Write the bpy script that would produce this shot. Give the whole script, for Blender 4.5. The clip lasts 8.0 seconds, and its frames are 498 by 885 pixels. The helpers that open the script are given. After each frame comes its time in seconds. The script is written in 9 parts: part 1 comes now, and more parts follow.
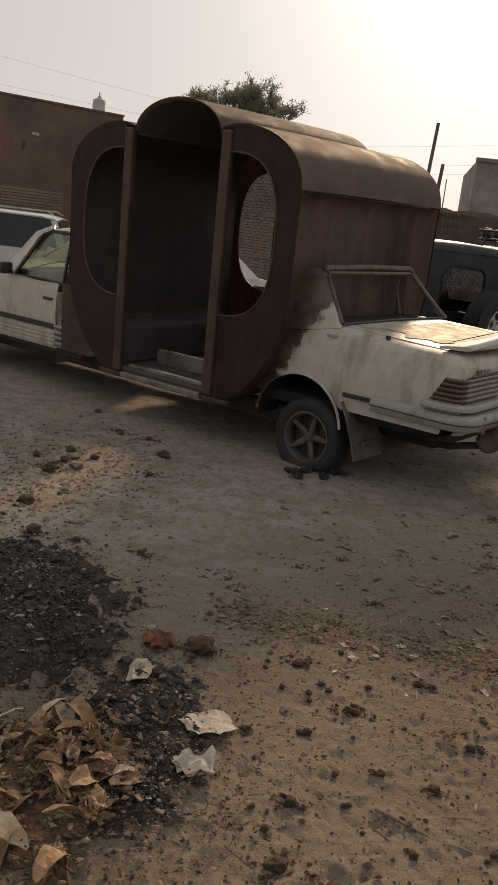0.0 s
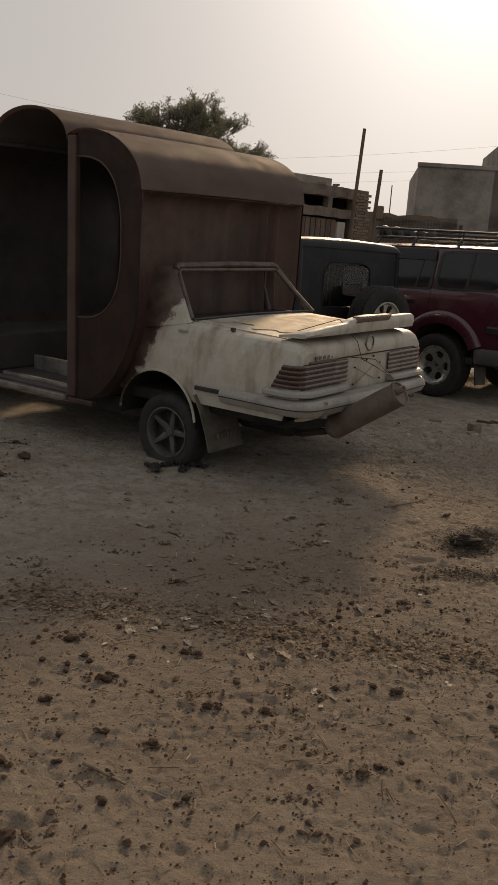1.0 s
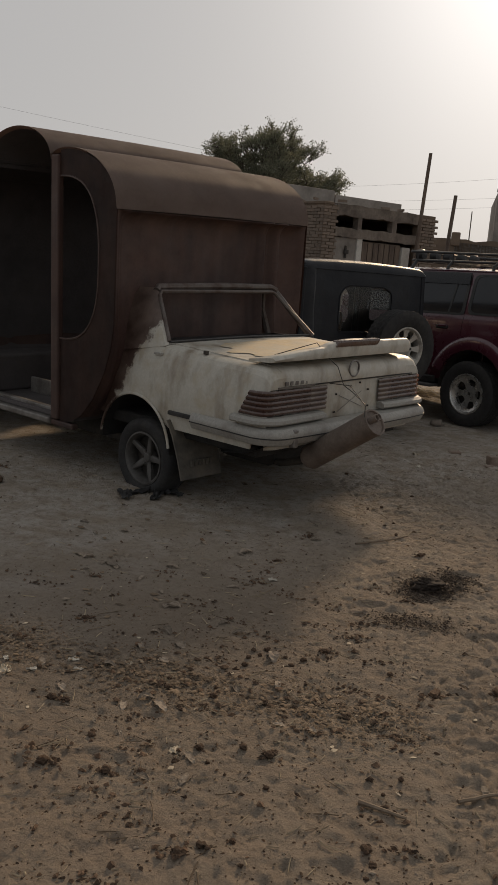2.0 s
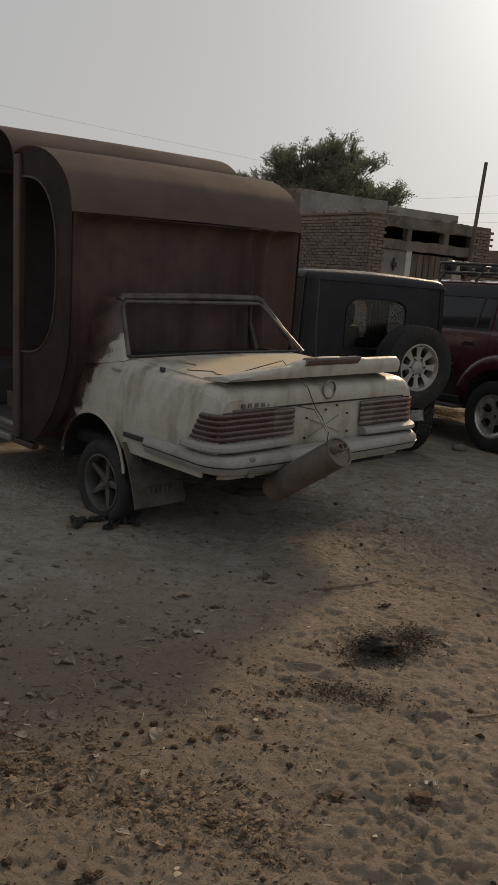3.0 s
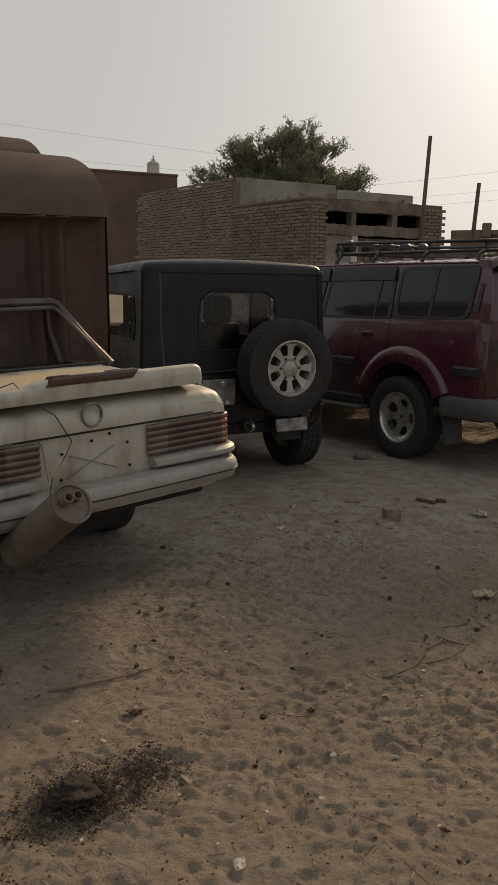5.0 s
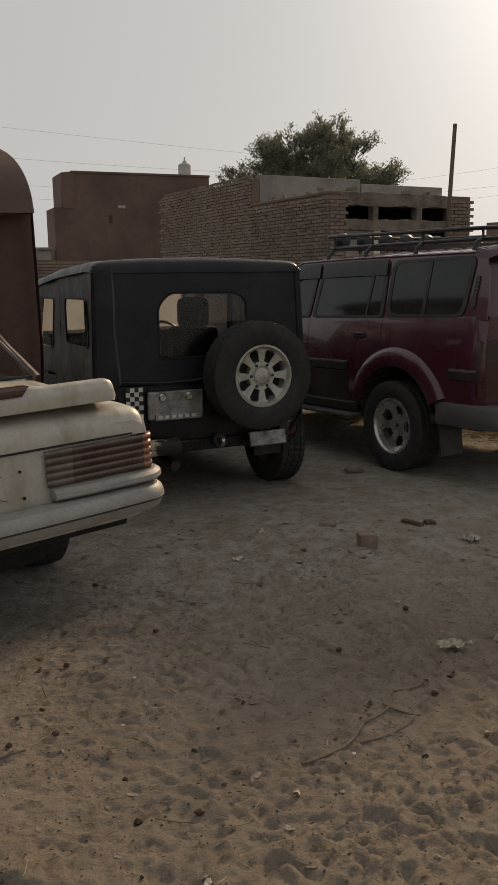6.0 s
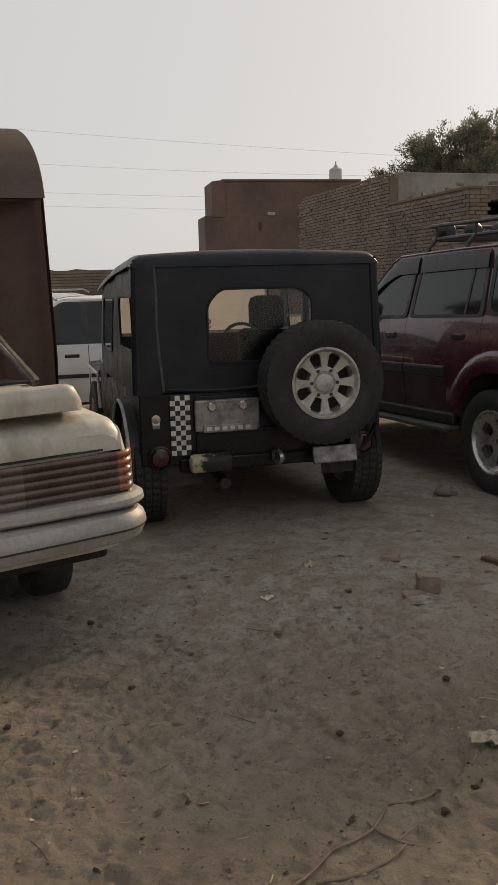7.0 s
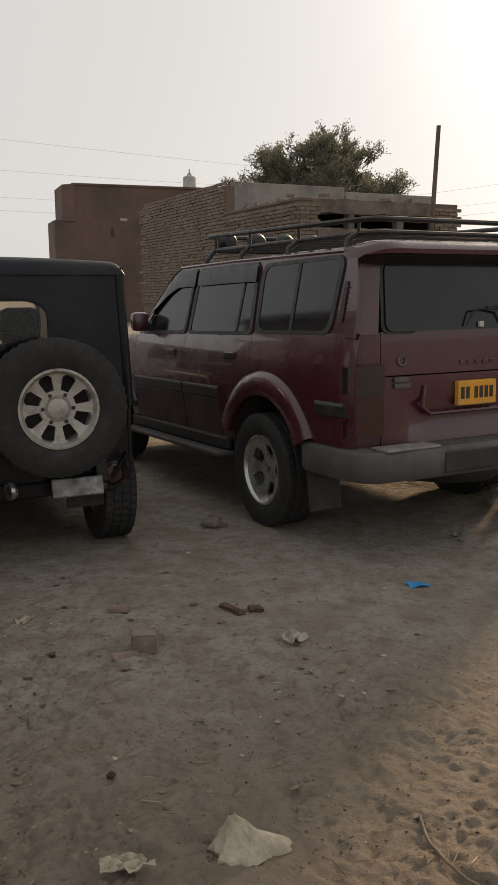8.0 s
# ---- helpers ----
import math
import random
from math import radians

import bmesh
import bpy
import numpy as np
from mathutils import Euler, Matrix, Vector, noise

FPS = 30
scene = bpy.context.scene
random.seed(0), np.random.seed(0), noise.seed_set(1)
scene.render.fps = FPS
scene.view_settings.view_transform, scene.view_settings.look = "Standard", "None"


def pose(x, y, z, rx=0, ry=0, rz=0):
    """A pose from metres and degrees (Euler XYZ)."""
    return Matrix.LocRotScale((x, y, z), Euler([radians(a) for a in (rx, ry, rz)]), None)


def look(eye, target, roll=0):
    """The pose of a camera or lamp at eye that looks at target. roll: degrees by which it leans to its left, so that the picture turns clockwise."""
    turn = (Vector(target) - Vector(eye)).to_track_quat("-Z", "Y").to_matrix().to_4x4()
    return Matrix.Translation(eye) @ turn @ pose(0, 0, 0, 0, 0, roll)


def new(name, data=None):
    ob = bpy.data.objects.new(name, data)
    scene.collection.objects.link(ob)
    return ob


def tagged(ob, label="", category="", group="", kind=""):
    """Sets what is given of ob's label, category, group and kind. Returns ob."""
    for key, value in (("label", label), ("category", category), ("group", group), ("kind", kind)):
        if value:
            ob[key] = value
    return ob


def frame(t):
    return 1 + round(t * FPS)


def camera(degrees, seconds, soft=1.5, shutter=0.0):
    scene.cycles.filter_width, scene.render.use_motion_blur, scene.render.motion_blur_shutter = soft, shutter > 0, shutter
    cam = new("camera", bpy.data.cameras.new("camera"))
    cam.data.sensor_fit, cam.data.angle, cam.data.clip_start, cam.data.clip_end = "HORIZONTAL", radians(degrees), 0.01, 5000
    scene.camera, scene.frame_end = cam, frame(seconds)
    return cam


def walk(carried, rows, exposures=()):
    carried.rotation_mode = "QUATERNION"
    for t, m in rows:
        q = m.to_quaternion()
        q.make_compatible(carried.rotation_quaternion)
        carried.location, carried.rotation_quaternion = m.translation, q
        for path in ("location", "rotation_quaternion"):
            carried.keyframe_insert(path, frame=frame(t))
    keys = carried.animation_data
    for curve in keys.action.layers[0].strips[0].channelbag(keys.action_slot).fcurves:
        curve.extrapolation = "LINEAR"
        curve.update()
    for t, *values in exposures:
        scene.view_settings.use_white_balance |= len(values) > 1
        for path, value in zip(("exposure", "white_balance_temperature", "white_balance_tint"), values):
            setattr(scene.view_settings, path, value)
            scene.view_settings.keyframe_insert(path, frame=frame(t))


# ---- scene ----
cam = camera(32.5, 8.0)
METRES, EYE, TILT, LEAN, TURN = 7.098, 1.59, 0.0, 0.0, 0.0
ROWS = [
    (0.0, 0.0, 0.0, 0.0, 1.62, -13.83, -6.58),
    (0.3, 0.0381, -0.0156, 0.0002, 0.75, -13.6, -6.3),
    (0.5, 0.0628, -0.0197, 0.0003, 0.52, -13.33, -5.73),
    (1.0, 0.1211, -0.0187, -0.0049, -0.49, -12.7, -4.13),
    (1.2, 0.1436, -0.0158, -0.0049, -0.74, -12.33, -3.73),
    (2.3, 0.2545, 0.0492, -0.003, 7.68, -11.21, -4.62),
    (2.5, 0.271, 0.0672, -0.0022, 8.33, -11.13, -4.75),
    (3.0, 0.3087, 0.1166, 0.0002, 10.14, -10.89, -4.71),
    (3.5, 0.3489, 0.1687, 0.0017, 11.7, -11.0, -3.69),
    (3.8, 0.3709, 0.1988, -0.0008, 10.66, -10.95, -3.0),
    (4.0, 0.3839, 0.2182, -0.0021, 9.14, -11.29, -2.79),
    (4.2, 0.3957, 0.2372, -0.0016, 7.45, -11.29, -2.6),
    (4.5, 0.4134, 0.2654, 0.0004, 8.02, -11.26, -1.89),
    (5.0, 0.4471, 0.3134, 0.0038, 9.57, -11.04, -0.91),
    (5.2, 0.4603, 0.3333, 0.0038, 10.46, -11.0, -0.5),
    (6.3, 0.5253, 0.4552, -0.0013, 14.95, -10.7, 2.1),
    (6.4, 0.531, 0.4678, -0.0027, 17.45, -10.5, 1.9),
    (6.5, 0.5367, 0.4804, -0.0041, 20.3, -10.54, 1.52),
    (6.6, 0.543, 0.493, -0.0055, 21.15, -10.48, 1.6),
    (7.0, 0.5663, 0.546, -0.0124, 23.03, -10.3, 1.48),
    (7.5, 0.5999, 0.6054, -0.0128, 25.0, -9.95, 1.92),
    (7.6, 0.6075, 0.6159, -0.0126, 25.31, -9.92, 1.85),
    (7.7, 0.6153, 0.6259, -0.012, 24.73, -9.95, 1.62),
    (7.8, 0.6234, 0.6356, -0.0111, 22.74, -9.9, 1.42),
    (7.9, 0.6315, 0.6451, -0.01, 19.34, -9.9, 1.08),
    (8.0, 0.6398, 0.6545, -0.0088, 14.34, -9.95, 0.42),
]
walk(cam, [(t, pose(0, 0, EYE, TILT, LEAN, TURN) @ pose(METRES * x, METRES * y, METRES * z, 90 + pitch, roll, yaw)) for t, x, y, z, yaw, pitch, roll in ROWS],
     [(0.0, 0.02, 6950, 14), (0.4, -0.32, 7100, 14), (1.0, -0.29, 6950, 14), (2.5, -0.38, 6500, 11), (3.5, -0.2, 6500, 11), (4.5, -0.06, 6650, 11), (5.2, -0.19, 6750, 11), (6.5, -0.03, 6650, 11), (7.4, 0.28, 6650, 11), (8.0, 0.28, 6750, 11)])

# ---- light: a low sun behind dust haze ----
SUN_ELEV, SUN_AZ = 24.0, 14.0  # degrees; azimuth to the right of +y
world = bpy.data.worlds.new("hazy_sky")
scene.world = world
world.use_nodes = True
_wn = world.node_tree.nodes
_sky = _wn.new("ShaderNodeTexSky")
_sky.sky_type = "NISHITA"
_sky.sun_disc = False
_sky.sun_elevation = radians(SUN_ELEV)
_sky.sun_rotation = radians(SUN_AZ)
_sky.dust_density = 3.0
_sky.air_density = 1.0
_sky.ozone_density = 1.0
_bg = _wn["Background"]
_bg.inputs["Strength"].default_value = 0.010
_haze = _wn.new("ShaderNodeBackground")   # even dust haze over the whole sky
_sum = _wn.new("ShaderNodeAddShader")
_wl = world.node_tree.links
_grey = _wn.new("ShaderNodeHueSaturation")   # dust takes the blue and the gold out of the sky
_grey.inputs["Saturation"].default_value = 0.45
_wl.new(_sky.outputs["Color"], _grey.inputs["Color"])
_wl.new(_grey.outputs[0], _bg.inputs["Color"])
_wl.new(_bg.outputs[0], _sum.inputs[0])
_wl.new(_haze.outputs[0], _sum.inputs[1])
# dust scatters forwards: the haze is brightest round the sun and falls off smoothly away from it
_tc = _wn.new("ShaderNodeTexCoord")
_dot = _wn.new("ShaderNodeVectorMath")
_dot.operation = "DOT_PRODUCT"
_dot.inputs[1].default_value = (math.sin(radians(SUN_AZ)) * math.cos(radians(SUN_ELEV)), math.cos(radians(SUN_AZ)) * math.cos(radians(SUN_ELEV)), math.sin(radians(SUN_ELEV)))
_fall = _wn.new("ShaderNodeMapRange")
_fall.inputs[1].default_value, _fall.inputs[2].default_value = -1.0, 0.9
_fall.inputs[3].default_value, _fall.inputs[4].default_value = 0.46, 0.53
_wl.new(_tc.outputs["Generated"], _dot.inputs[0])
_wl.new(_dot.outputs["Value"], _fall.inputs[0])
_pos = _wn.new("ShaderNodeMath")
_pos.operation = "MAXIMUM"
_pos.inputs[1].default_value = 0.0
_pow = _wn.new("ShaderNodeMath")
_pow.operation = "POWER"
_pow.inputs[1].default_value = 38.0
_aur = _wn.new("ShaderNodeMath")
_aur.operation = "MULTIPLY_ADD"
_aur.inputs[1].default_value = 0.62
_wl.new(_dot.outputs["Value"], _pos.inputs[0])
_wl.new(_pos.outputs[0], _pow.inputs[0])
_wl.new(_pow.outputs[0], _aur.inputs[0])
_wl.new(_fall.outputs[0], _aur.inputs[2])
_wl.new(_aur.outputs[0], _haze.inputs["Strength"])
_tint = _wn.new("ShaderNodeMix")     # a little cooler away from the sun
_tint.data_type = "RGBA"
_tint.inputs[6].default_value, _tint.inputs[7].default_value = (0.93, 0.975, 1.0, 1), (1.0, 0.985, 0.96, 1)
_near = _wn.new("ShaderNodeMapRange")
_near.inputs[1].default_value, _near.inputs[2].default_value = -0.2, 1.0
_wl.new(_dot.outputs["Value"], _near.inputs[0])
_wl.new(_near.outputs[0], _tint.inputs[0])
_wl.new(_tint.outputs[2], _haze.inputs["Color"])
_wl.new(_sum.outputs[0], _wn["World Output"].inputs["Surface"])
sun = new("sun", bpy.data.lights.new("sun", "SUN"))
sun.data.energy = 2.9
sun.data.angle = radians(6.0)
sun.data.color = (1.0, 0.74, 0.47)
_sd = Vector((math.sin(radians(SUN_AZ)) * math.cos(radians(SUN_ELEV)), math.cos(radians(SUN_AZ)) * math.cos(radians(SUN_ELEV)), math.sin(radians(SUN_ELEV))))
sun.matrix_world = look(_sd * 60, (0, 0, 0))
scene.view_settings.exposure = 0.0

# ---- materials ----
def node_mat(name):
    m = bpy.data.materials.new(name)
    m.use_nodes = True
    nt = m.node_tree
    return m, nt, nt.nodes["Principled BSDF"]


def mixer(nt, a, b, fac):
    """A colour mix of two sockets or colours by a factor socket."""
    mx = nt.nodes.new("ShaderNodeMix")
    mx.data_type = "RGBA"
    for s, v in ((6, a), (7, b), (0, fac)):
        if hasattr(v, "is_linked"):
            nt.links.new(v, mx.inputs[s])
        elif s == 0:
            mx.inputs[0].default_value = v
        else:
            mx.inputs[s].default_value = (*v, 1)
    return mx.outputs[2]


def noise_fac(nt, scale, detail=4.0, lo=0.4, hi=0.6, rough=0.6, stretch=(1, 1, 1), space="Object", w=0.0):
    """A noise between 0 and 1, cut between lo and hi, in the thing's own space."""
    tc = nt.nodes.new("ShaderNodeTexCoord")
    mp = nt.nodes.new("ShaderNodeMapping")
    mp.inputs["Scale"].default_value = stretch
    mp.inputs["Location"].default_value = (w, w * 0.7, w * 1.3)
    nt.links.new(tc.outputs[space], mp.inputs["Vector"])
    n = nt.nodes.new("ShaderNodeTexNoise")
    n.inputs["Scale"].default_value = scale
    n.inputs["Detail"].default_value = detail
    n.inputs["Roughness"].default_value = rough
    nt.links.new(mp.outputs["Vector"], n.inputs["Vector"])
    r = nt.nodes.new("ShaderNodeMapRange")
    r.inputs[1].default_value, r.inputs[2].default_value = lo, hi
    nt.links.new(n.outputs["Fac"], r.inputs[0])
    return r.outputs[0], n.outputs["Fac"]


def surface(name, base, rough=0.6, metal=0.0, dark=None, dark_scale=3.0, dark_cut=(0.42, 0.68), fine=0.15, fine_scale=60.0,
            dust=None, dust_scale=5.0, dust_cut=(0.45, 0.75), bump=0.15, bump_scale=80.0, coat=0.0, rough_var=0.12, stretch=(1, 1, 1), per_piece=0.0, spec=0.5, island=0.0):
    """A worn surface: base colour with stains, fine mottling, dust and relief."""
    m, nt, b = node_mat(name)
    col = base
    f, _ = noise_fac(nt, fine_scale, 5, 0.3, 0.7)
    col = mixer(nt, tuple(c * (1 - fine) for c in base), tuple(min(1, c * (1 + fine)) for c in base), f)
    if dark:
        f, _ = noise_fac(nt, dark_scale, 6, *dark_cut, stretch=stretch, w=3.1)
        col = mixer(nt, col, dark, f)
    if dust:
        f, _ = noise_fac(nt, dust_scale, 6, *dust_cut, w=7.7)
        col = mixer(nt, col, dust, f)
    if per_piece or island:
        oi = nt.nodes.new("ShaderNodeNewGeometry" if island else "ShaderNodeObjectInfo")
        hv = nt.nodes.new("ShaderNodeHueSaturation")
        mr = nt.nodes.new("ShaderNodeMapRange")
        mr.inputs[3].default_value, mr.inputs[4].default_value = 1 - per_piece - island, 1 + per_piece + island
        nt.links.new(oi.outputs["Random Per Island" if island else "Random"], mr.inputs[0])
        nt.links.new(mr.outputs[0], hv.inputs["Value"])
        nt.links.new(col, hv.inputs["Color"])
        col = hv.outputs[0]
    nt.links.new(col, b.inputs["Base Color"])
    f, raw = noise_fac(nt, dust_scale * 2.3, 5, 0.3, 0.7, w=1.7)
    mr = nt.nodes.new("ShaderNodeMapRange")
    mr.inputs[3].default_value, mr.inputs[4].default_value = max(0.02, rough - rough_var), min(1, rough + rough_var)
    nt.links.new(f, mr.inputs[0])
    nt.links.new(mr.outputs[0], b.inputs["Roughness"])
    b.inputs["Metallic"].default_value = metal
    b.inputs["Coat Weight"].default_value = coat
    b.inputs["Specular IOR Level"].default_value = spec
    if bump:
        _, raw = noise_fac(nt, bump_scale, 5)
        bp = nt.nodes.new("ShaderNodeBump")
        bp.inputs["Strength"].default_value = bump
        bp.inputs["Distance"].default_value = 0.01
        nt.links.new(raw, bp.inputs["Height"])
        nt.links.new(bp.outputs[0], b.inputs["Normal"])
    return m


def clear_sheet(name, tint, gloss):
    """A thin clear sheet: light passes straight through, a little of it mirrored."""
    m, nt, b = node_mat(name)
    t = nt.nodes.new("ShaderNodeBsdfTransparent")
    t.inputs["Color"].default_value = (*tint, 1)
    g = nt.nodes.new("ShaderNodeBsdfGlossy")
    g.inputs["Roughness"].default_value = 0.18
    g.inputs["Color"].default_value = (0.8, 0.8, 0.8, 1)
    mx = nt.nodes.new("ShaderNodeMixShader")
    mx.inputs[0].default_value = gloss
    nt.links.new(t.outputs[0], mx.inputs[1])
    nt.links.new(g.outputs[0], mx.inputs[2])
    nt.links.new(mx.outputs[0], nt.nodes["Material Output"].inputs["Surface"])
    nt.nodes.remove(b)
    return m


# RUST is darker than ROOF: the shaded cabin sides are put into its colour
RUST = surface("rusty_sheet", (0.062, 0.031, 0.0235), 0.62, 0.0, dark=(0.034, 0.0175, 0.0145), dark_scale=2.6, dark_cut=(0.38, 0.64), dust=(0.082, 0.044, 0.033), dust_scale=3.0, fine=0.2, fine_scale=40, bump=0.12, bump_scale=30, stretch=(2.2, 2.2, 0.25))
RIMRUST = surface("rubbed_rust_edge", (0.068, 0.041, 0.033), 0.55, 0.1, dark=(0.04, 0.022, 0.018), dark_scale=7, dust=(0.088, 0.063, 0.052), dust_scale=9, fine=0.2, bump=0.15, bump_scale=40)
WHITE = surface("old_white_paint", (0.46, 0.435, 0.38), 0.5, 0.0, dark=(0.25, 0.21, 0.16), dark_scale=5.5, dark_cut=(0.47, 0.68), stretch=(1, 1, 0.4), dust=(0.4, 0.34, 0.25), dust_scale=9, dust_cut=(0.5, 0.78), fine=0.08, bump=0.08, bump_scale=25)
BLACKPAINT = surface("black_paint", (0.008, 0.008, 0.010), 0.3, 0.0, dust=(0.024, 0.022, 0.021), dust_scale=4, dust_cut=(0.55, 0.95), bump=0.03, spec=0.35)
CANVAS = surface("black_canvas", (0.011, 0.0125, 0.0165), 0.4, 0.0, dust=(0.026, 0.027, 0.029), dust_scale=3, dust_cut=(0.45, 0.85), fine=0.2, fine_scale=200, bump=0.8, bump_scale=5, spec=0.26)
MAROON = surface("maroon_paint", (0.062, 0.0135, 0.0235), 0.27, 0.0, dust=(0.085, 0.036, 0.043), dust_scale=1.6, dust_cut=(0.45, 1.0), fine=0.05, bump=0.02, coat=0.6)
RUBBER = surface("dusty_tyre_rubber", (0.019, 0.018, 0.018), 0.8, 0.0, dust=(0.045, 0.04, 0.034), dust_scale=9, dust_cut=(0.5, 0.85), bump=0.3, bump_scale=60)
ALLOY = surface("dusty_alloy", (0.42, 0.40, 0.36), 0.45, 0.35, dark=(0.16, 0.14, 0.12), dark_scale=9, dark_cut=(0.5, 0.75), bump=0.1)
# shade beneath the tail and inside its wheel wells, put into a near-black colour
UNDERBLACK = surface("dark_oily_underside", (0.013, 0.012, 0.011), 0.85, 0.0, dust=(0.03, 0.025, 0.021), bump=0.3)
CHROMEDULL = surface("dull_bright_alloy", (0.5, 0.49, 0.47), 0.3, 0.75, dark=(0.22, 0.19, 0.16), dark_scale=9, dark_cut=(0.5, 0.75), bump=0.1)
DARKMETAL = surface("dark_underbody_metal", (0.03, 0.027, 0.024), 0.8, 0.0, dust=(0.08, 0.065, 0.05), bump=0.3)
BRICK = surface("mud_brick", (0.2, 0.155, 0.122), 0.9, 0.0, dark=(0.125, 0.097, 0.078), dark_scale=1.5, fine=0.2, fine_scale=12, bump=0.5, bump_scale=18, per_piece=0.22)
PLASTER = surface("brown_plaster", (0.15, 0.098, 0.078), 0.9, 0.0, dark=(0.09, 0.065, 0.055), dark_scale=0.35, fine=0.12, fine_scale=3, bump=0.4, bump_scale=4)
CEMENT = surface("grey_cement", (0.29, 0.262, 0.235), 0.9, 0.0, dark=(0.13, 0.115, 0.10), dark_scale=0.8, fine=0.12, fine_scale=9, bump=0.4, bump_scale=9)

# ---- shape helpers ----
def thing(name, m, label, category, group=""):
    ob = new(name)
    ob.empty_display_size = 0.2
    ob.matrix_world = m
    return tagged(ob, label, category, group)


def part(name, bm, material, parent=None, label="", smooth=False, angle=35):
    """Link a bmesh as one mesh object under a thing or a part."""
    bmesh.ops.recalc_face_normals(bm, faces=bm.faces)
    me = bpy.data.meshes.new(name)
    if smooth:
        lim = radians(angle)
        for f in bm.faces:
            f.smooth = True
        for e in bm.edges:
            if len(e.link_faces) == 2 and e.calc_face_angle(0) > lim:
                e.smooth = False
    bm.to_mesh(me)
    bm.free()
    for mt in (material if isinstance(material, (list, tuple)) else (material,)):
        me.materials.append(mt)
    ob = new(name, me)
    if parent:
        ob.parent = parent
    if label:
        ob["label"] = label
    return ob


def add_box(bm, lo, hi, bevel=0.0, m=None):
    vs = bmesh.ops.create_cube(bm, size=1.0)["verts"]
    for v in vs:
        v.co = Vector([lo[i] + (v.co[i] + 0.5) * (hi[i] - lo[i]) for i in range(3)])
    if bevel:
        es = list({e for v in vs for e in v.link_edges})
        r = bmesh.ops.bevel(bm, geom=es, offset=bevel, segments=2, affect="EDGES", profile=0.5)
        vs = list({v for f in r["faces"] for v in f.verts} | {v for v in vs if v.is_valid})
    if m is not None:
        bmesh.ops.transform(bm, matrix=m, verts=[v for v in vs if v.is_valid])
    return vs


def box(lo, hi, bevel=0.0, m=None):
    bm = bmesh.new()
    add_box(bm, lo, hi, bevel)
    if m is not None:
        bmesh.ops.transform(bm, matrix=m, verts=bm.verts)
    return bm


def loft(rows, closed=False, cap=False):
    """A skin over rows of points; closed joins each row's ends."""
    bm = bmesh.new()
    g = [[bm.verts.new(p) for p in r] for r in rows]
    for a, b in zip(g, g[1:]):
        n = len(a)
        for i in range(n if closed else n - 1):
            j = (i + 1) % n
            bm.faces.new((a[i], a[j], b[j], b[i]))
    if cap:
        bm.faces.new(g[0])
        bm.faces.new(list(reversed(g[-1])))
    return bm


def thicken(bm, t):
    bmesh.ops.recalc_face_normals(bm, faces=bm.faces)
    bmesh.ops.solidify(bm, geom=list(bm.faces), thickness=t)
    return bm


def prism(pts, axis, a, b):
    """A closed outline, drawn in the two other axes, drawn out from a to b along the axis (0 x, 1 y, 2 z)."""
    def at(p, c):
        q = list(p)
        q.insert(axis, c)
        return q
    return loft([[at(p, a) for p in pts], [at(p, b) for p in pts]], closed=True, cap=True)


def lathe(profile, n=32, m=None):
    """Turn (radius, along) points about the x axis."""
    rows = []
    for i in range(n):
        a = 2 * math.pi * i / n
        rows.append([(x, r * math.cos(a), r * math.sin(a)) for r, x in profile])
    rows.append(rows[0])
    bm = loft(rows)
    bmesh.ops.remove_doubles(bm, verts=bm.verts, dist=1e-5)
    if m is not None:
        bmesh.ops.transform(bm, matrix=m, verts=bm.verts)
    return bm


def tube(path, r, n=8, closed=False):
    """A round bar along a path; r is one radius or one for each point."""
    pts = [Vector(p) for p in path]
    rs = r if isinstance(r, (list, tuple)) else [r] * len(pts)
    rows = []
    side = None
    for i, p in enumerate(pts):
        a, b = (pts[i - 1], pts[(i + 1) % len(pts)]) if closed else (pts[max(0, i - 1)], pts[min(len(pts) - 1, i + 1)])
        d = (b - a).normalized()
        if side is None:
            side = d.orthogonal().normalized()
        side = (side - d * side.dot(d)).normalized()
        up = d.cross(side)
        rows.append([p + (side * math.cos(2 * math.pi * k / n) + up * math.sin(2 * math.pi * k / n)) * rs[i] for k in range(n)])
    if closed:
        rows.append(rows[0])
        return loft(rows, closed=True)
    return loft(rows, closed=True, cap=True)


def join(*bms):
    out = bmesh.new()
    for b in bms:
        me = bpy.data.meshes.new("tmp")
        b.to_mesh(me)
        b.free()
        out.from_mesh(me)
        bpy.data.meshes.remove(me)
    return out


def moved(bm, m):
    bmesh.ops.transform(bm, matrix=m, verts=bm.verts)
    return bm


def lerp(xs, x):
    """Straight or smooth values between (x, value) stops."""
    return float(np.interp(x, [p[0] for p in xs], [p[1] for p in xs]))


NOISE_TABLES = {}


def value_noise(x, y, seed):
    """Smooth noise on arrays of places."""
    if seed not in NOISE_TABLES:
        NOISE_TABLES[seed] = np.random.RandomState(seed).rand(256, 256)
    tab = NOISE_TABLES[seed]
    xi, yi = np.floor(x).astype(int), np.floor(y).astype(int)
    fx, fy = x - xi, y - yi
    fx, fy = fx * fx * (3 - 2 * fx), fy * fy * (3 - 2 * fy)
    a, b = tab[xi % 256, yi % 256], tab[(xi + 1) % 256, yi % 256]
    c, d = tab[xi % 256, (yi + 1) % 256], tab[(xi + 1) % 256, (yi + 1) % 256]
    return (a * (1 - fx) + b * fx) * (1 - fy) + (c * (1 - fx) + d * fx) * fy - 0.5

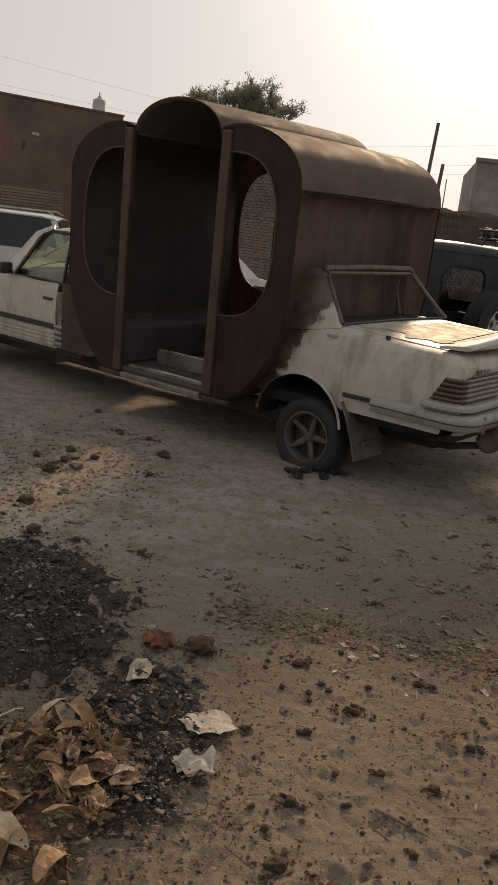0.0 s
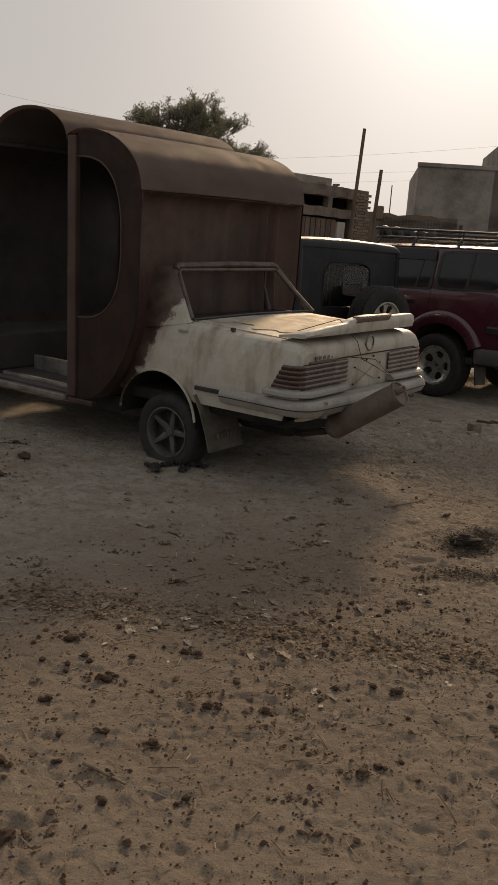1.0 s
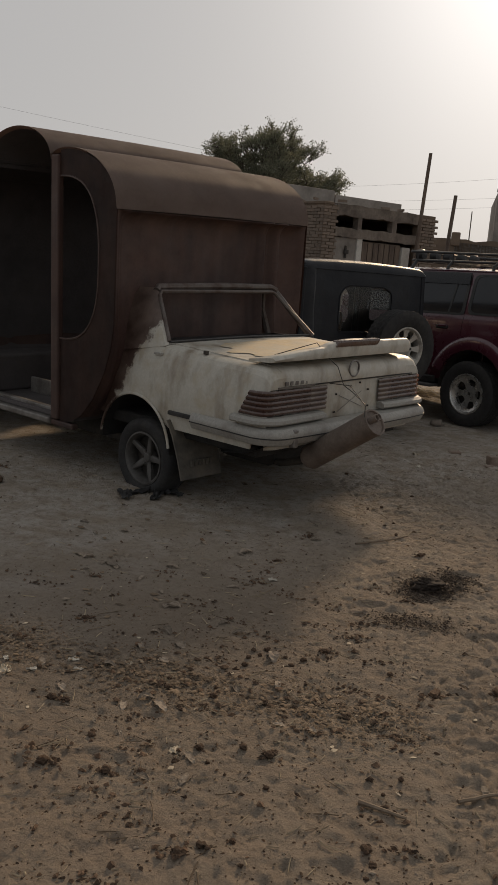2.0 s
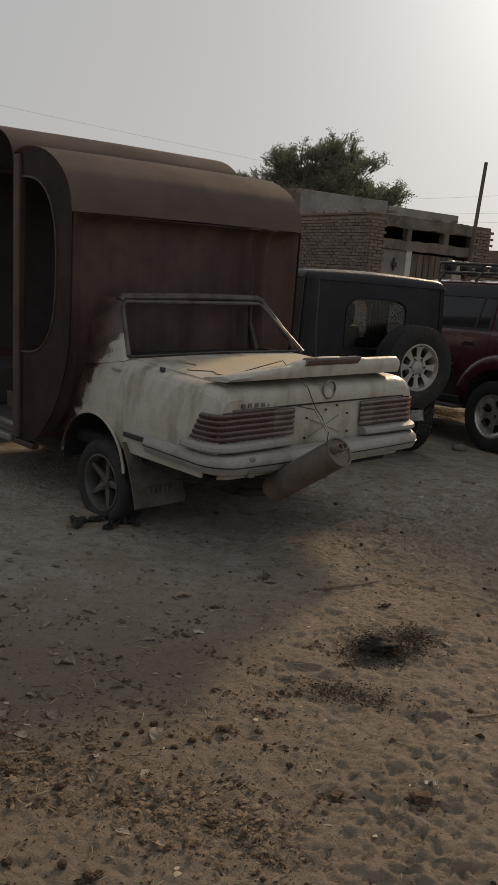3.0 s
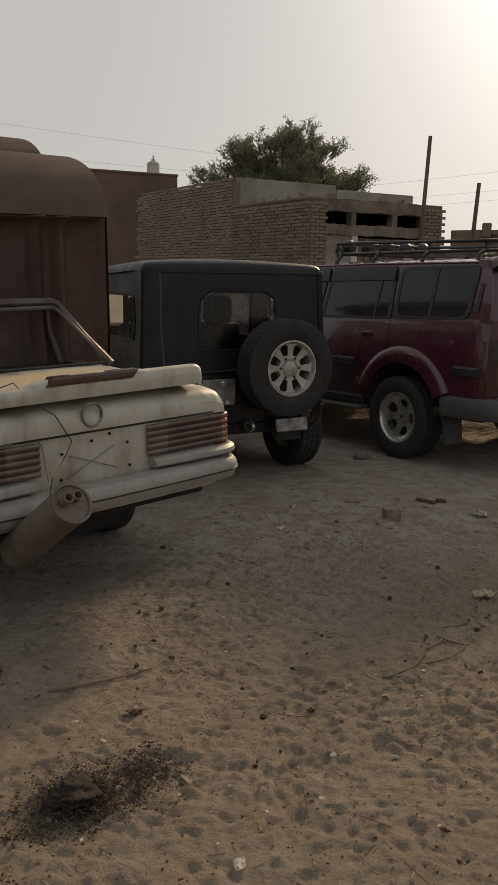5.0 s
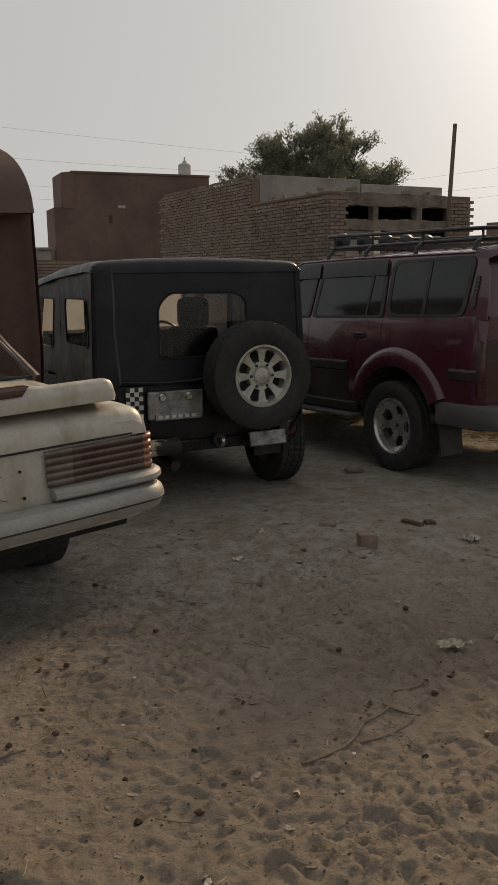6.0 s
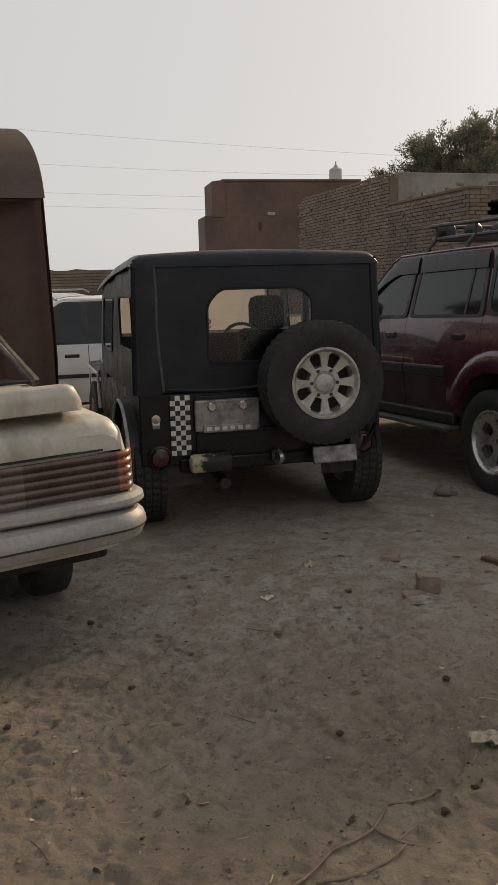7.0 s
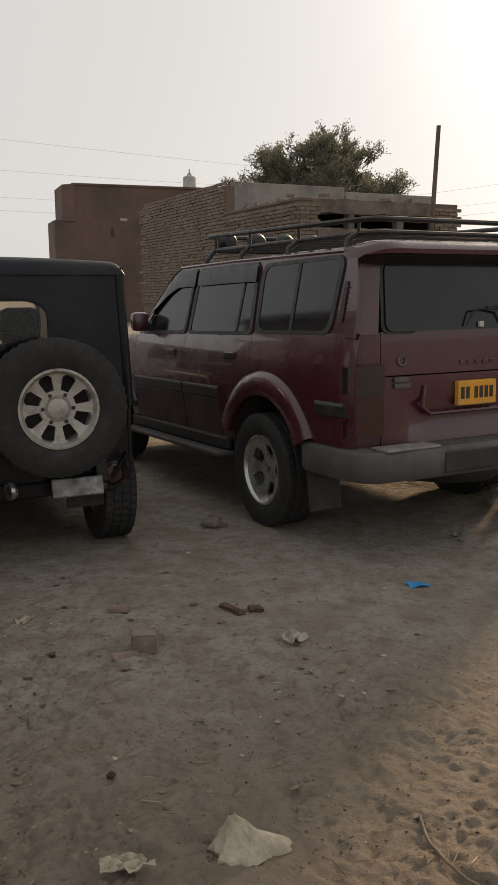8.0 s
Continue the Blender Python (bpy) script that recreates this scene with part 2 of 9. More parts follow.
# ---- ground: one sheet to the horizon, finely modelled where the walk passes ----
def ground_mat():
    m, nt, b = node_mat("trodden_sand")
    # brown trodden sand in front; the lane's cooler, brighter shade is painted as paler grey
    tc = nt.nodes.new("ShaderNodeTexCoord")
    lane = nt.nodes.new("ShaderNodeVectorMath")
    lane.operation = "DOT_PRODUCT"
    lane.inputs[1].default_value = (0.72, -0.69, 0)
    nt.links.new(tc.outputs["Object"], lane.inputs[0])
    _, wob = noise_fac(nt, 1.1, 6, rough=0.65)
    ad = nt.nodes.new("ShaderNodeMath")
    ad.operation = "MULTIPLY_ADD"
    ad.inputs[1].default_value = 2.2
    nt.links.new(wob, ad.inputs[0])
    nt.links.new(lane.outputs["Value"], ad.inputs[2])
    mr = nt.nodes.new("ShaderNodeMapRange")
    mr.inputs[1].default_value, mr.inputs[2].default_value = -2.0, -0.75
    nt.links.new(ad.outputs[0], mr.inputs[0])
    col = mixer(nt, (0.395, 0.355, 0.31), (0.293, 0.232, 0.176), mr.outputs[0])
    f, _ = noise_fac(nt, 4.5, 6, 0.42, 0.66, w=2)
    col = mixer(nt, col, (0.305, 0.254, 0.198), f)
    # the wreck's shade deepened by a darker soil colour before it, with a ragged edge
    mp = nt.nodes.new("ShaderNodeMapping")
    mp.inputs["Location"].default_value = (-0.95 / 1.35, -3.5 / 1.3, 0)
    mp.inputs["Scale"].default_value = (1 / 1.35, 1 / 1.3, 0)
    nt.links.new(tc.outputs["Object"], mp.inputs["Vector"])
    ln = nt.nodes.new("ShaderNodeVectorMath")
    ln.operation = "LENGTH"
    nt.links.new(mp.outputs[0], ln.inputs[0])
    _, rag = noise_fac(nt, 2.6, 7, rough=0.72, w=4)
    ad = nt.nodes.new("ShaderNodeMath")
    ad.operation = "MULTIPLY_ADD"
    ad.inputs[1].default_value = 1.5
    nt.links.new(rag, ad.inputs[0])
    nt.links.new(ln.outputs["Value"], ad.inputs[2])
    mr = nt.nodes.new("ShaderNodeMapRange")
    mr.inputs[1].default_value, mr.inputs[2].default_value, mr.inputs[3].default_value, mr.inputs[4].default_value = 1.15, 2.0, 0.45, 0.0
    nt.links.new(ad.outputs[0], mr.inputs[0])
    col = mixer(nt, col, (0.135, 0.105, 0.08), mr.outputs[0])
    f, _ = noise_fac(nt, 11, 7, 0.47, 0.66, rough=0.7, w=6)
    col = mixer(nt, col, (0.25, 0.204, 0.158), f)
    f, _ = noise_fac(nt, 34, 7, 0.52, 0.7, rough=0.75, w=5)
    col = mixer(nt, col, (0.19, 0.15, 0.115), f)
    f, _ = noise_fac(nt, 120, 3, 0.67, 0.77, w=9)
    col = mixer(nt, col, (0.08, 0.06, 0.045), f)
    f, _ = noise_fac(nt, 160, 2, 0.66, 0.74, w=13)
    col = mixer(nt, col, (0.34, 0.275, 0.195), f)
    nt.links.new(col, b.inputs["Base Color"])
    b.inputs["Roughness"].default_value = 0.95
    b.inputs["Specular IOR Level"].default_value = 0.2
    _, r1 = noise_fac(nt, 30, 8, rough=0.75)
    _, r2 = noise_fac(nt, 110, 5, rough=0.75)
    add = nt.nodes.new("ShaderNodeMath")
    add.operation = "MULTIPLY_ADD"
    add.inputs[1].default_value = 0.45
    nt.links.new(r2, add.inputs[0])
    nt.links.new(r1, add.inputs[2])
    # trodden dents, a few fingers wide
    _, r0 = noise_fac(nt, 15, 3, rough=0.55, w=21)
    dents = nt.nodes.new("ShaderNodeMath")
    dents.operation = "MULTIPLY_ADD"
    dents.inputs[1].default_value = 1.1
    nt.links.new(r0, dents.inputs[0])
    nt.links.new(add.outputs[0], dents.inputs[2])
    bp = nt.nodes.new("ShaderNodeBump")
    bp.inputs["Strength"].default_value = 0.85
    bp.inputs["Distance"].default_value = 0.030
    nt.links.new(dents.outputs[0], bp.inputs["Height"])
    nt.links.new(bp.outputs[0], b.inputs["Normal"])
    return m


SAND = ground_mat()


PX0, PY0, PSTEP = -1.0, 1.6, 0.012


def pressed_prints():
    """Shoe, hoof and scrape marks pressed into the sand, on a grid of heights."""
    rng = np.random.RandomState(77)
    xs, ys = PX0 + PSTEP * np.arange(500), PY0 + PSTEP * np.arange(575)
    Z = np.zeros((575, 500))

    def window(cx, cy, r):
        i0, i1 = max(0, int((cx - r - PX0) / PSTEP)), min(500, int((cx + r - PX0) / PSTEP) + 2)
        j0, j1 = max(0, int((cy - r - PY0) / PSTEP)), min(575, int((cy + r - PY0) / PSTEP) + 2)
        return slice(j0, j1), slice(i0, i1)
    for k in range(1100):
        cx, cy = rng.uniform(-0.9, 4.9), rng.uniform(1.7, 8.3)
        sole = k % 8 == 0
        L = rng.uniform(0.09, 0.12) if sole else 0.014 + 0.042 * rng.rand() ** 1.6
        W = L * (rng.uniform(0.33, 0.42) if sole else rng.uniform(0.35, 0.8))
        turn = rng.normal(0.9, 0.8)
        deep = rng.uniform(0.005, 0.009) if sole else rng.uniform(0.08, 0.17) * L
        w = window(cx, cy, L * 1.8)
        X, Y = np.meshgrid(xs[w[1]] - cx, ys[w[0]] - cy)
        if X.size == 0:
            continue
        u, v = X * np.cos(turn) + Y * np.sin(turn), -X * np.sin(turn) + Y * np.cos(turn)
        if sole:
            v = v + 0.12 * u * u / L
        tilt = 1 + rng.uniform(-0.6, 0.6) * u / L
        q = np.sqrt((u / L) ** 2 + (v / W) ** 2) + 0.75 * value_noise(X * 26 + k * 3.7, Y * 26, 81)
        dip = -deep * np.clip((1.0 - q) / (0.3 if sole else 0.5), 0, 1) * tilt
        if sole and k % 2:
            dip = dip * (0.72 + 0.28 * np.sign(np.sin(u / L * 16)))
        rim = 0.55 * deep * np.exp(-((q - 1.18) / 0.16) ** 2) * np.clip(0.6 + 0.7 * v / W, 0, 1.3)
        Z[w] = Z[w] * np.where(q < 1, 0.35, 1) + dip + rim
    for k in range(110):
        # curved scrapes, two or three grooves side by side
        cx, cy, r = rng.uniform(0.6, 4.8), rng.uniform(2.0, 7.6), rng.uniform(0.07, 0.16)
        a0, span = rng.uniform(-3.1, 3.1), rng.uniform(0.6, 1.5)
        w = window(cx, cy, r + 0.08)
        X, Y = np.meshgrid(xs[w[1]] - cx, ys[w[0]] - cy)
        if X.size == 0:
            continue
        rad, ang = np.hypot(X, Y), np.mod(np.arctan2(Y, X) - a0, 2 * np.pi)
        on = np.clip((span - ang) / 0.25, 0, 1) * np.clip(ang / 0.2, 0, 1)
        for g in range(rng.randint(1, 4)):
            e = (rad - r - 0.026 * g) / 0.009
            Z[w] += on * (-0.009 * np.exp(-e * e) + 0.005 * np.exp(-((e - 1.5) / 0.8) ** 2))
    return Z


PRINTS = pressed_prints()


def print_z(x, y):
    """Height of the pressed prints at places, between the grid's points."""
    fx, fy = np.clip((x - PX0) / PSTEP, 0, 498.99), np.clip((y - PY0) / PSTEP, 0, 573.99)
    i, j = fx.astype(int), fy.astype(int)
    u, v = fx - i, fy - j
    return (PRINTS[j, i] * (1 - u) + PRINTS[j, i + 1] * u) * (1 - v) + (PRINTS[j + 1, i] * (1 - u) + PRINTS[j + 1, i + 1] * u) * v


def ground_z(x, y):
    """Height of the sand: trodden lumps away from the cars, smoother in the driven lane, a bank behind the off-roader."""
    x, y = np.asarray(x, float), np.asarray(y, float)
    wx, wy = x + 0.14 * value_noise(x * 5, y * 5, 21), y + 0.14 * value_noise(x * 5 + 40, y * 5, 22)
    lump = value_noise(wx * 11 + 3, wy * 14 + 5, 1) * 0.24 + value_noise(wx * 21, wy * 27, 2) * 0.36 + value_noise(x * 33, y * 41, 3) * 0.5
    patch = np.clip(0.75 + 1.5 * value_noise(x * 1.7 + 2, y * 1.7, 12), 0.25, 1.2)
    # short crests drawn out one way, as feet leave them, on a twisted grid so that no rows show
    tx, ty = wx + 0.09 * value_noise(x * 13, y * 13, 25), wy + 0.09 * value_noise(x * 13 + 9, y * 13, 26)
    ridge = 0.0
    for k, f, q, a in ((0.18, 11, 13, 0.5), (0.24, 23, 14, 1.3), (0.24, 37, 15, 2.2), (0.16, 55, 16, 0.1)):
        sx, sy = math.cos(a) * tx + math.sin(a) * ty, -math.sin(a) * tx + math.cos(a) * ty
        ridge = ridge + k * (0.5 - np.abs(2 * value_noise(sx * f * 0.7 + q, sy * f * 1.35, q)))
    lump = lump * 0.6 + ridge * patch * 1.15
    lump = lump - 0.4 * np.clip(value_noise(wx * 9.1 + 9, wy * 12.3 + 2, 6) - 0.24, 0, 1) - 0.25 * np.clip(value_noise(wx * 17 + 1, wy * 21 + 2, 7) - 0.2, 0, 1)
    wide = value_noise(x * 1.3, y * 1.3, 4) * 0.014 + value_noise(x * 0.4, y * 0.4, 5) * 0.02 + value_noise(x * 4.5, y * 5.5, 23) * 0.010
    # distance in front of the line of cars decides how trodden it is
    front = -((x - 0.9) * -0.72 + (y - 5.0) * 0.69)
    rough = 0.014 + 0.027 * np.clip((front + 0.2) / 1.7, 0, 1) * (0.75 + 0.9 * value_noise(x * 0.9 + 7, y * 0.9, 24))
    rough = np.maximum(rough * np.clip(0.55 + 0.45 * (x - 0.7) / 1.1, 0.55, 1), 0.049 * np.clip((x - 1.4) / 1.0, 0, 1) * np.clip((9.6 - y) / 2.2, 0, 1) * np.clip((x * 0.6 - y + 8.2) / 1.6, 0.25, 1))
    rough = rough * np.clip(1.3 - np.abs(y - 4) / 14, 0.3, 1)
    tread = 1.5 * print_z(x, y) * np.clip(rough / 0.034, 0.12, 1.25)
    bank = 0.20 * np.exp(-(((x - 5.35) / 0.75) ** 2 + ((y - 10.9) / 1.0) ** 2)) * (1 + value_noise(x * 5, y * 5, 8) * 0.9)
    ash = (1 + 0.9 * value_noise(x * 9, y * 9, 31) + 0.7 * value_noise(x * 19, y * 19, 32)) * 0.07 * np.exp(-(((x + 0.75) / 0.5) ** 2 + ((y - 2.95) / 0.75) ** 2)) + (1 + 1.2 * value_noise(x * 14, y * 14, 33)) * 0.045 * np.exp(-(((x + 0.2) / 0.14) ** 2 + ((y - 2.35) / 0.35) ** 2))
    off = np.hypot(np.maximum(np.maximum(-0.9 - x, x - 4.7), 0), np.maximum(np.maximum(1.7 - y, y - 8.3), 0))
    rough = rough * np.clip(1 - off / 0.7, 0, 1)
    tread = tread * np.clip(1 - off / 0.2, 0, 1)
    wide = wide * np.clip(1 - off / 4, 0, 1)
    near = np.clip(1.4 - np.hypot(x - 2, y - 5) / 60, 0, 1)
    return (lump * rough + wide) * near + bank + ash + tread - 0.004


def spaced(lo, hi, step, far):
    """Even steps from lo to hi, then ever wider ones out to far."""
    mid = list(np.arange(lo, hi, step))
    a, s = mid[-1], step
    out = []
    while a < far:
        s *= 1.16
        a += s
        out.append(a)
    a, s = lo, step
    pre = []
    while a > -far:
        s *= 1.16
        a -= s
        pre.append(a)
    return np.array(pre[::-1] + mid + out)


def build_ground():
    xs, ys = spaced(-0.9, 4.7, 0.0115, 2400), spaced(1.7, 8.3, 0.0115, 2400)
    X, Y = np.meshgrid(xs, ys)
    Z = ground_z(X, Y)
    n, k = len(ys), len(xs)
    co = np.stack([X.ravel(), Y.ravel(), Z.ravel()], 1)
    i = np.arange(n * k).reshape(n, k)
    quads = np.stack([i[:-1, :-1].ravel(), i[:-1, 1:].ravel(), i[1:, 1:].ravel(), i[1:, :-1].ravel()], 1)
    me = bpy.data.meshes.new("ground")
    me.vertices.add(len(co))
    me.vertices.foreach_set("co", co.ravel())
    me.loops.add(quads.size)
    me.loops.foreach_set("vertex_index", quads.ravel())
    me.polygons.add(len(quads))
    me.polygons.foreach_set("loop_start", np.arange(0, quads.size, 4))
    me.polygons.foreach_set("use_smooth", np.ones(len(quads), bool))
    me.update(calc_edges=True)
    me.materials.append(SAND)
    tagged(new("ground", me), "trodden tan sand yard with footprints and crumbs", "ground", kind="structure")


build_ground()

# ---- places of the large things ----
CAR = pose(1.821, 5.989, 0, 0, -1.7, 52.4)   # x right, y forward; origin under the boot lid
JEEP = pose(1.967, 8.873, 0, 0, 0, 38.7)     # origin under the tailgate
SUV = pose(3.84, 10.75, 0, 0, 0, 43)
HOUSE = pose(1.28, 21.4, 0, 0, 0, 40.5)      # x along the front, y along the brick side


def columns(ys, lows, highs, xs, rows=6):
    """A standing skin: for each y a column from low to high, at depth xs(y, z)."""
    out = []
    for y, lo, hi in zip(ys, lows, highs):
        out.append([(xs(y, lo + (hi - lo) * k / rows), y, lo + (hi - lo) * k / rows) for k in range(rows + 1)])
    return loft(out)


def arch_samples(a, b, centres, r, step=0.06):
    """Places along y from a to b, dense round the wheel arches."""
    ys = set(np.round(np.arange(a, b + 1e-6, step), 4)) | {a, b}
    for c in centres:
        ys = {y for y in ys if abs(y - c) > r + 0.001}
        ys |= {round(c + r * math.cos(math.pi * k / 16), 4) for k in range(17)}
        ys |= {round(c - r - 0.002, 4), round(c + r + 0.002, 4)}
    return sorted(y for y in ys if a <= y <= b)


def arch_low(y, sill, centres, r, cz, lift=1.0):
    for c in centres:
        if abs(y - c) <= r:
            return max(sill, cz + lift * math.sqrt(max(0.0, r * r - (y - c) ** 2)))
    return sill


def tyre_bm(r, w, rim, flat=0.0, blocks=True):
    """A tyre about the x axis, from -w/2 to w/2, with tread blocks; flat presses its foot in by so much."""
    h = w / 2
    prof = [(rim, -h * 0.8), (rim + 0.02, -h * 0.95), (rim + (r - rim) * 0.55, -h * 1.06), (r - 0.02, -h * 0.95), (r - 0.004, -h * 0.78),
            (r, -h * 0.3), (r, h * 0.3), (r - 0.004, h * 0.78), (r - 0.02, h * 0.95), (rim + (r - rim) * 0.55, h * 1.06), (rim + 0.02, h * 0.95), (rim, h * 0.8)]
    if blocks:
        # lugs stand out of the tread in four staggered rows
        rows = []
        n = 132
        tread = [(q * h, q) for q in (-0.95, -0.9, -0.57, -0.53, -0.44, -0.41, -0.06, -0.03, 0.03, 0.06, 0.41, 0.44, 0.53, 0.57, 0.9, 0.95)]
        for i in range(n + 1):
            a = 2 * math.pi * i / n
            ring = [(rad, x) for rad, x in prof[:3]]
            for x, q in tread:
                lug = (0.57 <= abs(q) <= 0.9 and i % 3 != 2) or (0.06 <= abs(q) <= 0.41 and (i + 1) % 3 != 2)
                ring.append((r + 0.002 if lug else r - (0.005 if abs(q) < 0.94 else 0.012), x))
            ring += [(rad, x) for rad, x in prof[-3:]]
            rows.append([(x, rad * math.cos(a), rad * math.sin(a)) for rad, x in ring])
        bm = loft(rows)
        bmesh.ops.remove_doubles(bm, verts=bm.verts, dist=1e-5)
    else:
        bm = lathe(prof, 48)
    if flat:
        for v in bm.verts:
            lim = -r + flat
            if v.co.z < lim:
                bulge = (lim - v.co.z)
                v.co.z = lim
                v.co.x *= 1 + 2.2 * bulge / max(w, 0.01) * 0.5
    return bm


def spoke_wheel(name, parent, at, r, w, rim, spokes, spoke_w, face=-1, flat=0.0, alloy=None, cap_r=0.05, slots=False, label="", dish=0.03, cap_mat=None, holes=0, hole_band=(0.45, 0.9), hole_fill=0.6):
    """wheel > tyre, rim, hub_cap; face is the side (along x) that shows."""
    alloy = alloy or ALLOY
    hold = new(name)
    hold.empty_display_size = 0.1
    hold.parent = parent
    hold.matrix_local = at
    if label:
        hold["label"] = label
    part("tyre", tyre_bm(r, w, rim, flat, spokes != 5), RUBBER, hold, smooth=True, angle=40)
    h = w / 2
    fx = face * h
    ring = [(rim * 1.0, face * -h * 0.8), (rim * 0.97, face * -h * 0.7), (rim * 0.88, 0), (rim * 0.9, fx * 0.75), (rim * 0.98, fx * 0.95), (rim * 1.04, fx * 0.93), (rim * 1.04, fx * 0.8)]
    bm = lathe(ring, 40)
    back = lathe([(0.001, -face * h * 0.1), (rim * 0.9, -face * h * 0.1)], 32)
    rm = part("rim", bm, alloy, hold, smooth=True)
    part("brake_disc", back, DARKMETAL, hold)
    if holes:
        # pressed disc: a flat hub, openings between broad spokes, rising to the rim
        n, nr = holes * 18, 18
        hub, ro = hole_band[0] * rim, rim * 0.95
        def disc_x(q):
            return fx * 0.80 - face * dish * (1 - min(1, max(0, (q - hub) / (ro - hub))) ** 2 * 0.8)
        rs = [0.02] + [hub * 0.7 + (ro - hub * 0.7) * k / nr for k in range(nr + 1)]
        bm = loft([[(disc_x(q), q * math.cos(2 * math.pi * k / n), q * math.sin(2 * math.pi * k / n)) for q in rs] for k in range(n + 1)])
        bmesh.ops.remove_doubles(bm, verts=bm.verts, dist=1e-5)
        gone = []
        mid, half = (hole_band[0] + hole_band[1]) / 2 * rim, (hole_band[1] - hole_band[0]) / 2 * rim
        for f in bm.faces:
            c0 = f.calc_center_median()
            q = math.hypot(c0.y, c0.z)
            fr = (math.atan2(c0.z, c0.y) / (2 * math.pi) * holes) % 1.0 - 0.5
            if (abs(fr) / (hole_fill / 2)) ** 4 + (abs(q - mid) / half) ** 4 < 1:
                gone.append(f)
        bmesh.ops.delete(bm, geom=gone, context="FACES")
        bmesh.ops.recalc_face_normals(bm, faces=bm.faces)
        bmesh.ops.solidify(bm, geom=list(bm.faces), thickness=0.014)
        part("spokes", bm, alloy, hold, smooth=True, angle=50)
    bms = []
    ri = cap_r * 1.2
    ro = rim * 0.93
    for k in range(0 if holes else spokes):
        a = 2 * math.pi * k / spokes + 0.3
        s = bmesh.new()
        x0, x1 = fx * 0.78 - face * dish, fx * 0.80 - face * dish * 0.2
        pts = []
        for t in (0, 0.35, 0.7, 1):
            rr = ri * 0.6 + (ro - ri * 0.6) * t
            ww = spoke_w * ((1.25 - 0.5 * t) if not slots else (0.75 + 0.75 * t * t))
            xx = x0 + (x1 - x0) * t
            pts.append([(xx - face * 0.028, -ww / 2, rr), (xx - face * 0.006, -ww / 2, rr), (xx, -ww * 0.32, rr), (xx, ww * 0.32, rr), (xx - face * 0.006, ww / 2, rr), (xx - face * 0.028, ww / 2, rr)])
        s.free()
        s = loft(pts, closed=True, cap=True)
        bms.append(moved(s, Matrix.Rotation(a, 4, "X")))
    bms.append(lathe([(0.001, fx * 0.80 - face * dish), (ri, fx * 0.80 - face * dish), (ri * 1.35, fx * 0.76 - face * dish), (ri * 1.35, 0)], 24))
    part("hub" if holes else "spokes", join(*bms), alloy, hold, smooth=True)
    part("hub_cap", lathe([(0.001, fx * 0.86 - face * dish), (cap_r * 0.75, fx * 0.86 - face * dish), (cap_r * 0.9, fx * 0.82 - face * dish), (cap_r * 0.95, fx * 0.7 - face * dish)], 20), cap_mat or alloy, hold, smooth=True)
    for k in range(5 if spokes == 5 else 6):
        a = 2 * math.pi * k / (5 if spokes == 5 else 6)
        part("wheel_nut", lathe([(0.001, fx * 0.85 - face * dish), (0.011, fx * 0.85 - face * dish), (0.012, fx * 0.7 - face * dish)], 6, Matrix.Translation((0, ri * 1.12 * math.cos(a), ri * 1.12 * math.sin(a)))), DARKMETAL, hold)
    return hold


# ---- the car with a carriage cabin ----
def rust_edge_mat():
    """Worn white paint that ends in bare rust towards the welded cabin."""
    m = WHITE.copy()
    m.name = "white_paint_burnt_to_rust"
    nt = m.node_tree
    b = nt.nodes["Principled BSDF"]
    base = b.inputs["Base Color"].links[0].from_socket
    tc = nt.nodes.new("ShaderNodeTexCoord")
    sp = nt.nodes.new("ShaderNodeSeparateXYZ")
    nt.links.new(tc.outputs["Object"], sp.inputs[0])
    mul = nt.nodes.new("ShaderNodeMath")
    mul.operation = "MULTIPLY_ADD"
    mul.inputs[1].default_value = 0.55
    nt.links.new(sp.outputs[2], mul.inputs[0])
    nt.links.new(sp.outputs[1], mul.inputs[2])
    _, raw = noise_fac(nt, 9.0, 7, rough=0.7)
    add = nt.nodes.new("ShaderNodeMath")
    add.operation = "MULTIPLY_ADD"
    add.inputs[1].default_value = 0.34
    nt.links.new(raw, add.inputs[0])
    nt.links.new(mul.outputs[0], add.inputs[2])
    f = nt.nodes.new("ShaderNodeMapRange")
    f.inputs[1].default_value, f.inputs[2].default_value = 1.925, 1.965
    nt.links.new(add.outputs[0], f.inputs[0])
    rc, _ = noise_fac(nt, 5.0, 6, 0.35, 0.7, w=2.0)
    rust = mixer(nt, (0.045, 0.024, 0.018), (0.135, 0.095, 0.075), rc)
    nt.links.new(mixer(nt, base, rust, f.outputs[0]), b.inputs["Base Color"])
    return m


WHITE_RUST = rust_edge_mat()
BUMPER = surface("scuffed_white_bumper", (0.29, 0.277, 0.25), 0.5, dark=(0.2, 0.18, 0.16), dark_scale=6, dark_cut=(0.52, 0.72), bump=0.1)
TAN = surface("tan_primer_patch", (0.46, 0.36, 0.22), 0.7, dark=(0.40, 0.36, 0.29), dark_scale=5, bump=0.1)
LENS_RED = surface("dusty_red_lens", (0.055, 0.022, 0.015), 0.3, dust=(0.088, 0.057, 0.042), dust_scale=10, dust_cut=(0.4, 0.8), coat=0.5, bump=0.05)
LENS_AMBER = surface("dusty_amber_lens", (0.24, 0.065, 0.018), 0.28, dust=(0.22, 0.13, 0.08), dust_scale=10, coat=0.3, bump=0.05)
LENS_DARK = surface("dirty_clear_lens", (0.09, 0.06, 0.048), 0.35, dust=(0.18, 0.135, 0.105), dust_scale=12, coat=0.4, bump=0.05)
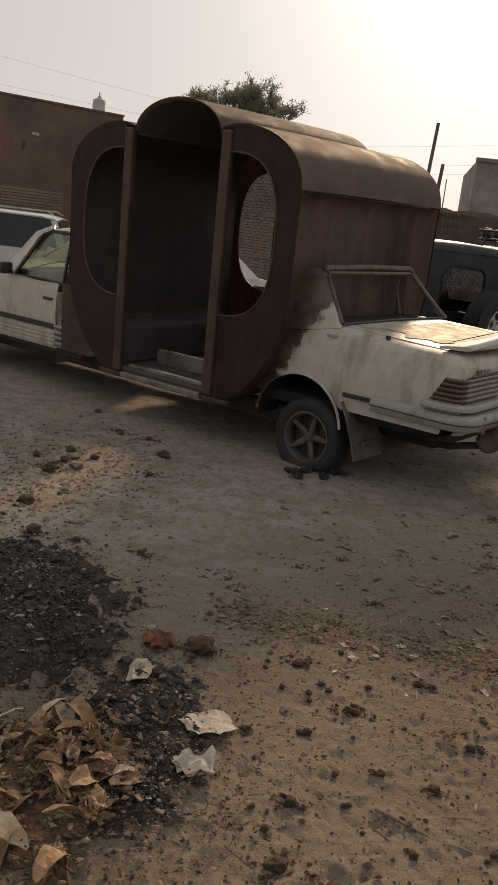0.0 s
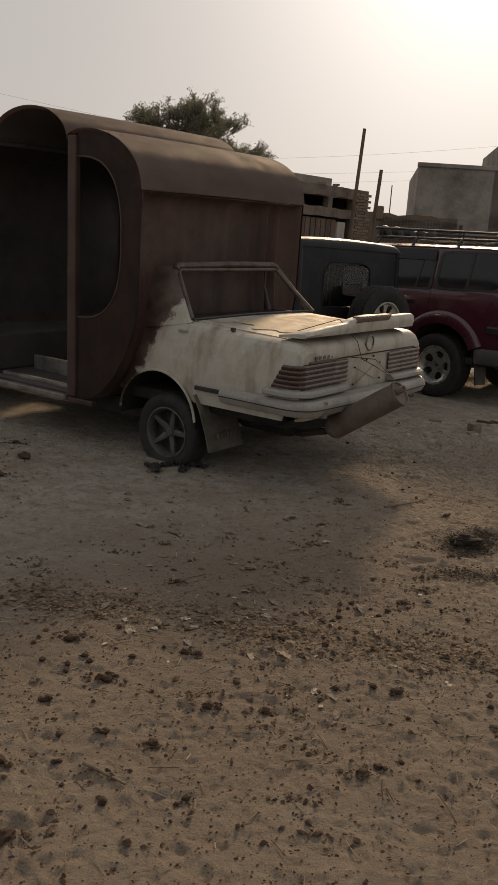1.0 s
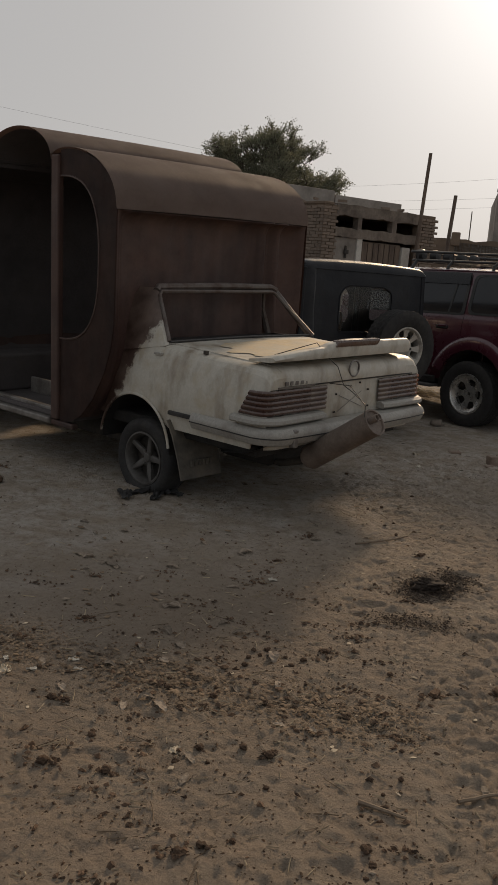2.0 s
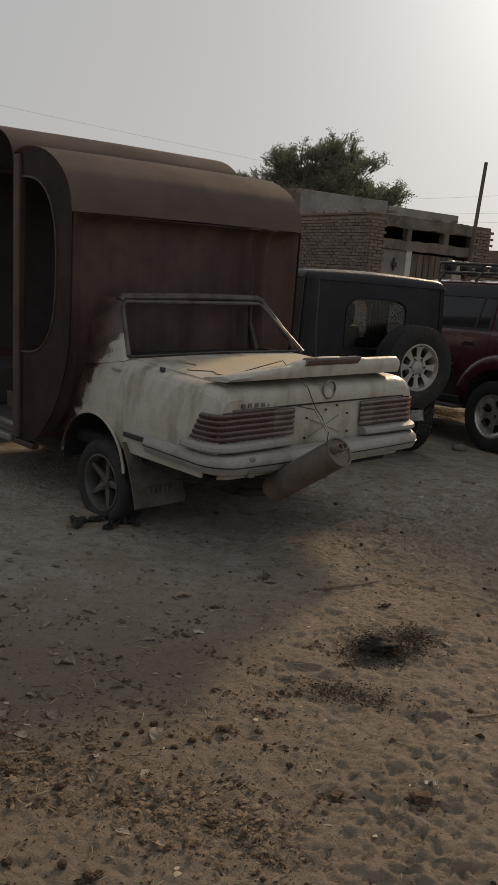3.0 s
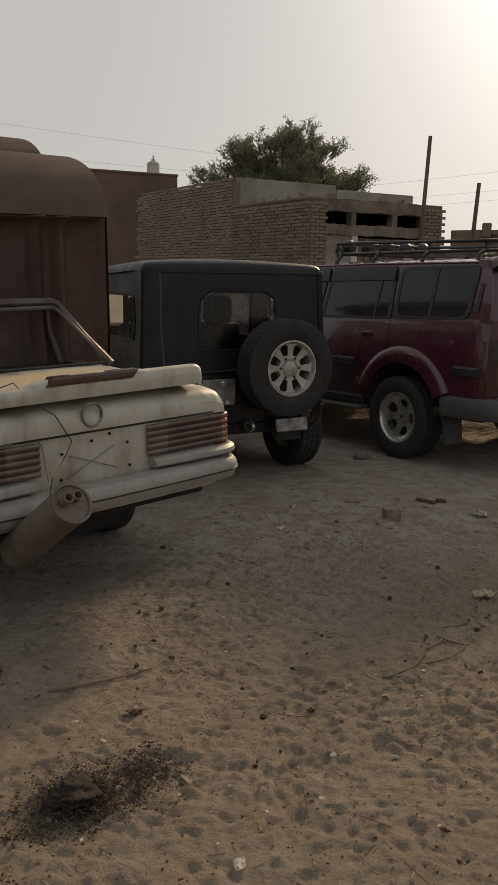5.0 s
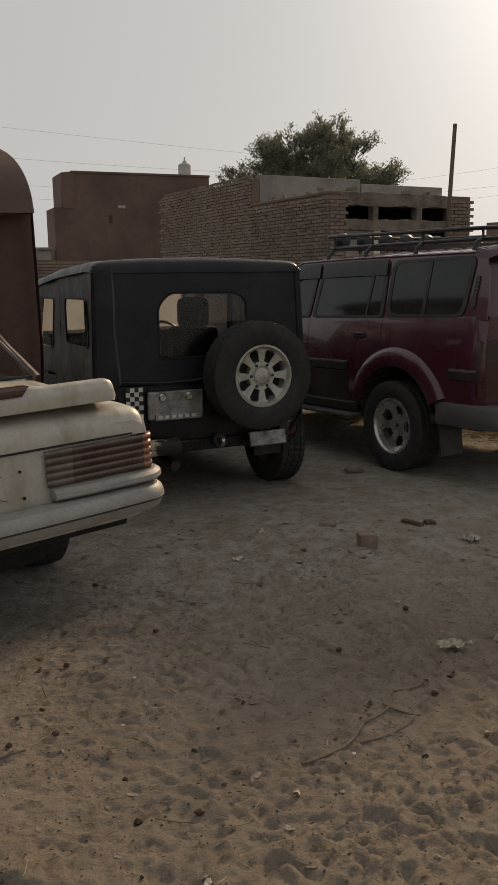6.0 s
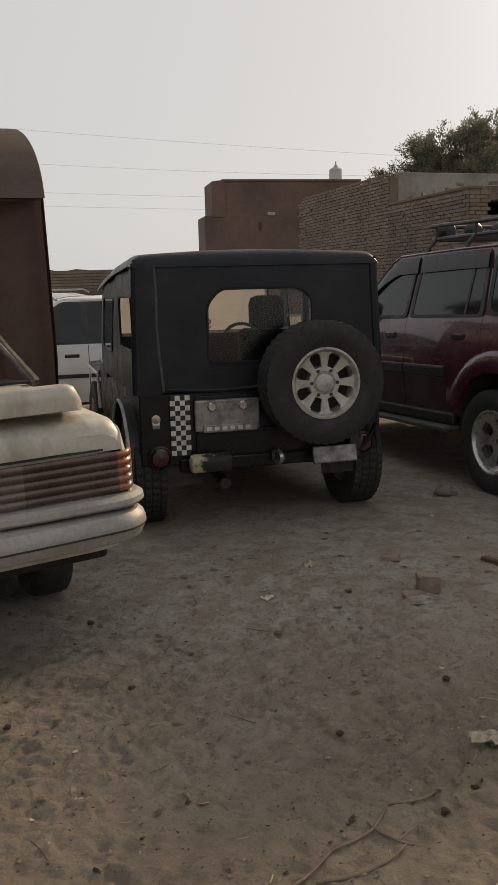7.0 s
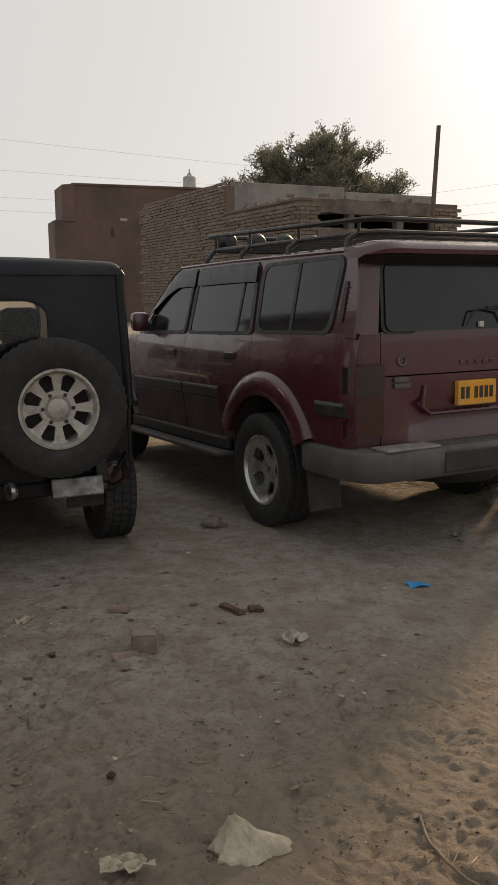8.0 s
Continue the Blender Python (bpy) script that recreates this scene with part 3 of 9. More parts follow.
# dusty rust, paler than RUST: skylight on the upward sheet is put into the colour
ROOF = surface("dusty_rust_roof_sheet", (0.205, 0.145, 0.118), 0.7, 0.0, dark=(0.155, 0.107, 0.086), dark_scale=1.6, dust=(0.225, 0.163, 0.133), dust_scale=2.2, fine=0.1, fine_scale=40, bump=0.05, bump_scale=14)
WHEELGREY = surface("dull_dirty_alloy", (0.10, 0.094, 0.088), 0.6, 0.2, dark=(0.05, 0.045, 0.04), dark_scale=9, bump=0.1)
# the cabin's inner shade and the glare veiling it are put into this grey
INNER = surface("sooty_inner_sheet", (0.085, 0.075, 0.074), 0.85, dark=(0.058, 0.051, 0.051), dark_scale=2, dust=(0.092, 0.079, 0.075), dust_scale=3, bump=0.15)
GREYMETAL = surface("dull_grey_metal", (0.22, 0.205, 0.19), 0.5, 0.4, dark=(0.1, 0.085, 0.075), dark_scale=7, bump=0.15)
MUFFLER = surface("rusted_muffler", (0.165, 0.13, 0.107), 0.7, 0.0, dark=(0.10, 0.076, 0.062), dark_scale=6, bump=0.2, fine=0.2)
FLAP = surface("dusty_rubber_flap", (0.075, 0.068, 0.058), 0.85, dust=(0.17, 0.145, 0.115), dust_scale=6, dust_cut=(0.4, 0.7), bump=0.2)
WORNGREY = surface("worn_bare_metal", (0.12, 0.102, 0.092), 0.55, 0.25, dark=(0.07, 0.045, 0.036), dark_scale=9, dark_cut=(0.45, 0.65), bump=0.2)
BLACKTRIM = surface("black_trim_plastic", (0.016, 0.016, 0.016), 0.5, dust=(0.038, 0.035, 0.032), dust_scale=8, bump=0.08)
DARKGLASS = clear_sheet("dusty_window_glass", (0.80, 0.82, 0.68), 0.10)
TINTED = surface("dark_tinted_glass", (0.013, 0.0135, 0.0165), 0.1, 0.0, dust=(0.03, 0.029, 0.029), dust_scale=2.5, dust_cut=(0.45, 0.9), bump=0.0, spec=0.42, rough_var=0.04, fine=0.05)
WIRE = surface("dark_wire", (0.05, 0.045, 0.04), 0.7, bump=0)
BAR = surface("faded_lettering", (0.12, 0.1, 0.085), 0.6, bump=0)

YC = 2.48                          # middle of the cabin along the car


def cab_roof(y):
    """Height of the cabin's roof line at y: two lobes and a raised middle barrel."""
    d = abs(y - YC)
    if d <= 0.425:
        return 2.285 + 0.225 * math.sqrt(max(0.0, 1 - (d / 0.425) ** 2))
    t = (d - 0.60) / 0.585
    if t <= 0:
        return 2.335 - 0.045 * (t * 0.585 / 0.175) ** 2
    return 1.94 + 0.395 * math.sqrt(max(0.0, 1 - t * t))


def cab_half(z):
    """Half length of the cabin at height z."""
    return lerp([(0.385, 0.64), (0.40, 0.70), (0.46, 0.80), (0.6, 0.94), (0.8, 1.07), (1.0, 1.145), (1.15, 1.172), (1.6, 1.18), (1.94, 1.185)], z)


def window_edge(k, n):
    """Point k of n on the half-round side window: flat by the door pillar, bulging outwards."""
    a = math.pi * (k / n - 0.5)
    e = 2 / 2.7
    up = math.sin(a)
    return (0.545 + 0.455 * max(0.0, math.cos(a)) ** e, 1.57 + (0.585 if up > 0 else 0.565) * math.copysign(abs(up) ** e, up))


def panel_edge(d, z):
    """Outer edge of the side panel, seen from the window's middle through (d, z)."""
    a = math.atan2(z - 1.57, d - 0.545)
    lo, hi = 0.0, 2.0
    for _ in range(40):
        m = (lo + hi) / 2
        y, h = 0.545 + m * math.cos(a), 1.57 + m * math.sin(a)
        inside = 0.385 < h < cab_roof(YC + y) and (y < cab_half(h) if h < 1.94 else y < 1.185)
        lo, hi = (m, hi) if inside else (lo, m)
    return (0.545 + lo * math.cos(a), 1.57 + lo * math.sin(a))


def build_cabin(c):
    cabin = new("cabin")
    cabin.empty_display_size = 0.2
    cabin.parent = c
    cabin["label"] = "rusty sheet steel carriage cabin"
    for sx in (-1.0, 1.0):
        for sgn in (-1, 1):
            rows = []
            for k in range(57):
                w = window_edge(k, 56)
                o = panel_edge(*w)
                rows.append([(sx, YC + sgn * (w[0] + (o[0] - w[0]) * q), w[1] + (o[1] - w[1]) * q) for q in (0, 0.25, 0.5, 0.75, 1)])
            bmw = loft(rows)
            for f in bmw.faces:
                if f.normal.x * sx < 0:
                    f.normal_flip()
            bmesh.ops.solidify(bmw, geom=list(bmw.faces), thickness=0.012)
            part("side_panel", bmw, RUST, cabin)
            rim = [(sx, YC + sgn * window_edge(k, 40)[0], window_edge(k, 40)[1]) for k in range(41)]
            part("window_rim", tube(rim, 0.008, 6), RIMRUST, cabin, smooth=True)
            px0, px1 = YC + sgn * 0.455, YC + sgn * 0.545
            part("door_pillar", box((sx - 0.022 if sx < 0 else sx - 0.03, min(px0, px1), 0.39), (sx + 0.03 if sx < 0 else sx + 0.022, max(px0, px1), 2.30), 0.012), RUST, cabin)
    # roof sheets, each drawn across the car
    def roof(name, ys, over=0.006):
        out = [[(-1.0 - over, y, z), (-0.5, y, z + 0.004), (0, y, z + 0.006), (0.5, y, z + 0.004), (1.0 + over, y, z)] for y, z in ys]
        bm = loft(out)
        bmesh.ops.solidify(bm, geom=list(bm.faces), thickness=0.012)
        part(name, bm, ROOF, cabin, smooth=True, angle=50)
        # added sheet under the roof; the inside's shade is in its colour
        dim_sheet = loft([[(-0.985, y, z - 0.022), (0.985, y, z - 0.022)] for y, z in (ys[6:] if "barrel" not in name else ys)])
        part("roof_lining", dim_sheet, INNER, cabin, smooth=True)
    rear = [(YC - d, cab_roof(YC - d) + 0.012) for d in [1.185 - 0.76 * (k / 26) ** 1.4 for k in range(27)]]
    rear[0] = (YC - 1.192, 1.934)
    roof("rear_roof_sheet", rear)
    roof("front_roof_sheet", [(2 * YC - y, z) for y, z in rear])
    roof("middle_roof_barrel", [(YC + 0.44 * math.cos(math.pi * k / 28), 2.27 + 0.25 * math.sin(math.pi * k / 28)) for k in range(29)], 0.014)
    # rear and front walls follow the curved ends; the rear one has pressed folds
    for sgn, nm in ((-1, "rear_wall"), (1, "front_wall")):
        zs = [0.45, 0.5, 0.6, 0.7, 0.85, 1.0, 1.2, 1.4, 1.6, 1.75, 1.84, 1.89, 1.92, 1.934]
        xs = sorted(set(np.round(np.linspace(-0.99, 0.99, 40), 4)) | {0.44, 0.46, 0.48, 0.50, 0.52, 0.54, 0.56, 0.58, 0.60, 0.62, 0.64, 0.66, 0.68, 0.70, 0.72, 0.74, 0.76, 0.78, 0.03, 0.07, -0.43, -0.47, -0.92, -0.90, 0.955, 0.975, -0.955, -0.975})
        rows = []
        for z in zs:
            row = []
            for x in xs:
                fold = 0.075 * math.exp(-((x - 0.52) / 0.04) ** 2) + 0.07 * math.exp(-((x - 0.69) / 0.035) ** 2) + 0.012 * math.exp(-((x - 0.05) / 0.02) ** 2) + 0.01 * math.exp(-((x + 0.45) / 0.03) ** 2) + 0.012 * math.exp(-((x + 0.91) / 0.02) ** 2)
                dent = 0.012 * noise.noise((x * 2.2, z * 1.6, sgn))
                u = min(1.0, max(0.0, (0.985 - abs(x)) / 0.13))
                deep = 0.10 * math.sin(u * math.pi / 2) * min(1.0, max(0.0, (z - 0.75) / 0.5)) * (1.0 if z < 1.85 else 0.8 if z < 1.9 else 0.45 if z < 1.93 else 0.0)
                row.append((x, YC + sgn * (cab_half(z) - 0.014 - deep + fold + dent * min(1, u + 0.1)), z))
            rows.append(row)
        part(nm, thicken(loft(rows), 0.01), RUST, cabin, smooth=True, angle=60)
    # dark far side door leaf, floor, sill and step
    part("far_door_leaf", box((0.985, YC - 0.435, 0.4), (1.0, YC + 0.435, 2.3), 0.004), INNER, cabin, "dark closed door leaf of dim grey sheet")
    part("floor_sheet", box((-0.985, YC - 0.70, 0.40), (0.985, YC + 0.70, 0.43), 0.004), INNER, cabin)
    # added end sheets that carry the dim cabin tone of INNER
    part("inner_lining", loft([[(x, YC - min(1.04, cab_half(z) - 0.02), z) for x in (-0.97, 0.97)] for z in (0.45, 0.8, 1.1, 1.90, 2.19)]), INNER, cabin)
    part("inner_lining", loft([[(x, YC + min(1.04, cab_half(z) - 0.02), z) for x in (-0.97, 0.97)] for z in (0.45, 0.8, 1.1, 1.90, 2.19)]), INNER, cabin)
    part("bench", box((-0.96, YC + 0.55, 0.43), (0.96, YC + 0.92, 0.74), 0.02), INNER, cabin, "dark bench seat")
    part("door_sill", box((-1.03, YC - 0.44, 0.345), (-0.93, YC + 0.44, 0.395), 0.012), GREYMETAL, cabin)
    part("sill_strip", box((-0.95, YC - 0.43, 0.40), (-0.90, YC + 0.43, 0.455), 0.01), GREYMETAL, cabin)
    part("inner_step", box((-0.62, YC - 0.43, 0.43), (-0.585, YC + 0.43, 0.56), 0.008), GREYMETAL, cabin)
    part("side_sill", box((-1.01, YC - 0.72, 0.34), (-0.955, YC - 0.445, 0.383), 0.01), RUST, cabin)
    part("side_sill", box((-1.01, YC + 0.445, 0.34), (-0.955, YC + 0.72, 0.383), 0.01), RUST, cabin)
    part("chassis_rail", box((-0.6, 1.4, 0.22), (-0.5, 5.2, 0.36), 0.01), DARKMETAL, cabin)
    part("chassis_rail", box((0.5, 1.4, 0.22), (0.6, 5.2, 0.36), 0.01), DARKMETAL, cabin)


def merc_x(y, z):
    """Half width of the tail at y and z, with rounded rear corners in plan."""
    w = lerp([(0.3, 0.80), (0.5, 0.85), (0.66, 0.872), (0.8, 0.868), (0.95, 0.84), (1.01, 0.81), (1.04, 0.775), (1.06, 0.73)], z)
    if y < 0.09:
        w -= 0.032 * (1 - y / 0.09) ** 2
    return w


def build_tail(c):
    tail = new("tail_body")
    tail.empty_display_size = 0.2
    tail.parent = c
    tail["label"] = "worn white saloon car tail, edges burnt to rust"
    ac, ar, az = [1.22], 0.37, 0.315
    ys = sorted(set(arch_samples(0.0, 1.62, ac, ar)) | {0.006, 0.012, 0.02, 0.03, 0.045, 0.09})

    def deck(y):
        return lerp([(0, 0.955), (0.012, 0.978), (0.03, 0.997), (0.06, 1.011), (0.11, 1.019), (0.5, 1.03), (1.0, 1.055), (1.62, 1.06)], y)
    for s in (-1, 1):
        lows = [max(0.57 if y < 0.12 else 0.5, arch_low(y, 0.5, ac, ar, az)) for y in ys]
        bm = columns(ys, lows, [deck(y) - 0.05 for y in ys], lambda y, z: s * merc_x(y, z), 8)
        part("rear_fender", thicken(bm, 0.008 * -s), WHITE_RUST, tail, smooth=True)
        bm = loft([[(s * x, y, deck(y) - 0.05 + dz) for x, dz in ((merc_x(y, deck(y) - 0.05), 0), (merc_x(y, deck(y) - 0.05) - 0.016, 0.028), (merc_x(y, deck(y) - 0.05) - 0.055, 0.045), (merc_x(y, 1.06) - 0.07, 0.049))] for y in ys if y <= 1.45])
        part("fender_edge", bm, WHITE_RUST, tail, smooth=True)
        lip = tube([(s * (0.872), 1.22 + (ar + 0.004) * math.cos(math.pi * k / 24), 0.315 + (ar + 0.004) * math.sin(math.pi * k / 24)) for k in range(1, 24)], 0.01, 6)
        part("arch_lip", lip, WHITE_RUST, tail, smooth=True)
        # inner wheel house
        well = loft([[(s * x, 1.22 + ar * math.cos(math.pi * k / 18), az + ar * math.sin(math.pi * k / 18)) for x in (0.45, 0.86)] for k in range(19)])
        part("wheel_well", well, UNDERBLACK, tail)
    # boot lid: deck, rounded brow and rear face down to the seam
    rows = []
    for y, z in ((1.0, 1.058), (0.7, 1.044), (0.4, 1.032), (0.15, 1.022), (0.06, 1.012), (0.025, 0.995), (0.008, 0.965), (0.0, 0.93), (0.004, 0.898)):
        w = 0.705
        rows.append([(x * w, y - 0.02 * (1 - abs(x) ** 3) * (1 if y < 0.1 else 0), z + 0.012 * (1 - x * x) * (1 if y > 0.1 else 0.3)) for x in np.linspace(-1, 1, 25)])
    lid = part("boot_lid", thicken(loft(rows), 0.008), WHITE, tail, smooth=True, angle=50)
    part("primer_patch", loft([[(x, y, lerp([(0.06, 1.012), (0.15, 1.022), (0.4, 1.032), (0.7, 1.044), (1.0, 1.058)], y) + 0.0045 + 0.012 * (1 - (x / 0.745) ** 2)) for x in np.linspace(-0.5 + 0.09 * math.sin(y * 9) + 0.05 * math.sin(y * 31), 0.6 + 0.04 * math.sin(y * 23), 12)] for y in np.linspace(0.27, 0.84, 16)]), TAN, lid, "bare tan primer patch")
    # rear face under the lid, between the lamps, and the fender ends
    rows = []
    for z in (0.50, 0.6, 0.7, 0.8, 0.888):
        rows.append([(x, 0.015 + 0.05 * max(0, (abs(x) - 0.72) / 0.1) ** 2 - 0.012 * (1 - (x / 0.8) ** 2), z) for x in np.linspace(-0.80, 0.80, 33)])
    part("rear_panel", thicken(loft(rows), 0.006), WHITE, tail, smooth=True)
    for s in (-1, 1):
        w0 = merc_x(0, 0.905)
        strip = ((w0, 0.905), (w0 - 0.016, 0.933), (w0 - 0.055, 0.95), (merc_x(0, 1.06) - 0.07, 0.957))
        base = (merc_x(0, 0.885), strip[1][0], strip[2][0], strip[3][0])
        deep = (0.001, 0.001, 0.001, 0.003)
        part("fender_end", loft([[(s * x, y, z) for (x, z), y in zip(strip, deep)], [(s * (x + b) / 2, y - 0.001, 0.5 * (z + 0.885)) for (x, z), b, y in zip(strip, base, deep)], [(s * b, y, 0.885) for b, y in zip(base, deep)]]), WHITE, tail, smooth=True)
    # ribbed lamp clusters wrapping round the corners
    zs = []
    for k in range(5):
        z0 = 0.722 + k * 0.032
        zs += [(z0, 0.004), (z0 + 0.004, 0.013), (z0 + 0.016, 0.0165), (z0 + 0.026, 0.013), (z0 + 0.030, 0.005)]
    lamp_path = [(0.315, 0.0, 0, -1)] + [(x, 0.0, 0, -1) for x in (0.36, 0.44, 0.5, 0.58, 0.65)] + \
           [(0.73, 0.0, 0.0, -1), (0.80, 0.0, 0.1, -1), (0.838, 0.008, 0.6, -0.8), (0.857, 0.035, 0.9, -0.43), (0.868, 0.08, 1, -0.05), (0.874, 0.20, 1, 0)]
    for s in (-1, 1):
        path = lamp_path if s > 0 else [(0.275, 0.0, 0, -1)] + lamp_path[1:]
        lamp = new("tail_lamp")
        lamp.empty_display_size = 0.1
        lamp.parent = tail
        for nm, a, b, mat in (("reversing_lens", 0, 3, LENS_DARK), ("brake_lens", 2, 8, LENS_RED), ("indicator_lens", 7, 12, LENS_AMBER if s > 0 else LENS_RED)):
            seg = path[a:b] if b < 12 else path[a:]
            rows = []
            for i, (x, y, nx, ny) in enumerate(seg):
                # the tip leans back along the fender, longest at its foot
                rows.append([(s * (x + nx * d), y + ny * d - max(0.0, y - 0.035) * 0.55 * (z - 0.722) / 0.16, z) for z, d in zs])
            part(nm, loft(rows), mat, lamp, smooth=True, angle=60)
    # bumper: a deep wrap-round bar with a ledge and a dark insert, and strips above it
    turn_in = [(0.745 + 0.158 * math.sin(q), 0.08 - 0.176 * math.cos(q)) for q in np.linspace(0, math.pi / 2, 10)]
    bp = [(-0.885, 0.62), (-0.895, 0.3)] + [(-x, y) for x, y in reversed(turn_in)] + [(x, -0.105 - 0.012 * (1 - (x / 0.6) ** 2)) for x in (-0.55, -0.3, 0, 0.3, 0.55)] + turn_in + [(0.895, 0.3), (0.885, 0.62)]

    def along(prof, name, mat, path=bp, smooth=True):
        rows = []
        for i, (x, y) in enumerate(path):
            a, b = path[max(0, i - 1)], path[min(len(path) - 1, i + 1)]
            t = Vector((b[0] - a[0], b[1] - a[1])).normalized()
            nx, ny = t.y, -t.x
            rows.append([(x + nx * d, y + ny * d, z) for d, z in prof])
        return part(name, loft(rows, closed=True, cap=True), mat, tail, smooth=smooth, angle=30)
    along([(-0.09, 0.545), (-0.02, 0.545), (-0.004, 0.552), (0.006, 0.572), (0.014, 0.59), (0.016, 0.612), (0.008, 0.634), (-0.012, 0.652), (-0.05, 0.66), (-0.09, 0.66)], "bumper", BUMPER)
    along([(0.008, 0.589), (0.0185, 0.593), (0.0185, 0.598), (0.008, 0.602)], "bumper_insert", BLACKTRIM)
    part("bumper_joint", box((-0.70, -0.112, 0.53), (-0.655, -0.07, 0.645), 0.008), GREYMETAL, tail)
    for s in (-1, 1):
        sp = [(0.33, -0.02), (0.5, -0.03), (0.66, -0.03)] + [(0.76 + 0.12 * math.sin(q), 0.09 - 0.12 * math.cos(q)) for q in np.linspace(0, math.pi / 2, 9)] + [(0.88, 0.16), (0.88, 0.24)]
        rows = []
        for i, (x, y) in enumerate(sp):
            a, b = sp[max(0, i - 1)], sp[min(len(sp) - 1, i + 1)]
            t = Vector((b[0] - a[0], b[1] - a[1])).normalized()
            rows.append([(s * (x + t.y * d), y - t.x * d, z) for d, z in ((-0.03, 0.675), (0.035, 0.672), (0.045, 0.682), (0.042, 0.702), (0.02, 0.716), (-0.03, 0.718))])
        part("lamp_ledge", loft(rows, closed=True, cap=True), BUMPER, tail, smooth=True, angle=30)
        part("rub_strip", loft([[(s * (0.875 + d), y, z) for d, z in ((0, 0.6), (0.012, 0.604), (0.012, 0.625), (0, 0.632))] for y in (0.63, 0.85)], closed=True, cap=True), BLACKTRIM, tail)
    part("valance", loft([[(x, 0.02 + d, z) for x in np.linspace(-0.82, 0.82, 9)] for d, z in ((-0.03, 0.55), (0.06, 0.50), (0.16, 0.46), (0.4, 0.42))]), UNDERBLACK, tail, smooth=True)
    part("boot_floor", box((-0.78, 0.12, 0.43), (0.78, 1.6, 0.52), 0.02), UNDERBLACK, tail)
    part("fuel_tank", box((-0.45, 0.3, 0.28), (0.45, 0.8, 0.44), 0.05), UNDERBLACK, tail)
    part("rear_axle", tube([(-0.75, 1.2, 0.25), (0.75, 1.2, 0.27)], 0.045, 10), DARKMETAL, tail, smooth=True)
    # rear window frame with raked pillars
    part("window_header", tube([(-0.66, 1.26, 1.40), (-0.63, 1.275, 1.425), (0, 1.285, 1.435), (0.56, 1.275, 1.43), (0.61, 1.26, 1.405)], 0.026, 10), WORNGREY, tail, "dull grey bare metal window header", smooth=True)
    part("window_seal", tube([(-0.755, 1.0, 1.072), (-0.66, 1.225, 1.372), (-0.625, 1.245, 1.396), (0.55, 1.245, 1.396), (0.585, 1.23, 1.375), (0.77, 1.0, 1.072)], 0.014, 8), WORNGREY, tail, smooth=True)
    part("window_foot_seal", tube([(-0.755, 1.0, 1.068), (0.0, 0.985, 1.08), (0.77, 1.0, 1.068)], 0.010, 6), BLACKTRIM, tail, smooth=True)
    # broad rear pillar on the burnt side, a thin bare one on the other
    rows = [[(-0.76, 0.995, 1.055), (-0.79, 1.0, 1.045), (-0.825, 1.25, 1.00), (-0.845, 1.45, 0.97)],
            [(-0.71, 1.11, 1.21), (-0.735, 1.13, 1.21), (-0.775, 1.28, 1.2), (-0.80, 1.45, 1.2)],
            [(-0.672, 1.215, 1.355), (-0.69, 1.235, 1.36), (-0.72, 1.32, 1.365), (-0.74, 1.45, 1.365)],
            [(-0.64, 1.25, 1.405), (-0.66, 1.27, 1.42), (-0.68, 1.33, 1.42), (-0.69, 1.45, 1.42)]]
    part("c_pillar", thicken(loft(rows), 0.01), WHITE_RUST, tail, smooth=True)
    part("c_pillar", tube([(0.79, 1.0, 1.055), (0.70, 1.13, 1.22), (0.61, 1.26, 1.40), (0.60, 1.40, 1.425)], [0.03, 0.022, 0.022, 0.022], 8), WORNGREY, tail, "bare grey metal window pillar", smooth=True)
    part("inner_pillar", tube([(0.66, 1.36, 1.04), (0.60, 1.38, 1.25), (0.58, 1.36, 1.40)], [0.03, 0.018, 0.016], 6), WORNGREY, tail, "torn inner pillar strip", smooth=True)
    part("parcel_shelf", box((-0.74, 1.02, 1.02), (0.74, 1.36, 1.05), 0.005), BLACKTRIM, tail)
    # spoiler with a red lamp strip
    rows = []
    for x in np.linspace(-0.77, 0.69, 49):
        e = min(1.0, max(0.0, (x + 0.77) / 0.42)) ** 0.6 if x < 0 else math.sqrt(max(0.0, min(1.0, (0.69 - x) / 0.05)))
        top = 1.075 + 0.055 * e + (0.026 * min(1.0, (x - 0.2) / 0.12) if x > 0.2 else 0.0) + ((0.042 if x < 0.1 else 0.03) * math.sin(math.pi * min(1, max(0, (x + 0.30) / 0.62))) ** 0.5 if -0.30 < x < 0.32 else 0.0)
        low = 1.045 + 0.008 * e
        y0 = 0.02 - 0.045 * e
        rows.append([(x, y0 + 0.03, low), (x, y0 + 0.004, low + 0.006), (x, y0 - 0.006, low + (top - low) * 0.5), (x, y0 + 0.0, top - 0.014), (x, y0 + 0.02, top), (x, y0 + 0.07, top - 0.004), (x, y0 + 0.22, 1.05 + 0.02 * e), (x, y0 + 0.22, 1.035)])
    part("spoiler", loft(rows, closed=True, cap=True), WHITE, tail, smooth=True, angle=50)
    part("brake_light_strip", loft([[(x + k * 0.035, -0.034 - 0.004 * (1 - abs(2 * q - 1)), 1.128 + 0.040 * k) for q, k in ((0, 0.0), (0.3, 0.3), (0.7, 0.7), (1, 1.0))] + [(x + 0.035, 0.02, 1.168), (x, 0.02, 1.128)] for x in np.linspace(-0.235, 0.225, 9)], closed=True, cap=True), LENS_RED, tail, "faded red high brake light strip")
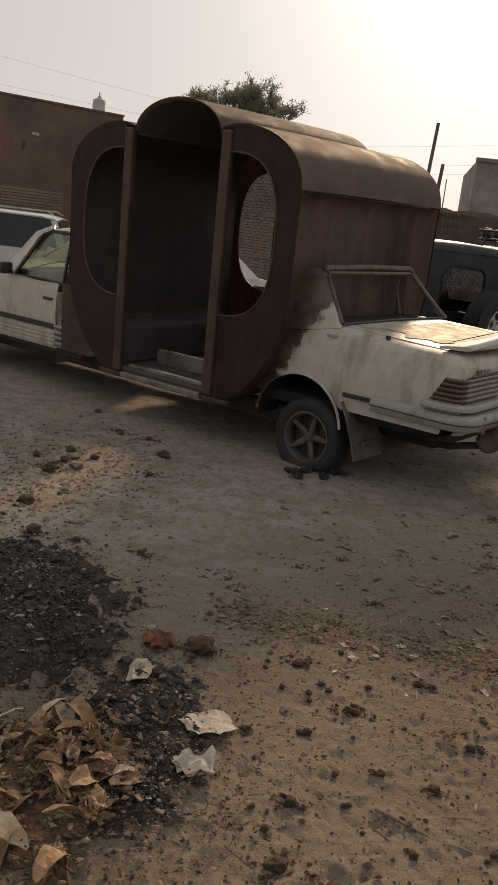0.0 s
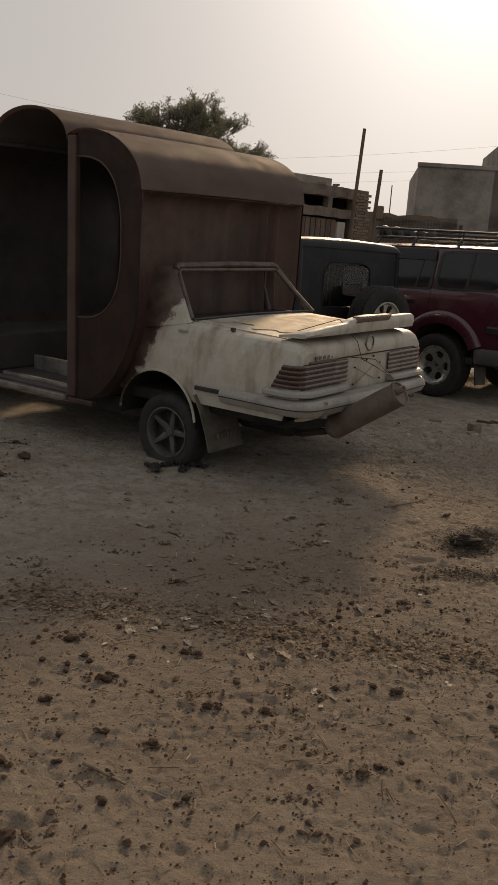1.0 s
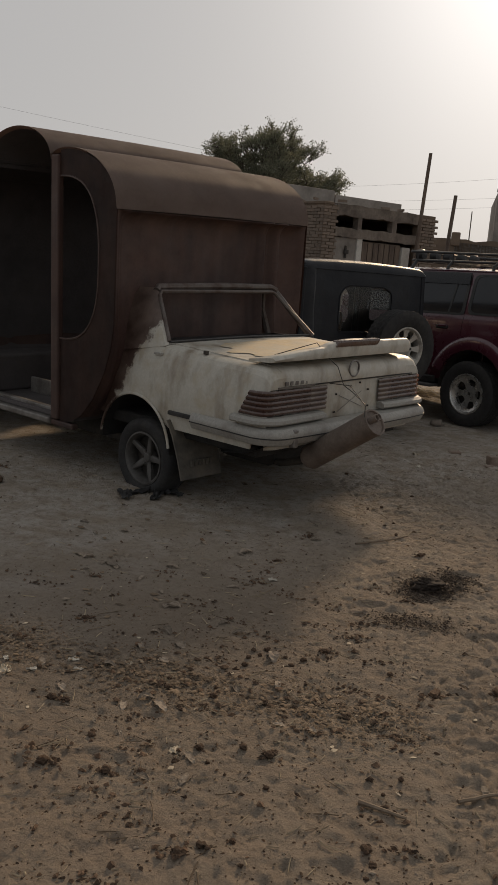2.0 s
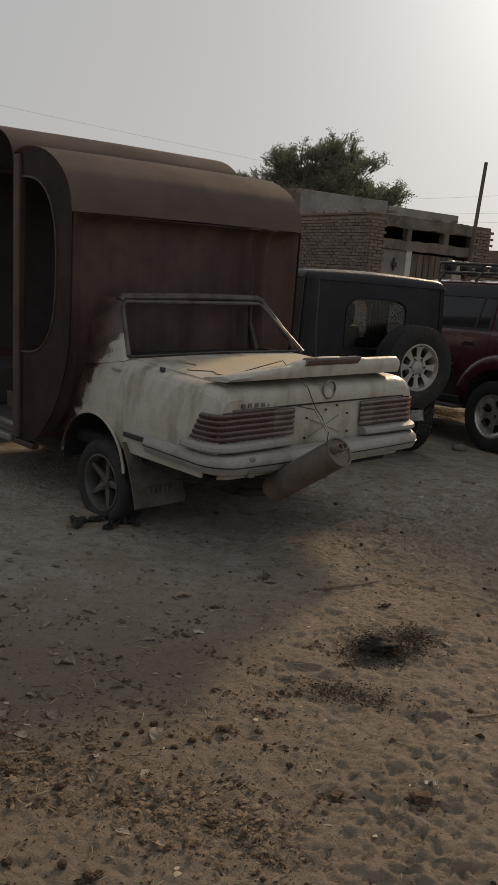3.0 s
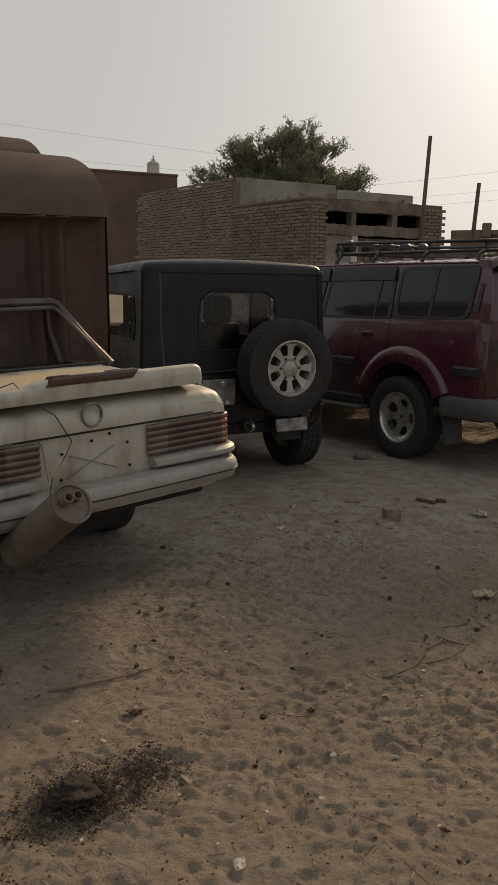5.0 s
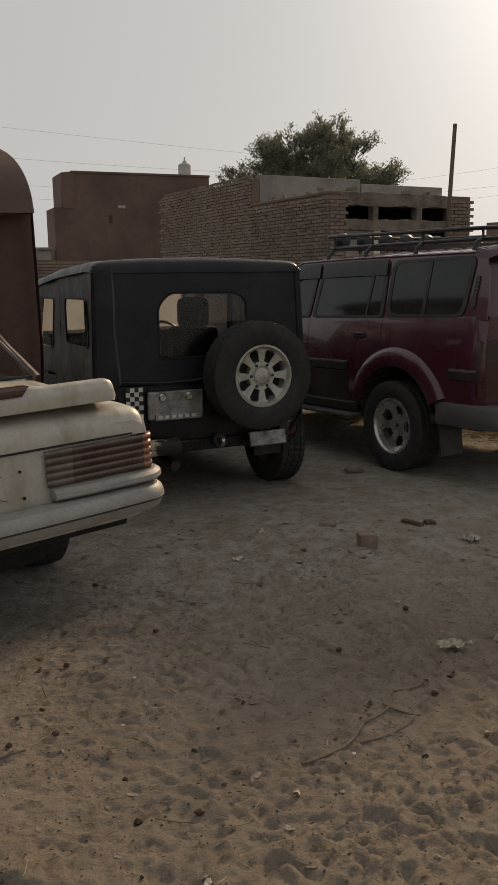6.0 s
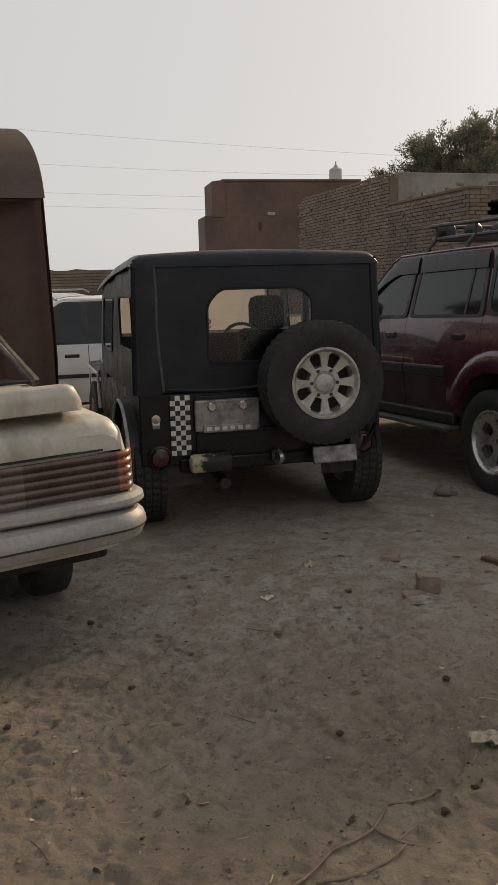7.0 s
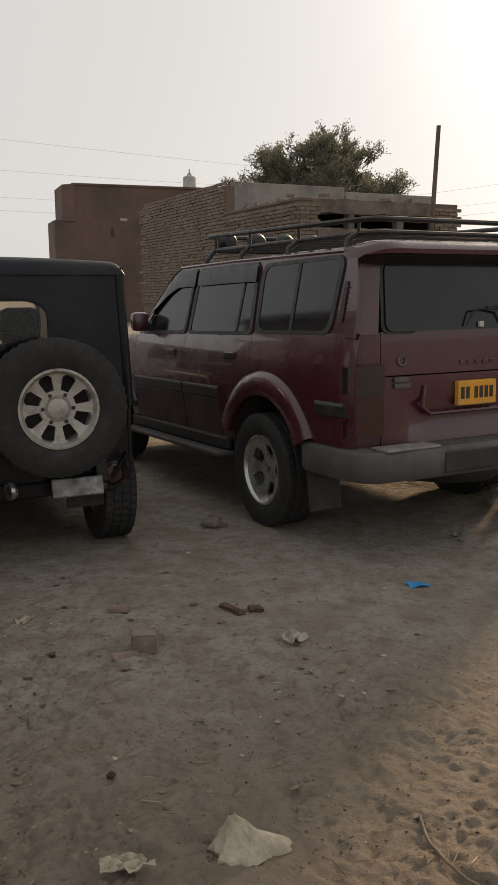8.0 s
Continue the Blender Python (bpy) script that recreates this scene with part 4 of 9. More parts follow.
    # round badge, illegible letters, plate area with scratches, bolts
    part("badge", (lathe([(0.047, -0.004), (0.053, -0.007), (0.059, -0.004), (0.059, 0.003), (0.047, 0.003)], 28, pose(0, -0.018, 0.975, 0, 0, 90))), GREYMETAL, tail, "plain round grey badge", smooth=True)
    for k, w in enumerate((0.028, 0.024, 0.026, 0.03, 0.02, 0.026)):
        part("letter_bar", box((-0.69 + k * 0.048, -0.012, 0.905), (-0.69 + k * 0.048 + w, -0.003, 0.93), 0.002), GREYMETAL, tail)
    part("seam_wear", box((-0.75, -0.012, 0.886), (-0.40, 0.01, 0.8975), 0.002), BAR, tail)
    part("boot_seam", box((-0.40, -0.004, 0.889), (0.75, 0.012, 0.8965), 0.0), BLACKTRIM, tail)
    for a, b in (((-0.13, 0.80), (0.14, 0.70)), ((-0.14, 0.69), (0.12, 0.81))):
        part("scratch_line", tube([(a[0], -0.006, a[1]), (b[0], -0.006, b[1])], 0.0022, 5), GREYMETAL, tail)
    for x, z in ((-0.16, 0.81), (-0.17, 0.69), (0.2, 0.815), (0.21, 0.70), (0.0, 0.85), (0.1, 0.87)):
        part("bolt", lathe([(0.001, 0.004), (0.006, 0.004), (0.007, -0.004)], 8, pose(x, -0.004, z, 0, 0, 90)), DARKMETAL, tail)
    part("hinge_stub", box((-0.79, 0.60, 1.03), (-0.765, 0.63, 1.055), 0.004), DARKMETAL, tail)
    part("fuel_flap", box((-0.845, 0.98, 0.985), (-0.828, 1.06, 1.0), 0.004), BUMPER, tail)
    # mud flaps
    for s in (-1, 1):
        rows = [[(s * x, y, z) for x in np.linspace(0.50, 0.885, 6)] for y, z in ((0.86, 0.56), (0.80, 0.45), (0.74, 0.3), (0.70, 0.17))]
        if s > 0:
            rows = [[(s * x, y - 0.1, z + 0.12) for x in np.linspace(0.56, 0.84, 6)] for y, z in ((0.86, 0.42), (0.80, 0.3), (0.78, 0.2))]
        fl = part("mud_flap", thicken(loft(rows), 0.012), FLAP, tail, smooth=True)
        for k in range(6):
            if s > 0:
                part("letter_bar", box((0.61 + k * 0.034, 0.645, 0.355), (0.632 + k * 0.034, 0.66, 0.40), 0.0), BUMPER, fl)
            else:
                part("letter_bar", box((-0.8 + k * 0.034, 0.682, 0.26), (-0.78 + k * 0.034, 0.70, 0.30), 0.0, pose(0, 0, 0)), FLAP, fl)
    # silencer hung out at the back, with its pipe and a wire
    a, b = Vector((-0.42, 0.0, 0.40)), Vector((-0.41, -0.50, 0.735))
    d = (b - a).normalized()
    turn = d.to_track_quat("X", "Z").to_matrix().to_4x4()
    L = (b - a).length
    mf = part("silencer", lathe([(0.001, 0), (0.06, 0.0), (0.08, 0.03), (0.083, 0.05), (0.083, L - 0.03), (0.087, L - 0.02), (0.087, L), (0.077, L), (0.073, L - 0.012), (0.001, L - 0.014)], 28, Matrix.Translation(a) @ turn), MUFFLER, tail, "rust brown silencer hanging out behind", smooth=True)
    part("tail_pipe", lathe([(0.012, L - 0.02), (0.021, L - 0.02), (0.021, L + 0.03), (0.017, L + 0.03), (0.012, L - 0.01)], 14, Matrix.Translation(a) @ turn @ Matrix.Translation((0, 0.02, 0.02))), MUFFLER, mf, smooth=True)
    part("tail_pipe", lathe([(0.012, L - 0.02), (0.021, L - 0.02), (0.021, L + 0.05), (0.017, L + 0.05), (0.012, L - 0.01)], 14, Matrix.Translation(a) @ turn @ Matrix.Translation((0, -0.036, 0.012))), MUFFLER, mf, smooth=True)
    part("exhaust_pipe", tube([a - d * 0.02, a + Vector((0.03, 0.25, -0.08)), (-0.2, 0.6, 0.27), (-0.15, 1.3, 0.25)], 0.025, 10), DARKMETAL, tail, smooth=True)
    part("tie_wire", tube([(-0.46, 0.3, 1.05), (-0.40, 0.12, 1.12), (-0.36, 0.03, 1.155), (-0.30, -0.01, 1.07), (-0.2, -0.03, 1.0), (-0.12, -0.03, 0.87), (-0.25, -0.2, 0.86), (-0.47, -0.46, 0.84), (-0.5, -0.48, 0.77)], 0.003, 5), WIRE, tail)
    part("hanging_wire", tube([(-0.5, -0.48, 0.84), (-0.42, -0.3, 0.93), (-0.30, -0.05, 0.90)], 0.003, 5), WIRE, tail)
    # wheels
    spoke_wheel("wheel", c, pose(-0.77, 1.13, 0.235), 0.29, 0.19, 0.185, 5, 0.042, -1, 0.052, WHEELGREY, 0.035, label="five-spoke wheel with a flat tyre")
    spoke_wheel("wheel", c, pose(0.76, 1.13, 0.262), 0.29, 0.19, 0.185, 5, 0.042, 1, 0.03, WHEELGREY, 0.035)


def build_front(c):
    fr = new("front_body")
    fr.empty_display_size = 0.2
    fr.parent = c
    fr["label"] = "white car front with door, windscreen and bonnet"
    ac, ar, az = [5.62], 0.36, 0.33
    ys = arch_samples(3.95, 6.45, ac, ar)

    def fx(y, z):
        w = lerp([(0.3, 0.82), (0.45, 0.85), (0.7, 0.862), (0.9, 0.85), (1.02, 0.82)], z)
        return w - (0.1 * ((y - 6.1) / 0.35) ** 2 if y > 6.1 else 0)

    def top(y):
        return lerp([(3.95, 0.975), (4.9, 0.985), (5.4, 0.96), (6.45, 0.86)], y)
    for s in (-1, 1):
        for nm, a, b in (("front_door", 3.99, 4.86), ("front_fender", 4.868, 6.45)):
            yy = [y for y in ys if a <= y <= b]
            yy = sorted(set(yy) | {a, b})
            lows = [arch_low(y, 0.385, ac, ar, az) for y in yy]
            d = part(nm, thicken(columns(yy, lows, [top(y) for y in yy], lambda y, z: s * fx(y, z), 10), -0.01 * s), WHITE, fr, smooth=True)
            if nm == "front_door":
                part("door_handle", box((s * 0.857 - 0.012, 4.04, 0.815), (s * 0.857 + 0.012, 4.17, 0.84), 0.006), BLACKTRIM, d)
        part("trim_stripe", loft([[(s * (fx(y, 0.58) + dx), y, z) for dx, z in ((0, 0.558), (0.012, 0.562), (0.012, 0.605), (0, 0.61))] for y in np.linspace(4.0, 5.2, 6)], closed=True, cap=True), BLACKTRIM, fr)
        for k in range(4):
            z0 = 0.405 + k * 0.036
            part("side_rib", loft([[(s * (fx(y, z0) + dx), y, z0 + dz) for dx, dz in ((0, 0), (0.012, 0.006), (0.012, 0.024), (0, 0.03))] for y in (4.0, 5.2)], closed=True, cap=True), WHITE, fr)
        mi = part("door_mirror", moved(box((-0.06, -0.035, -0.055), (0.06, 0.035, 0.055), 0.022), pose(s * 0.92, 4.66, 1.04, 0, 0, 12 * s)), BLACKTRIM, fr, smooth=True)
        part("mirror_foot", tube([(s * 0.83, 4.68, 0.99), (s * 0.88, 4.67, 1.02)], 0.018, 8), BLACKTRIM, mi)
        # window frame bars
        fpts = [(s * 0.83, 3.93, 0.985), (s * 0.745, 3.93, 1.40), (s * 0.735, 4.0, 1.42), (s * 0.735, 4.22, 1.415), (s * 0.75, 4.32, 1.38), (s * 0.835, 4.62, 0.99), (s * 0.83, 4.3, 0.985)]
        part("window_frame", tube(fpts, 0.017, 6, True), BLACKTRIM, fr, smooth=True)
        g = part("side_window", thicken(loft([[(s * 0.825, 3.95, 0.99), (s * 0.745, 3.95, 1.4)], [(s * 0.828, 4.3, 0.99), (s * 0.74, 4.22, 1.405)], [(s * 0.83, 4.59, 0.995), (s * 0.77, 4.42, 1.22)]]), 0.004), DARKGLASS, fr)
        g.visible_shadow = False
        part("windscreen_pillar", thicken(loft([[(s * 0.84, 4.66, 0.985), (s * 0.79, 4.9, 1.0)], [(s * 0.765, 4.38, 1.36), (s * 0.69, 4.52, 1.39)], [(s * 0.74, 4.2, 1.445), (s * 0.65, 4.3, 1.475)]]), 0.02), WHITE, fr, smooth=True)
    rows = []
    for y, z in ((3.70, 1.47), (3.9, 1.485), (4.1, 1.485), (4.25, 1.47), (4.31, 1.455)):
        rows.append([(0.745 * x, y, z - 0.055 * abs(x) ** 4) for x in np.linspace(-1, 1, 17)])
    part("roof_panel", thicken(loft(rows), 0.02), WHITE, fr, smooth=True)
    rows = [[(x * 0.70, 4.33 + 0.06 * (1 - x * x), 1.445) for x in np.linspace(-1, 1, 11)], [(x * 0.75, 4.86 + 0.13 * (1 - x * x), 1.0) for x in np.linspace(-1, 1, 11)]]
    w = part("windscreen", thicken(loft(rows), 0.005), DARKGLASS, fr, smooth=True)
    w.visible_shadow = False
    for x in (-0.4, 0.15):
        part("wiper", tube([(x, 4.98, 1.0), (x + 0.2, 4.93, 1.06), (x + 0.48, 4.87, 1.1)], 0.007, 5), BLACKTRIM, fr)
    rows = []
    for y in np.linspace(4.9, 6.4, 9):
        rows.append([(x * (fx(y, 0.95) - 0.03), y + 0.1 * (1 - x * x), top(y) + 0.04 * (1 - x * x) - 0.005) for x in np.linspace(-1, 1, 15)])
    part("bonnet", thicken(loft(rows), 0.012), WHITE, fr, smooth=True)
    part("grille", box((-0.75, 6.36, 0.5), (0.75, 6.42, 0.85), 0.02), BLACKTRIM, fr)
    part("front_bumper", box((-0.84, 6.4, 0.42), (0.84, 6.55, 0.6), 0.04), BUMPER, fr)
    part("steering_wheel", moved(lathe([(0.17, -0.012), (0.182, 0), (0.17, 0.012), (0.158, 0)], 24), pose(0.35, 4.35, 1.0, 0, 25, 90)), BLACKTRIM, fr, smooth=True)
    for s in (-1, 1):
        part("front_seat", join(box((s * 0.38 - 0.24, 3.75, 0.45), (s * 0.38 + 0.24, 4.25, 0.66), 0.05), box((s * 0.38 - 0.23, 3.7, 0.6), (s * 0.38 + 0.23, 3.86, 1.08), 0.05)), INNER, fr, smooth=True)
    part("joining_panel", thicken(loft([[(-0.872 + 0.012 * noise.noise((y * 6, z * 5, 3)), y, z) for y in np.linspace(3.46, 3.885, 6)] for z in np.linspace(0.40, 0.99, 8)]), 0.012), RUST, fr, "rusty sheet panel welded between door and cabin")
    part("torn_panel", thicken(loft([[(-0.845 - 0.02 * noise.noise((k, z * 9, 1)), 3.86 + 0.13 * k / 3 - (0.04 * noise.noise((z * 7, k, 2)) if k == 0 else 0), z) for k in range(4)] for z in np.linspace(0.4, 0.9, 14)]), 0.012), GREYMETAL, fr, "torn grey metal door edge")
    for k in range(4):
        part("lamp_rib", box((-0.878, 3.87, 0.43 + k * 0.05), (-0.84, 3.99, 0.455 + k * 0.05), 0.008), BUMPER, fr)
    part("floor_pan", box((-0.78, 3.7, 0.33), (0.78, 6.3, 0.39), 0.01), DARKMETAL, fr)
    for s in (-1, 1):
        spoke_wheel("wheel", c, pose(s * 0.75, 5.62, 0.285), 0.29, 0.19, 0.185, 5, 0.042, s, 0.02, GREYMETAL, 0.035)


carriage_car = thing("carriage_car", CAR, "white saloon car rebuilt round a rusty open carriage cabin", "car")
build_cabin(carriage_car)
build_tail(carriage_car)
build_front(carriage_car)

# ---- helpers for panels with rounded corners ----
def rounded(pts, r, n=5):
    """An outline with its corners rounded by r."""
    out = []
    m = len(pts)
    for i in range(m):
        p, a, b = Vector(pts[i]), Vector(pts[i - 1]), Vector(pts[(i + 1) % m])
        da, db = (a - p), (b - p)
        k = min(r, da.length * 0.45, db.length * 0.45)
        p0, p1 = p + da.normalized() * k, p + db.normalized() * k
        for j in range(n + 1):
            t = j / n
            out.append(tuple((1 - t) ** 2 * p0 + 2 * t * (1 - t) * p + t * t * p1))
    return out


def plate(outline, at, depth):
    """A slab from a 2D outline; at(a, b) gives its outer point, depth is the vector to its inner side."""
    bm = bmesh.new()
    f = [bm.verts.new(at(a, b)) for a, b in outline]
    g = [bm.verts.new(Vector(at(a, b)) + Vector(depth)) for a, b in outline]
    bm.faces.new(f)
    bm.faces.new(list(reversed(g)))
    n = len(f)
    for i in range(n):
        j = (i + 1) % n
        bm.faces.new((f[i], g[i], g[j], f[j]))
    return bm


def ring_plate(outer, inner, at, depth):
    """A frame between two outlines of the same count."""
    d = Vector(depth)
    rows = [[Vector(at(*p)) for p in outer], [Vector(at(*p)) + d for p in outer], [Vector(at(*p)) + d for p in inner], [Vector(at(*p)) for p in inner]]
    rows = [r + [r[0]] for r in rows]
    return loft(rows + [rows[0]])


def milky_sheet():
    """A windscreen caked with dust: part of the light goes straight through, part is scattered."""
    m, nt, b = node_mat("dusty_windscreen_glass")
    t = nt.nodes.new("ShaderNodeBsdfTransparent")
    t.inputs["Color"].default_value = (0.85, 0.84, 0.82, 1)
    f, _ = noise_fac(nt, 5, 5, 0.3, 0.75)
    tr = nt.nodes.new("ShaderNodeBsdfTranslucent")
    nt.links.new(mixer(nt, (0.52, 0.51, 0.50), (0.42, 0.405, 0.39), f), tr.inputs["Color"])
    d = nt.nodes.new("ShaderNodeBsdfDiffuse")
    d.inputs["Color"].default_value = (0.34, 0.33, 0.31, 1)
    a, c = nt.nodes.new("ShaderNodeMixShader"), nt.nodes.new("ShaderNodeMixShader")
    a.inputs[0].default_value, c.inputs[0].default_value = 0.25, 0.72
    nt.links.new(tr.outputs[0], a.inputs[1])
    nt.links.new(d.outputs[0], a.inputs[2])
    nt.links.new(t.outputs[0], c.inputs[1])
    nt.links.new(a.outputs[0], c.inputs[2])
    nt.links.new(c.outputs[0], nt.nodes["Material Output"].inputs["Surface"])
    nt.nodes.remove(b)
    return m


MILKY = milky_sheet()
CANVASEDGE = surface("rubbed_canvas_edge", (0.05, 0.052, 0.056), 0.6, dust=(0.09, 0.088, 0.085), dust_scale=8, bump=0.3)
VINYL = clear_sheet("hazy_clear_vinyl", (0.84, 0.84, 0.83), 0.03)
CHROME = surface("scuffed_chrome", (0.5, 0.49, 0.47), 0.25, 0.9, dust=(0.3, 0.26, 0.2), dust_scale=8, dust_cut=(0.5, 0.85), bump=0.04)
WHITEBITS = surface("chalky_white_paint", (0.62, 0.6, 0.56), 0.6, dust=(0.4, 0.36, 0.3), dust_scale=12, bump=0.05)
CREAM = surface("chipped_cream_paint", (0.44, 0.37, 0.26), 0.6, dark=(0.02, 0.019, 0.018), dark_scale=7, dark_cut=(0.44, 0.5), bump=0.15)
SEATCLOTH = surface("black_seat_cloth", (0.012, 0.012, 0.013), 0.9, dust=(0.022, 0.02, 0.019), bump=0.2)
REDLENS2 = surface("dark_red_round_lens", (0.04, 0.008, 0.007), 0.3, dust=(0.05, 0.035, 0.03), dust_scale=15, coat=0.5, bump=0.03)
GREYTRIM = surface("weathered_grey_trim", (0.07, 0.067, 0.066), 0.6, dust=(0.115, 0.102, 0.094), dust_scale=5, bump=0.1)
PLATESILVER = surface("dull_silver_sheet", (0.3, 0.29, 0.28), 0.4, 0.5, dark=(0.1, 0.09, 0.085), dark_scale=12, bump=0.15)
REDPRINT = surface("faded_red_print", (0.45, 0.05, 0.04), 0.6, bump=0)
YELLOW = surface("yellow_plate_paint", (0.72, 0.33, 0.02), 0.5, dust=(0.5, 0.28, 0.08), dust_scale=12, bump=0.02)
PLATEBAR = surface("black_plate_print", (0.03, 0.025, 0.02), 0.6, bump=0)


PADGREY = surface("worn_grey_pad", (0.26, 0.245, 0.235), 0.7, dark=(0.14, 0.13, 0.125), dark_scale=9, bump=0.2)
LOWERDARK = surface("dark_lower_paint", (0.03, 0.014, 0.017), 0.45, dust=(0.06, 0.045, 0.04), dust_scale=2.5, bump=0.05)


# ---- black soft-top jeep ----
def build_jeep():
    j = thing("soft_top_jeep", JEEP, "black open jeep with black canvas soft top and spare wheel", "jeep")
    H = 0.788
    # tub: sides with rear wheel arches, tail panel
    ac, ar, az = [0.44], 0.40, 0.36
    ys = arch_samples(0.0, 2.25, ac, ar)
    for s in (-1, 1):
        lows = [arch_low(y, 0.44, ac, ar, az) for y in ys]
        cut = [lerp([(0, 0.87), (1.15, 0.87), (1.2, 0.84), (1.75, 0.82), (1.8, 0.9), (2.25, 0.93)], y) for y in ys]
        part("tub_side", thicken(columns(ys, lows, cut, lambda y, z: s * H, 5), 0.02 * -s), BLACKPAINT, j)
        fl = [(0.44 + 0.43 * math.cos(math.pi * k / 20), 0.36 + 0.43 * math.sin(math.pi * k / 20)) for k in range(-1, 22)]
        lip = 0.07 if s < 0 else 0.02
        part("wheel_arch_flare", loft([[(s * (H - 0.005), y, z), (s * (H + lip - 0.005), y, z + 0.004), (s * (H + lip), y, z - 0.012), (s * (H - 0.005), y, z - 0.02)] for y, z in fl], closed=True, cap=True), BLACKTRIM, j, smooth=True)
        part("flare_edge", tube([(s * (H + lip), y, z) for y, z in fl], 0.012, 6), WHITEBITS if s < 0 else BLACKTRIM, j, "worn pale arch edge" if s < 0 else "", smooth=True)
        part("wheel_house", loft([[(s * x, y, z - 0.015) for x in (0.4, H)] for y, z in fl]), DARKMETAL, j)
        # front wing and bonnet side
        part("front_wing", box((-0.80 if s < 0 else 0.58, 2.3, 0.78), (-0.58 if s < 0 else 0.80, 3.25, 0.84), 0.025), BLACKPAINT, j)
        part("wing_edge", tube([(s * 0.80, 2.3, 0.5), (s * 0.80, 2.36, 0.79), (s * 0.80, 3.2, 0.8)], 0.014, 6), WHITEBITS, j, smooth=True)
    part("bonnet", thicken(loft([[(x * (0.62 - 0.06 * (y - 2.2)), y, 0.98 + 0.06 * (1 - x * x) - 0.03 * (y - 2.2)) for x in np.linspace(-1, 1, 9)] for y in np.linspace(2.2, 3.3, 4)]), 0.02), BLACKPAINT, j, smooth=True)
    part("grille_panel", box((-0.62, 3.26, 0.5), (0.62, 3.32, 0.98), 0.02), BLACKPAINT, j)
    part("bonnet_side", box((-0.6, 2.25, 0.6), (-0.56, 3.28, 0.96), 0.01), BLACKPAINT, j)
    part("bonnet_side", box((0.56, 2.25, 0.6), (0.6, 3.28, 0.96), 0.01), BLACKPAINT, j)
    part("tail_panel", box((-H + 0.002, -0.006, 0.42), (H - 0.002, 0.022, 0.865), 0.006), BLACKPAINT, j)
    part("tailgate", box((-0.44, -0.02, 0.46), (0.6, -0.004, 0.845), 0.006), BLACKPAINT, j)
    part("tailgate_rib", box((-0.43, -0.034, 0.60), (0.3, -0.018, 0.625), 0.004), BLACKPAINT, j)
    part("tub_floor", box((-H + 0.03, 0.03, 0.42), (H - 0.03, 2.3, 0.47), 0.005), DARKMETAL, j)
    # soft top: rear curtain with a window, sides with windows, roof
    RZ = 1.69

    def at_back(x, z):
        bulge = 0.02 * math.cos(x / H * math.pi / 2) * math.sin(max(0, min(1, (z - 0.85) / 0.85)) * math.pi)
        return (x, -0.012 - bulge + 0.10 * max(0, z - 0.9) * 0.35 + 0.006 * noise.noise((x * 5, z * 5, 3)), z)
    win = rounded([(-0.335, 1.05), (0.335, 1.05), (0.335, 1.44), (0.24, 1.49), (-0.25, 1.49), (-0.335, 1.40)], 0.05)
    cx, cz = 0.0, 1.25
    hole = sorted(win, key=lambda p: math.atan2(p[1] - cz, p[0] - cx))
    W2, LOW, TOP = H + 0.005, 0.875, RZ - 0.01
    outer = []
    for p in hole:
        a = math.atan2(p[1] - cz, p[0] - cx)
        dx, dz = math.cos(a), math.sin(a)
        k = min((W2 / abs(dx)) if abs(dx) > 1e-6 else 9, ((TOP - cz) / dz) if dz > 1e-6 else 9, ((LOW - cz) / dz) if dz < -1e-6 else 9)
        outer.append((dx * k, cz + dz * k))
    # push the nearest points into the corners
    for corner in ((-W2, LOW), (W2, LOW), (W2 - 0.028, TOP - 0.04), (-W2 + 0.028, TOP - 0.04)):
        i = min(range(len(outer)), key=lambda q: (outer[q][0] - corner[0]) ** 2 + (outer[q][1] - corner[1]) ** 2)
        outer[i] = corner
    rows = []
    for k in range(9):
        t = k / 8
        r = [at_back(a[0] + (b[0] - a[0]) * t, a[1] + (b[1] - a[1]) * t) for a, b in zip(hole, outer)]
        rows.append(r + [r[0]])
    bm = loft(rows)
    bmesh.ops.remove_doubles(bm, verts=bm.verts, dist=1e-4)
    part("rear_curtain", thicken(bm, 0.008), CANVAS, j, smooth=True, angle=50)
    part("window_seam", tube([at_back(x * 1.02, 1.25 + (z - 1.25) * 1.03) for x, z in hole], 0.009, 5, True), CANVAS, j, smooth=True)
    v = part("rear_window", plate(win, lambda x, z: (x, at_back(x, z)[1] + 0.01, z), (0, 0.002, 0)), VINYL, j)
    v.visible_shadow = False
    part("curtain_hem", tube([at_back(x, 0.885 + 0.012 * math.sin(x * 6)) for x in np.linspace(-W2, W2, 24)], 0.012, 6), CANVAS, j, smooth=True)
    # flap edge in a paler grey than the canvas
    part("curtain_flap_edge", tube([at_back(-0.665 + 0.028 * (1.68 - z) + 0.006 * math.sin(z * 9), z)[:1] + (at_back(-0.64, z)[1] - 0.008, z) for z in np.linspace(0.885, 1.66, 16)], 0.010, 6), CANVASEDGE, j, "paler raised edge of the rear curtain flap", smooth=True)
    part("corner_flap", thicken(loft([[(x, at_back(x, z)[1] - 0.012 - 0.010 * math.sin((x + 0.79) * 22), z) for x in np.linspace(-0.785, -0.665 + 0.028 * (1.68 - z), 7)] for z in np.linspace(0.86, 1.655, 12)]), 0.005), CANVAS, j, smooth=True)
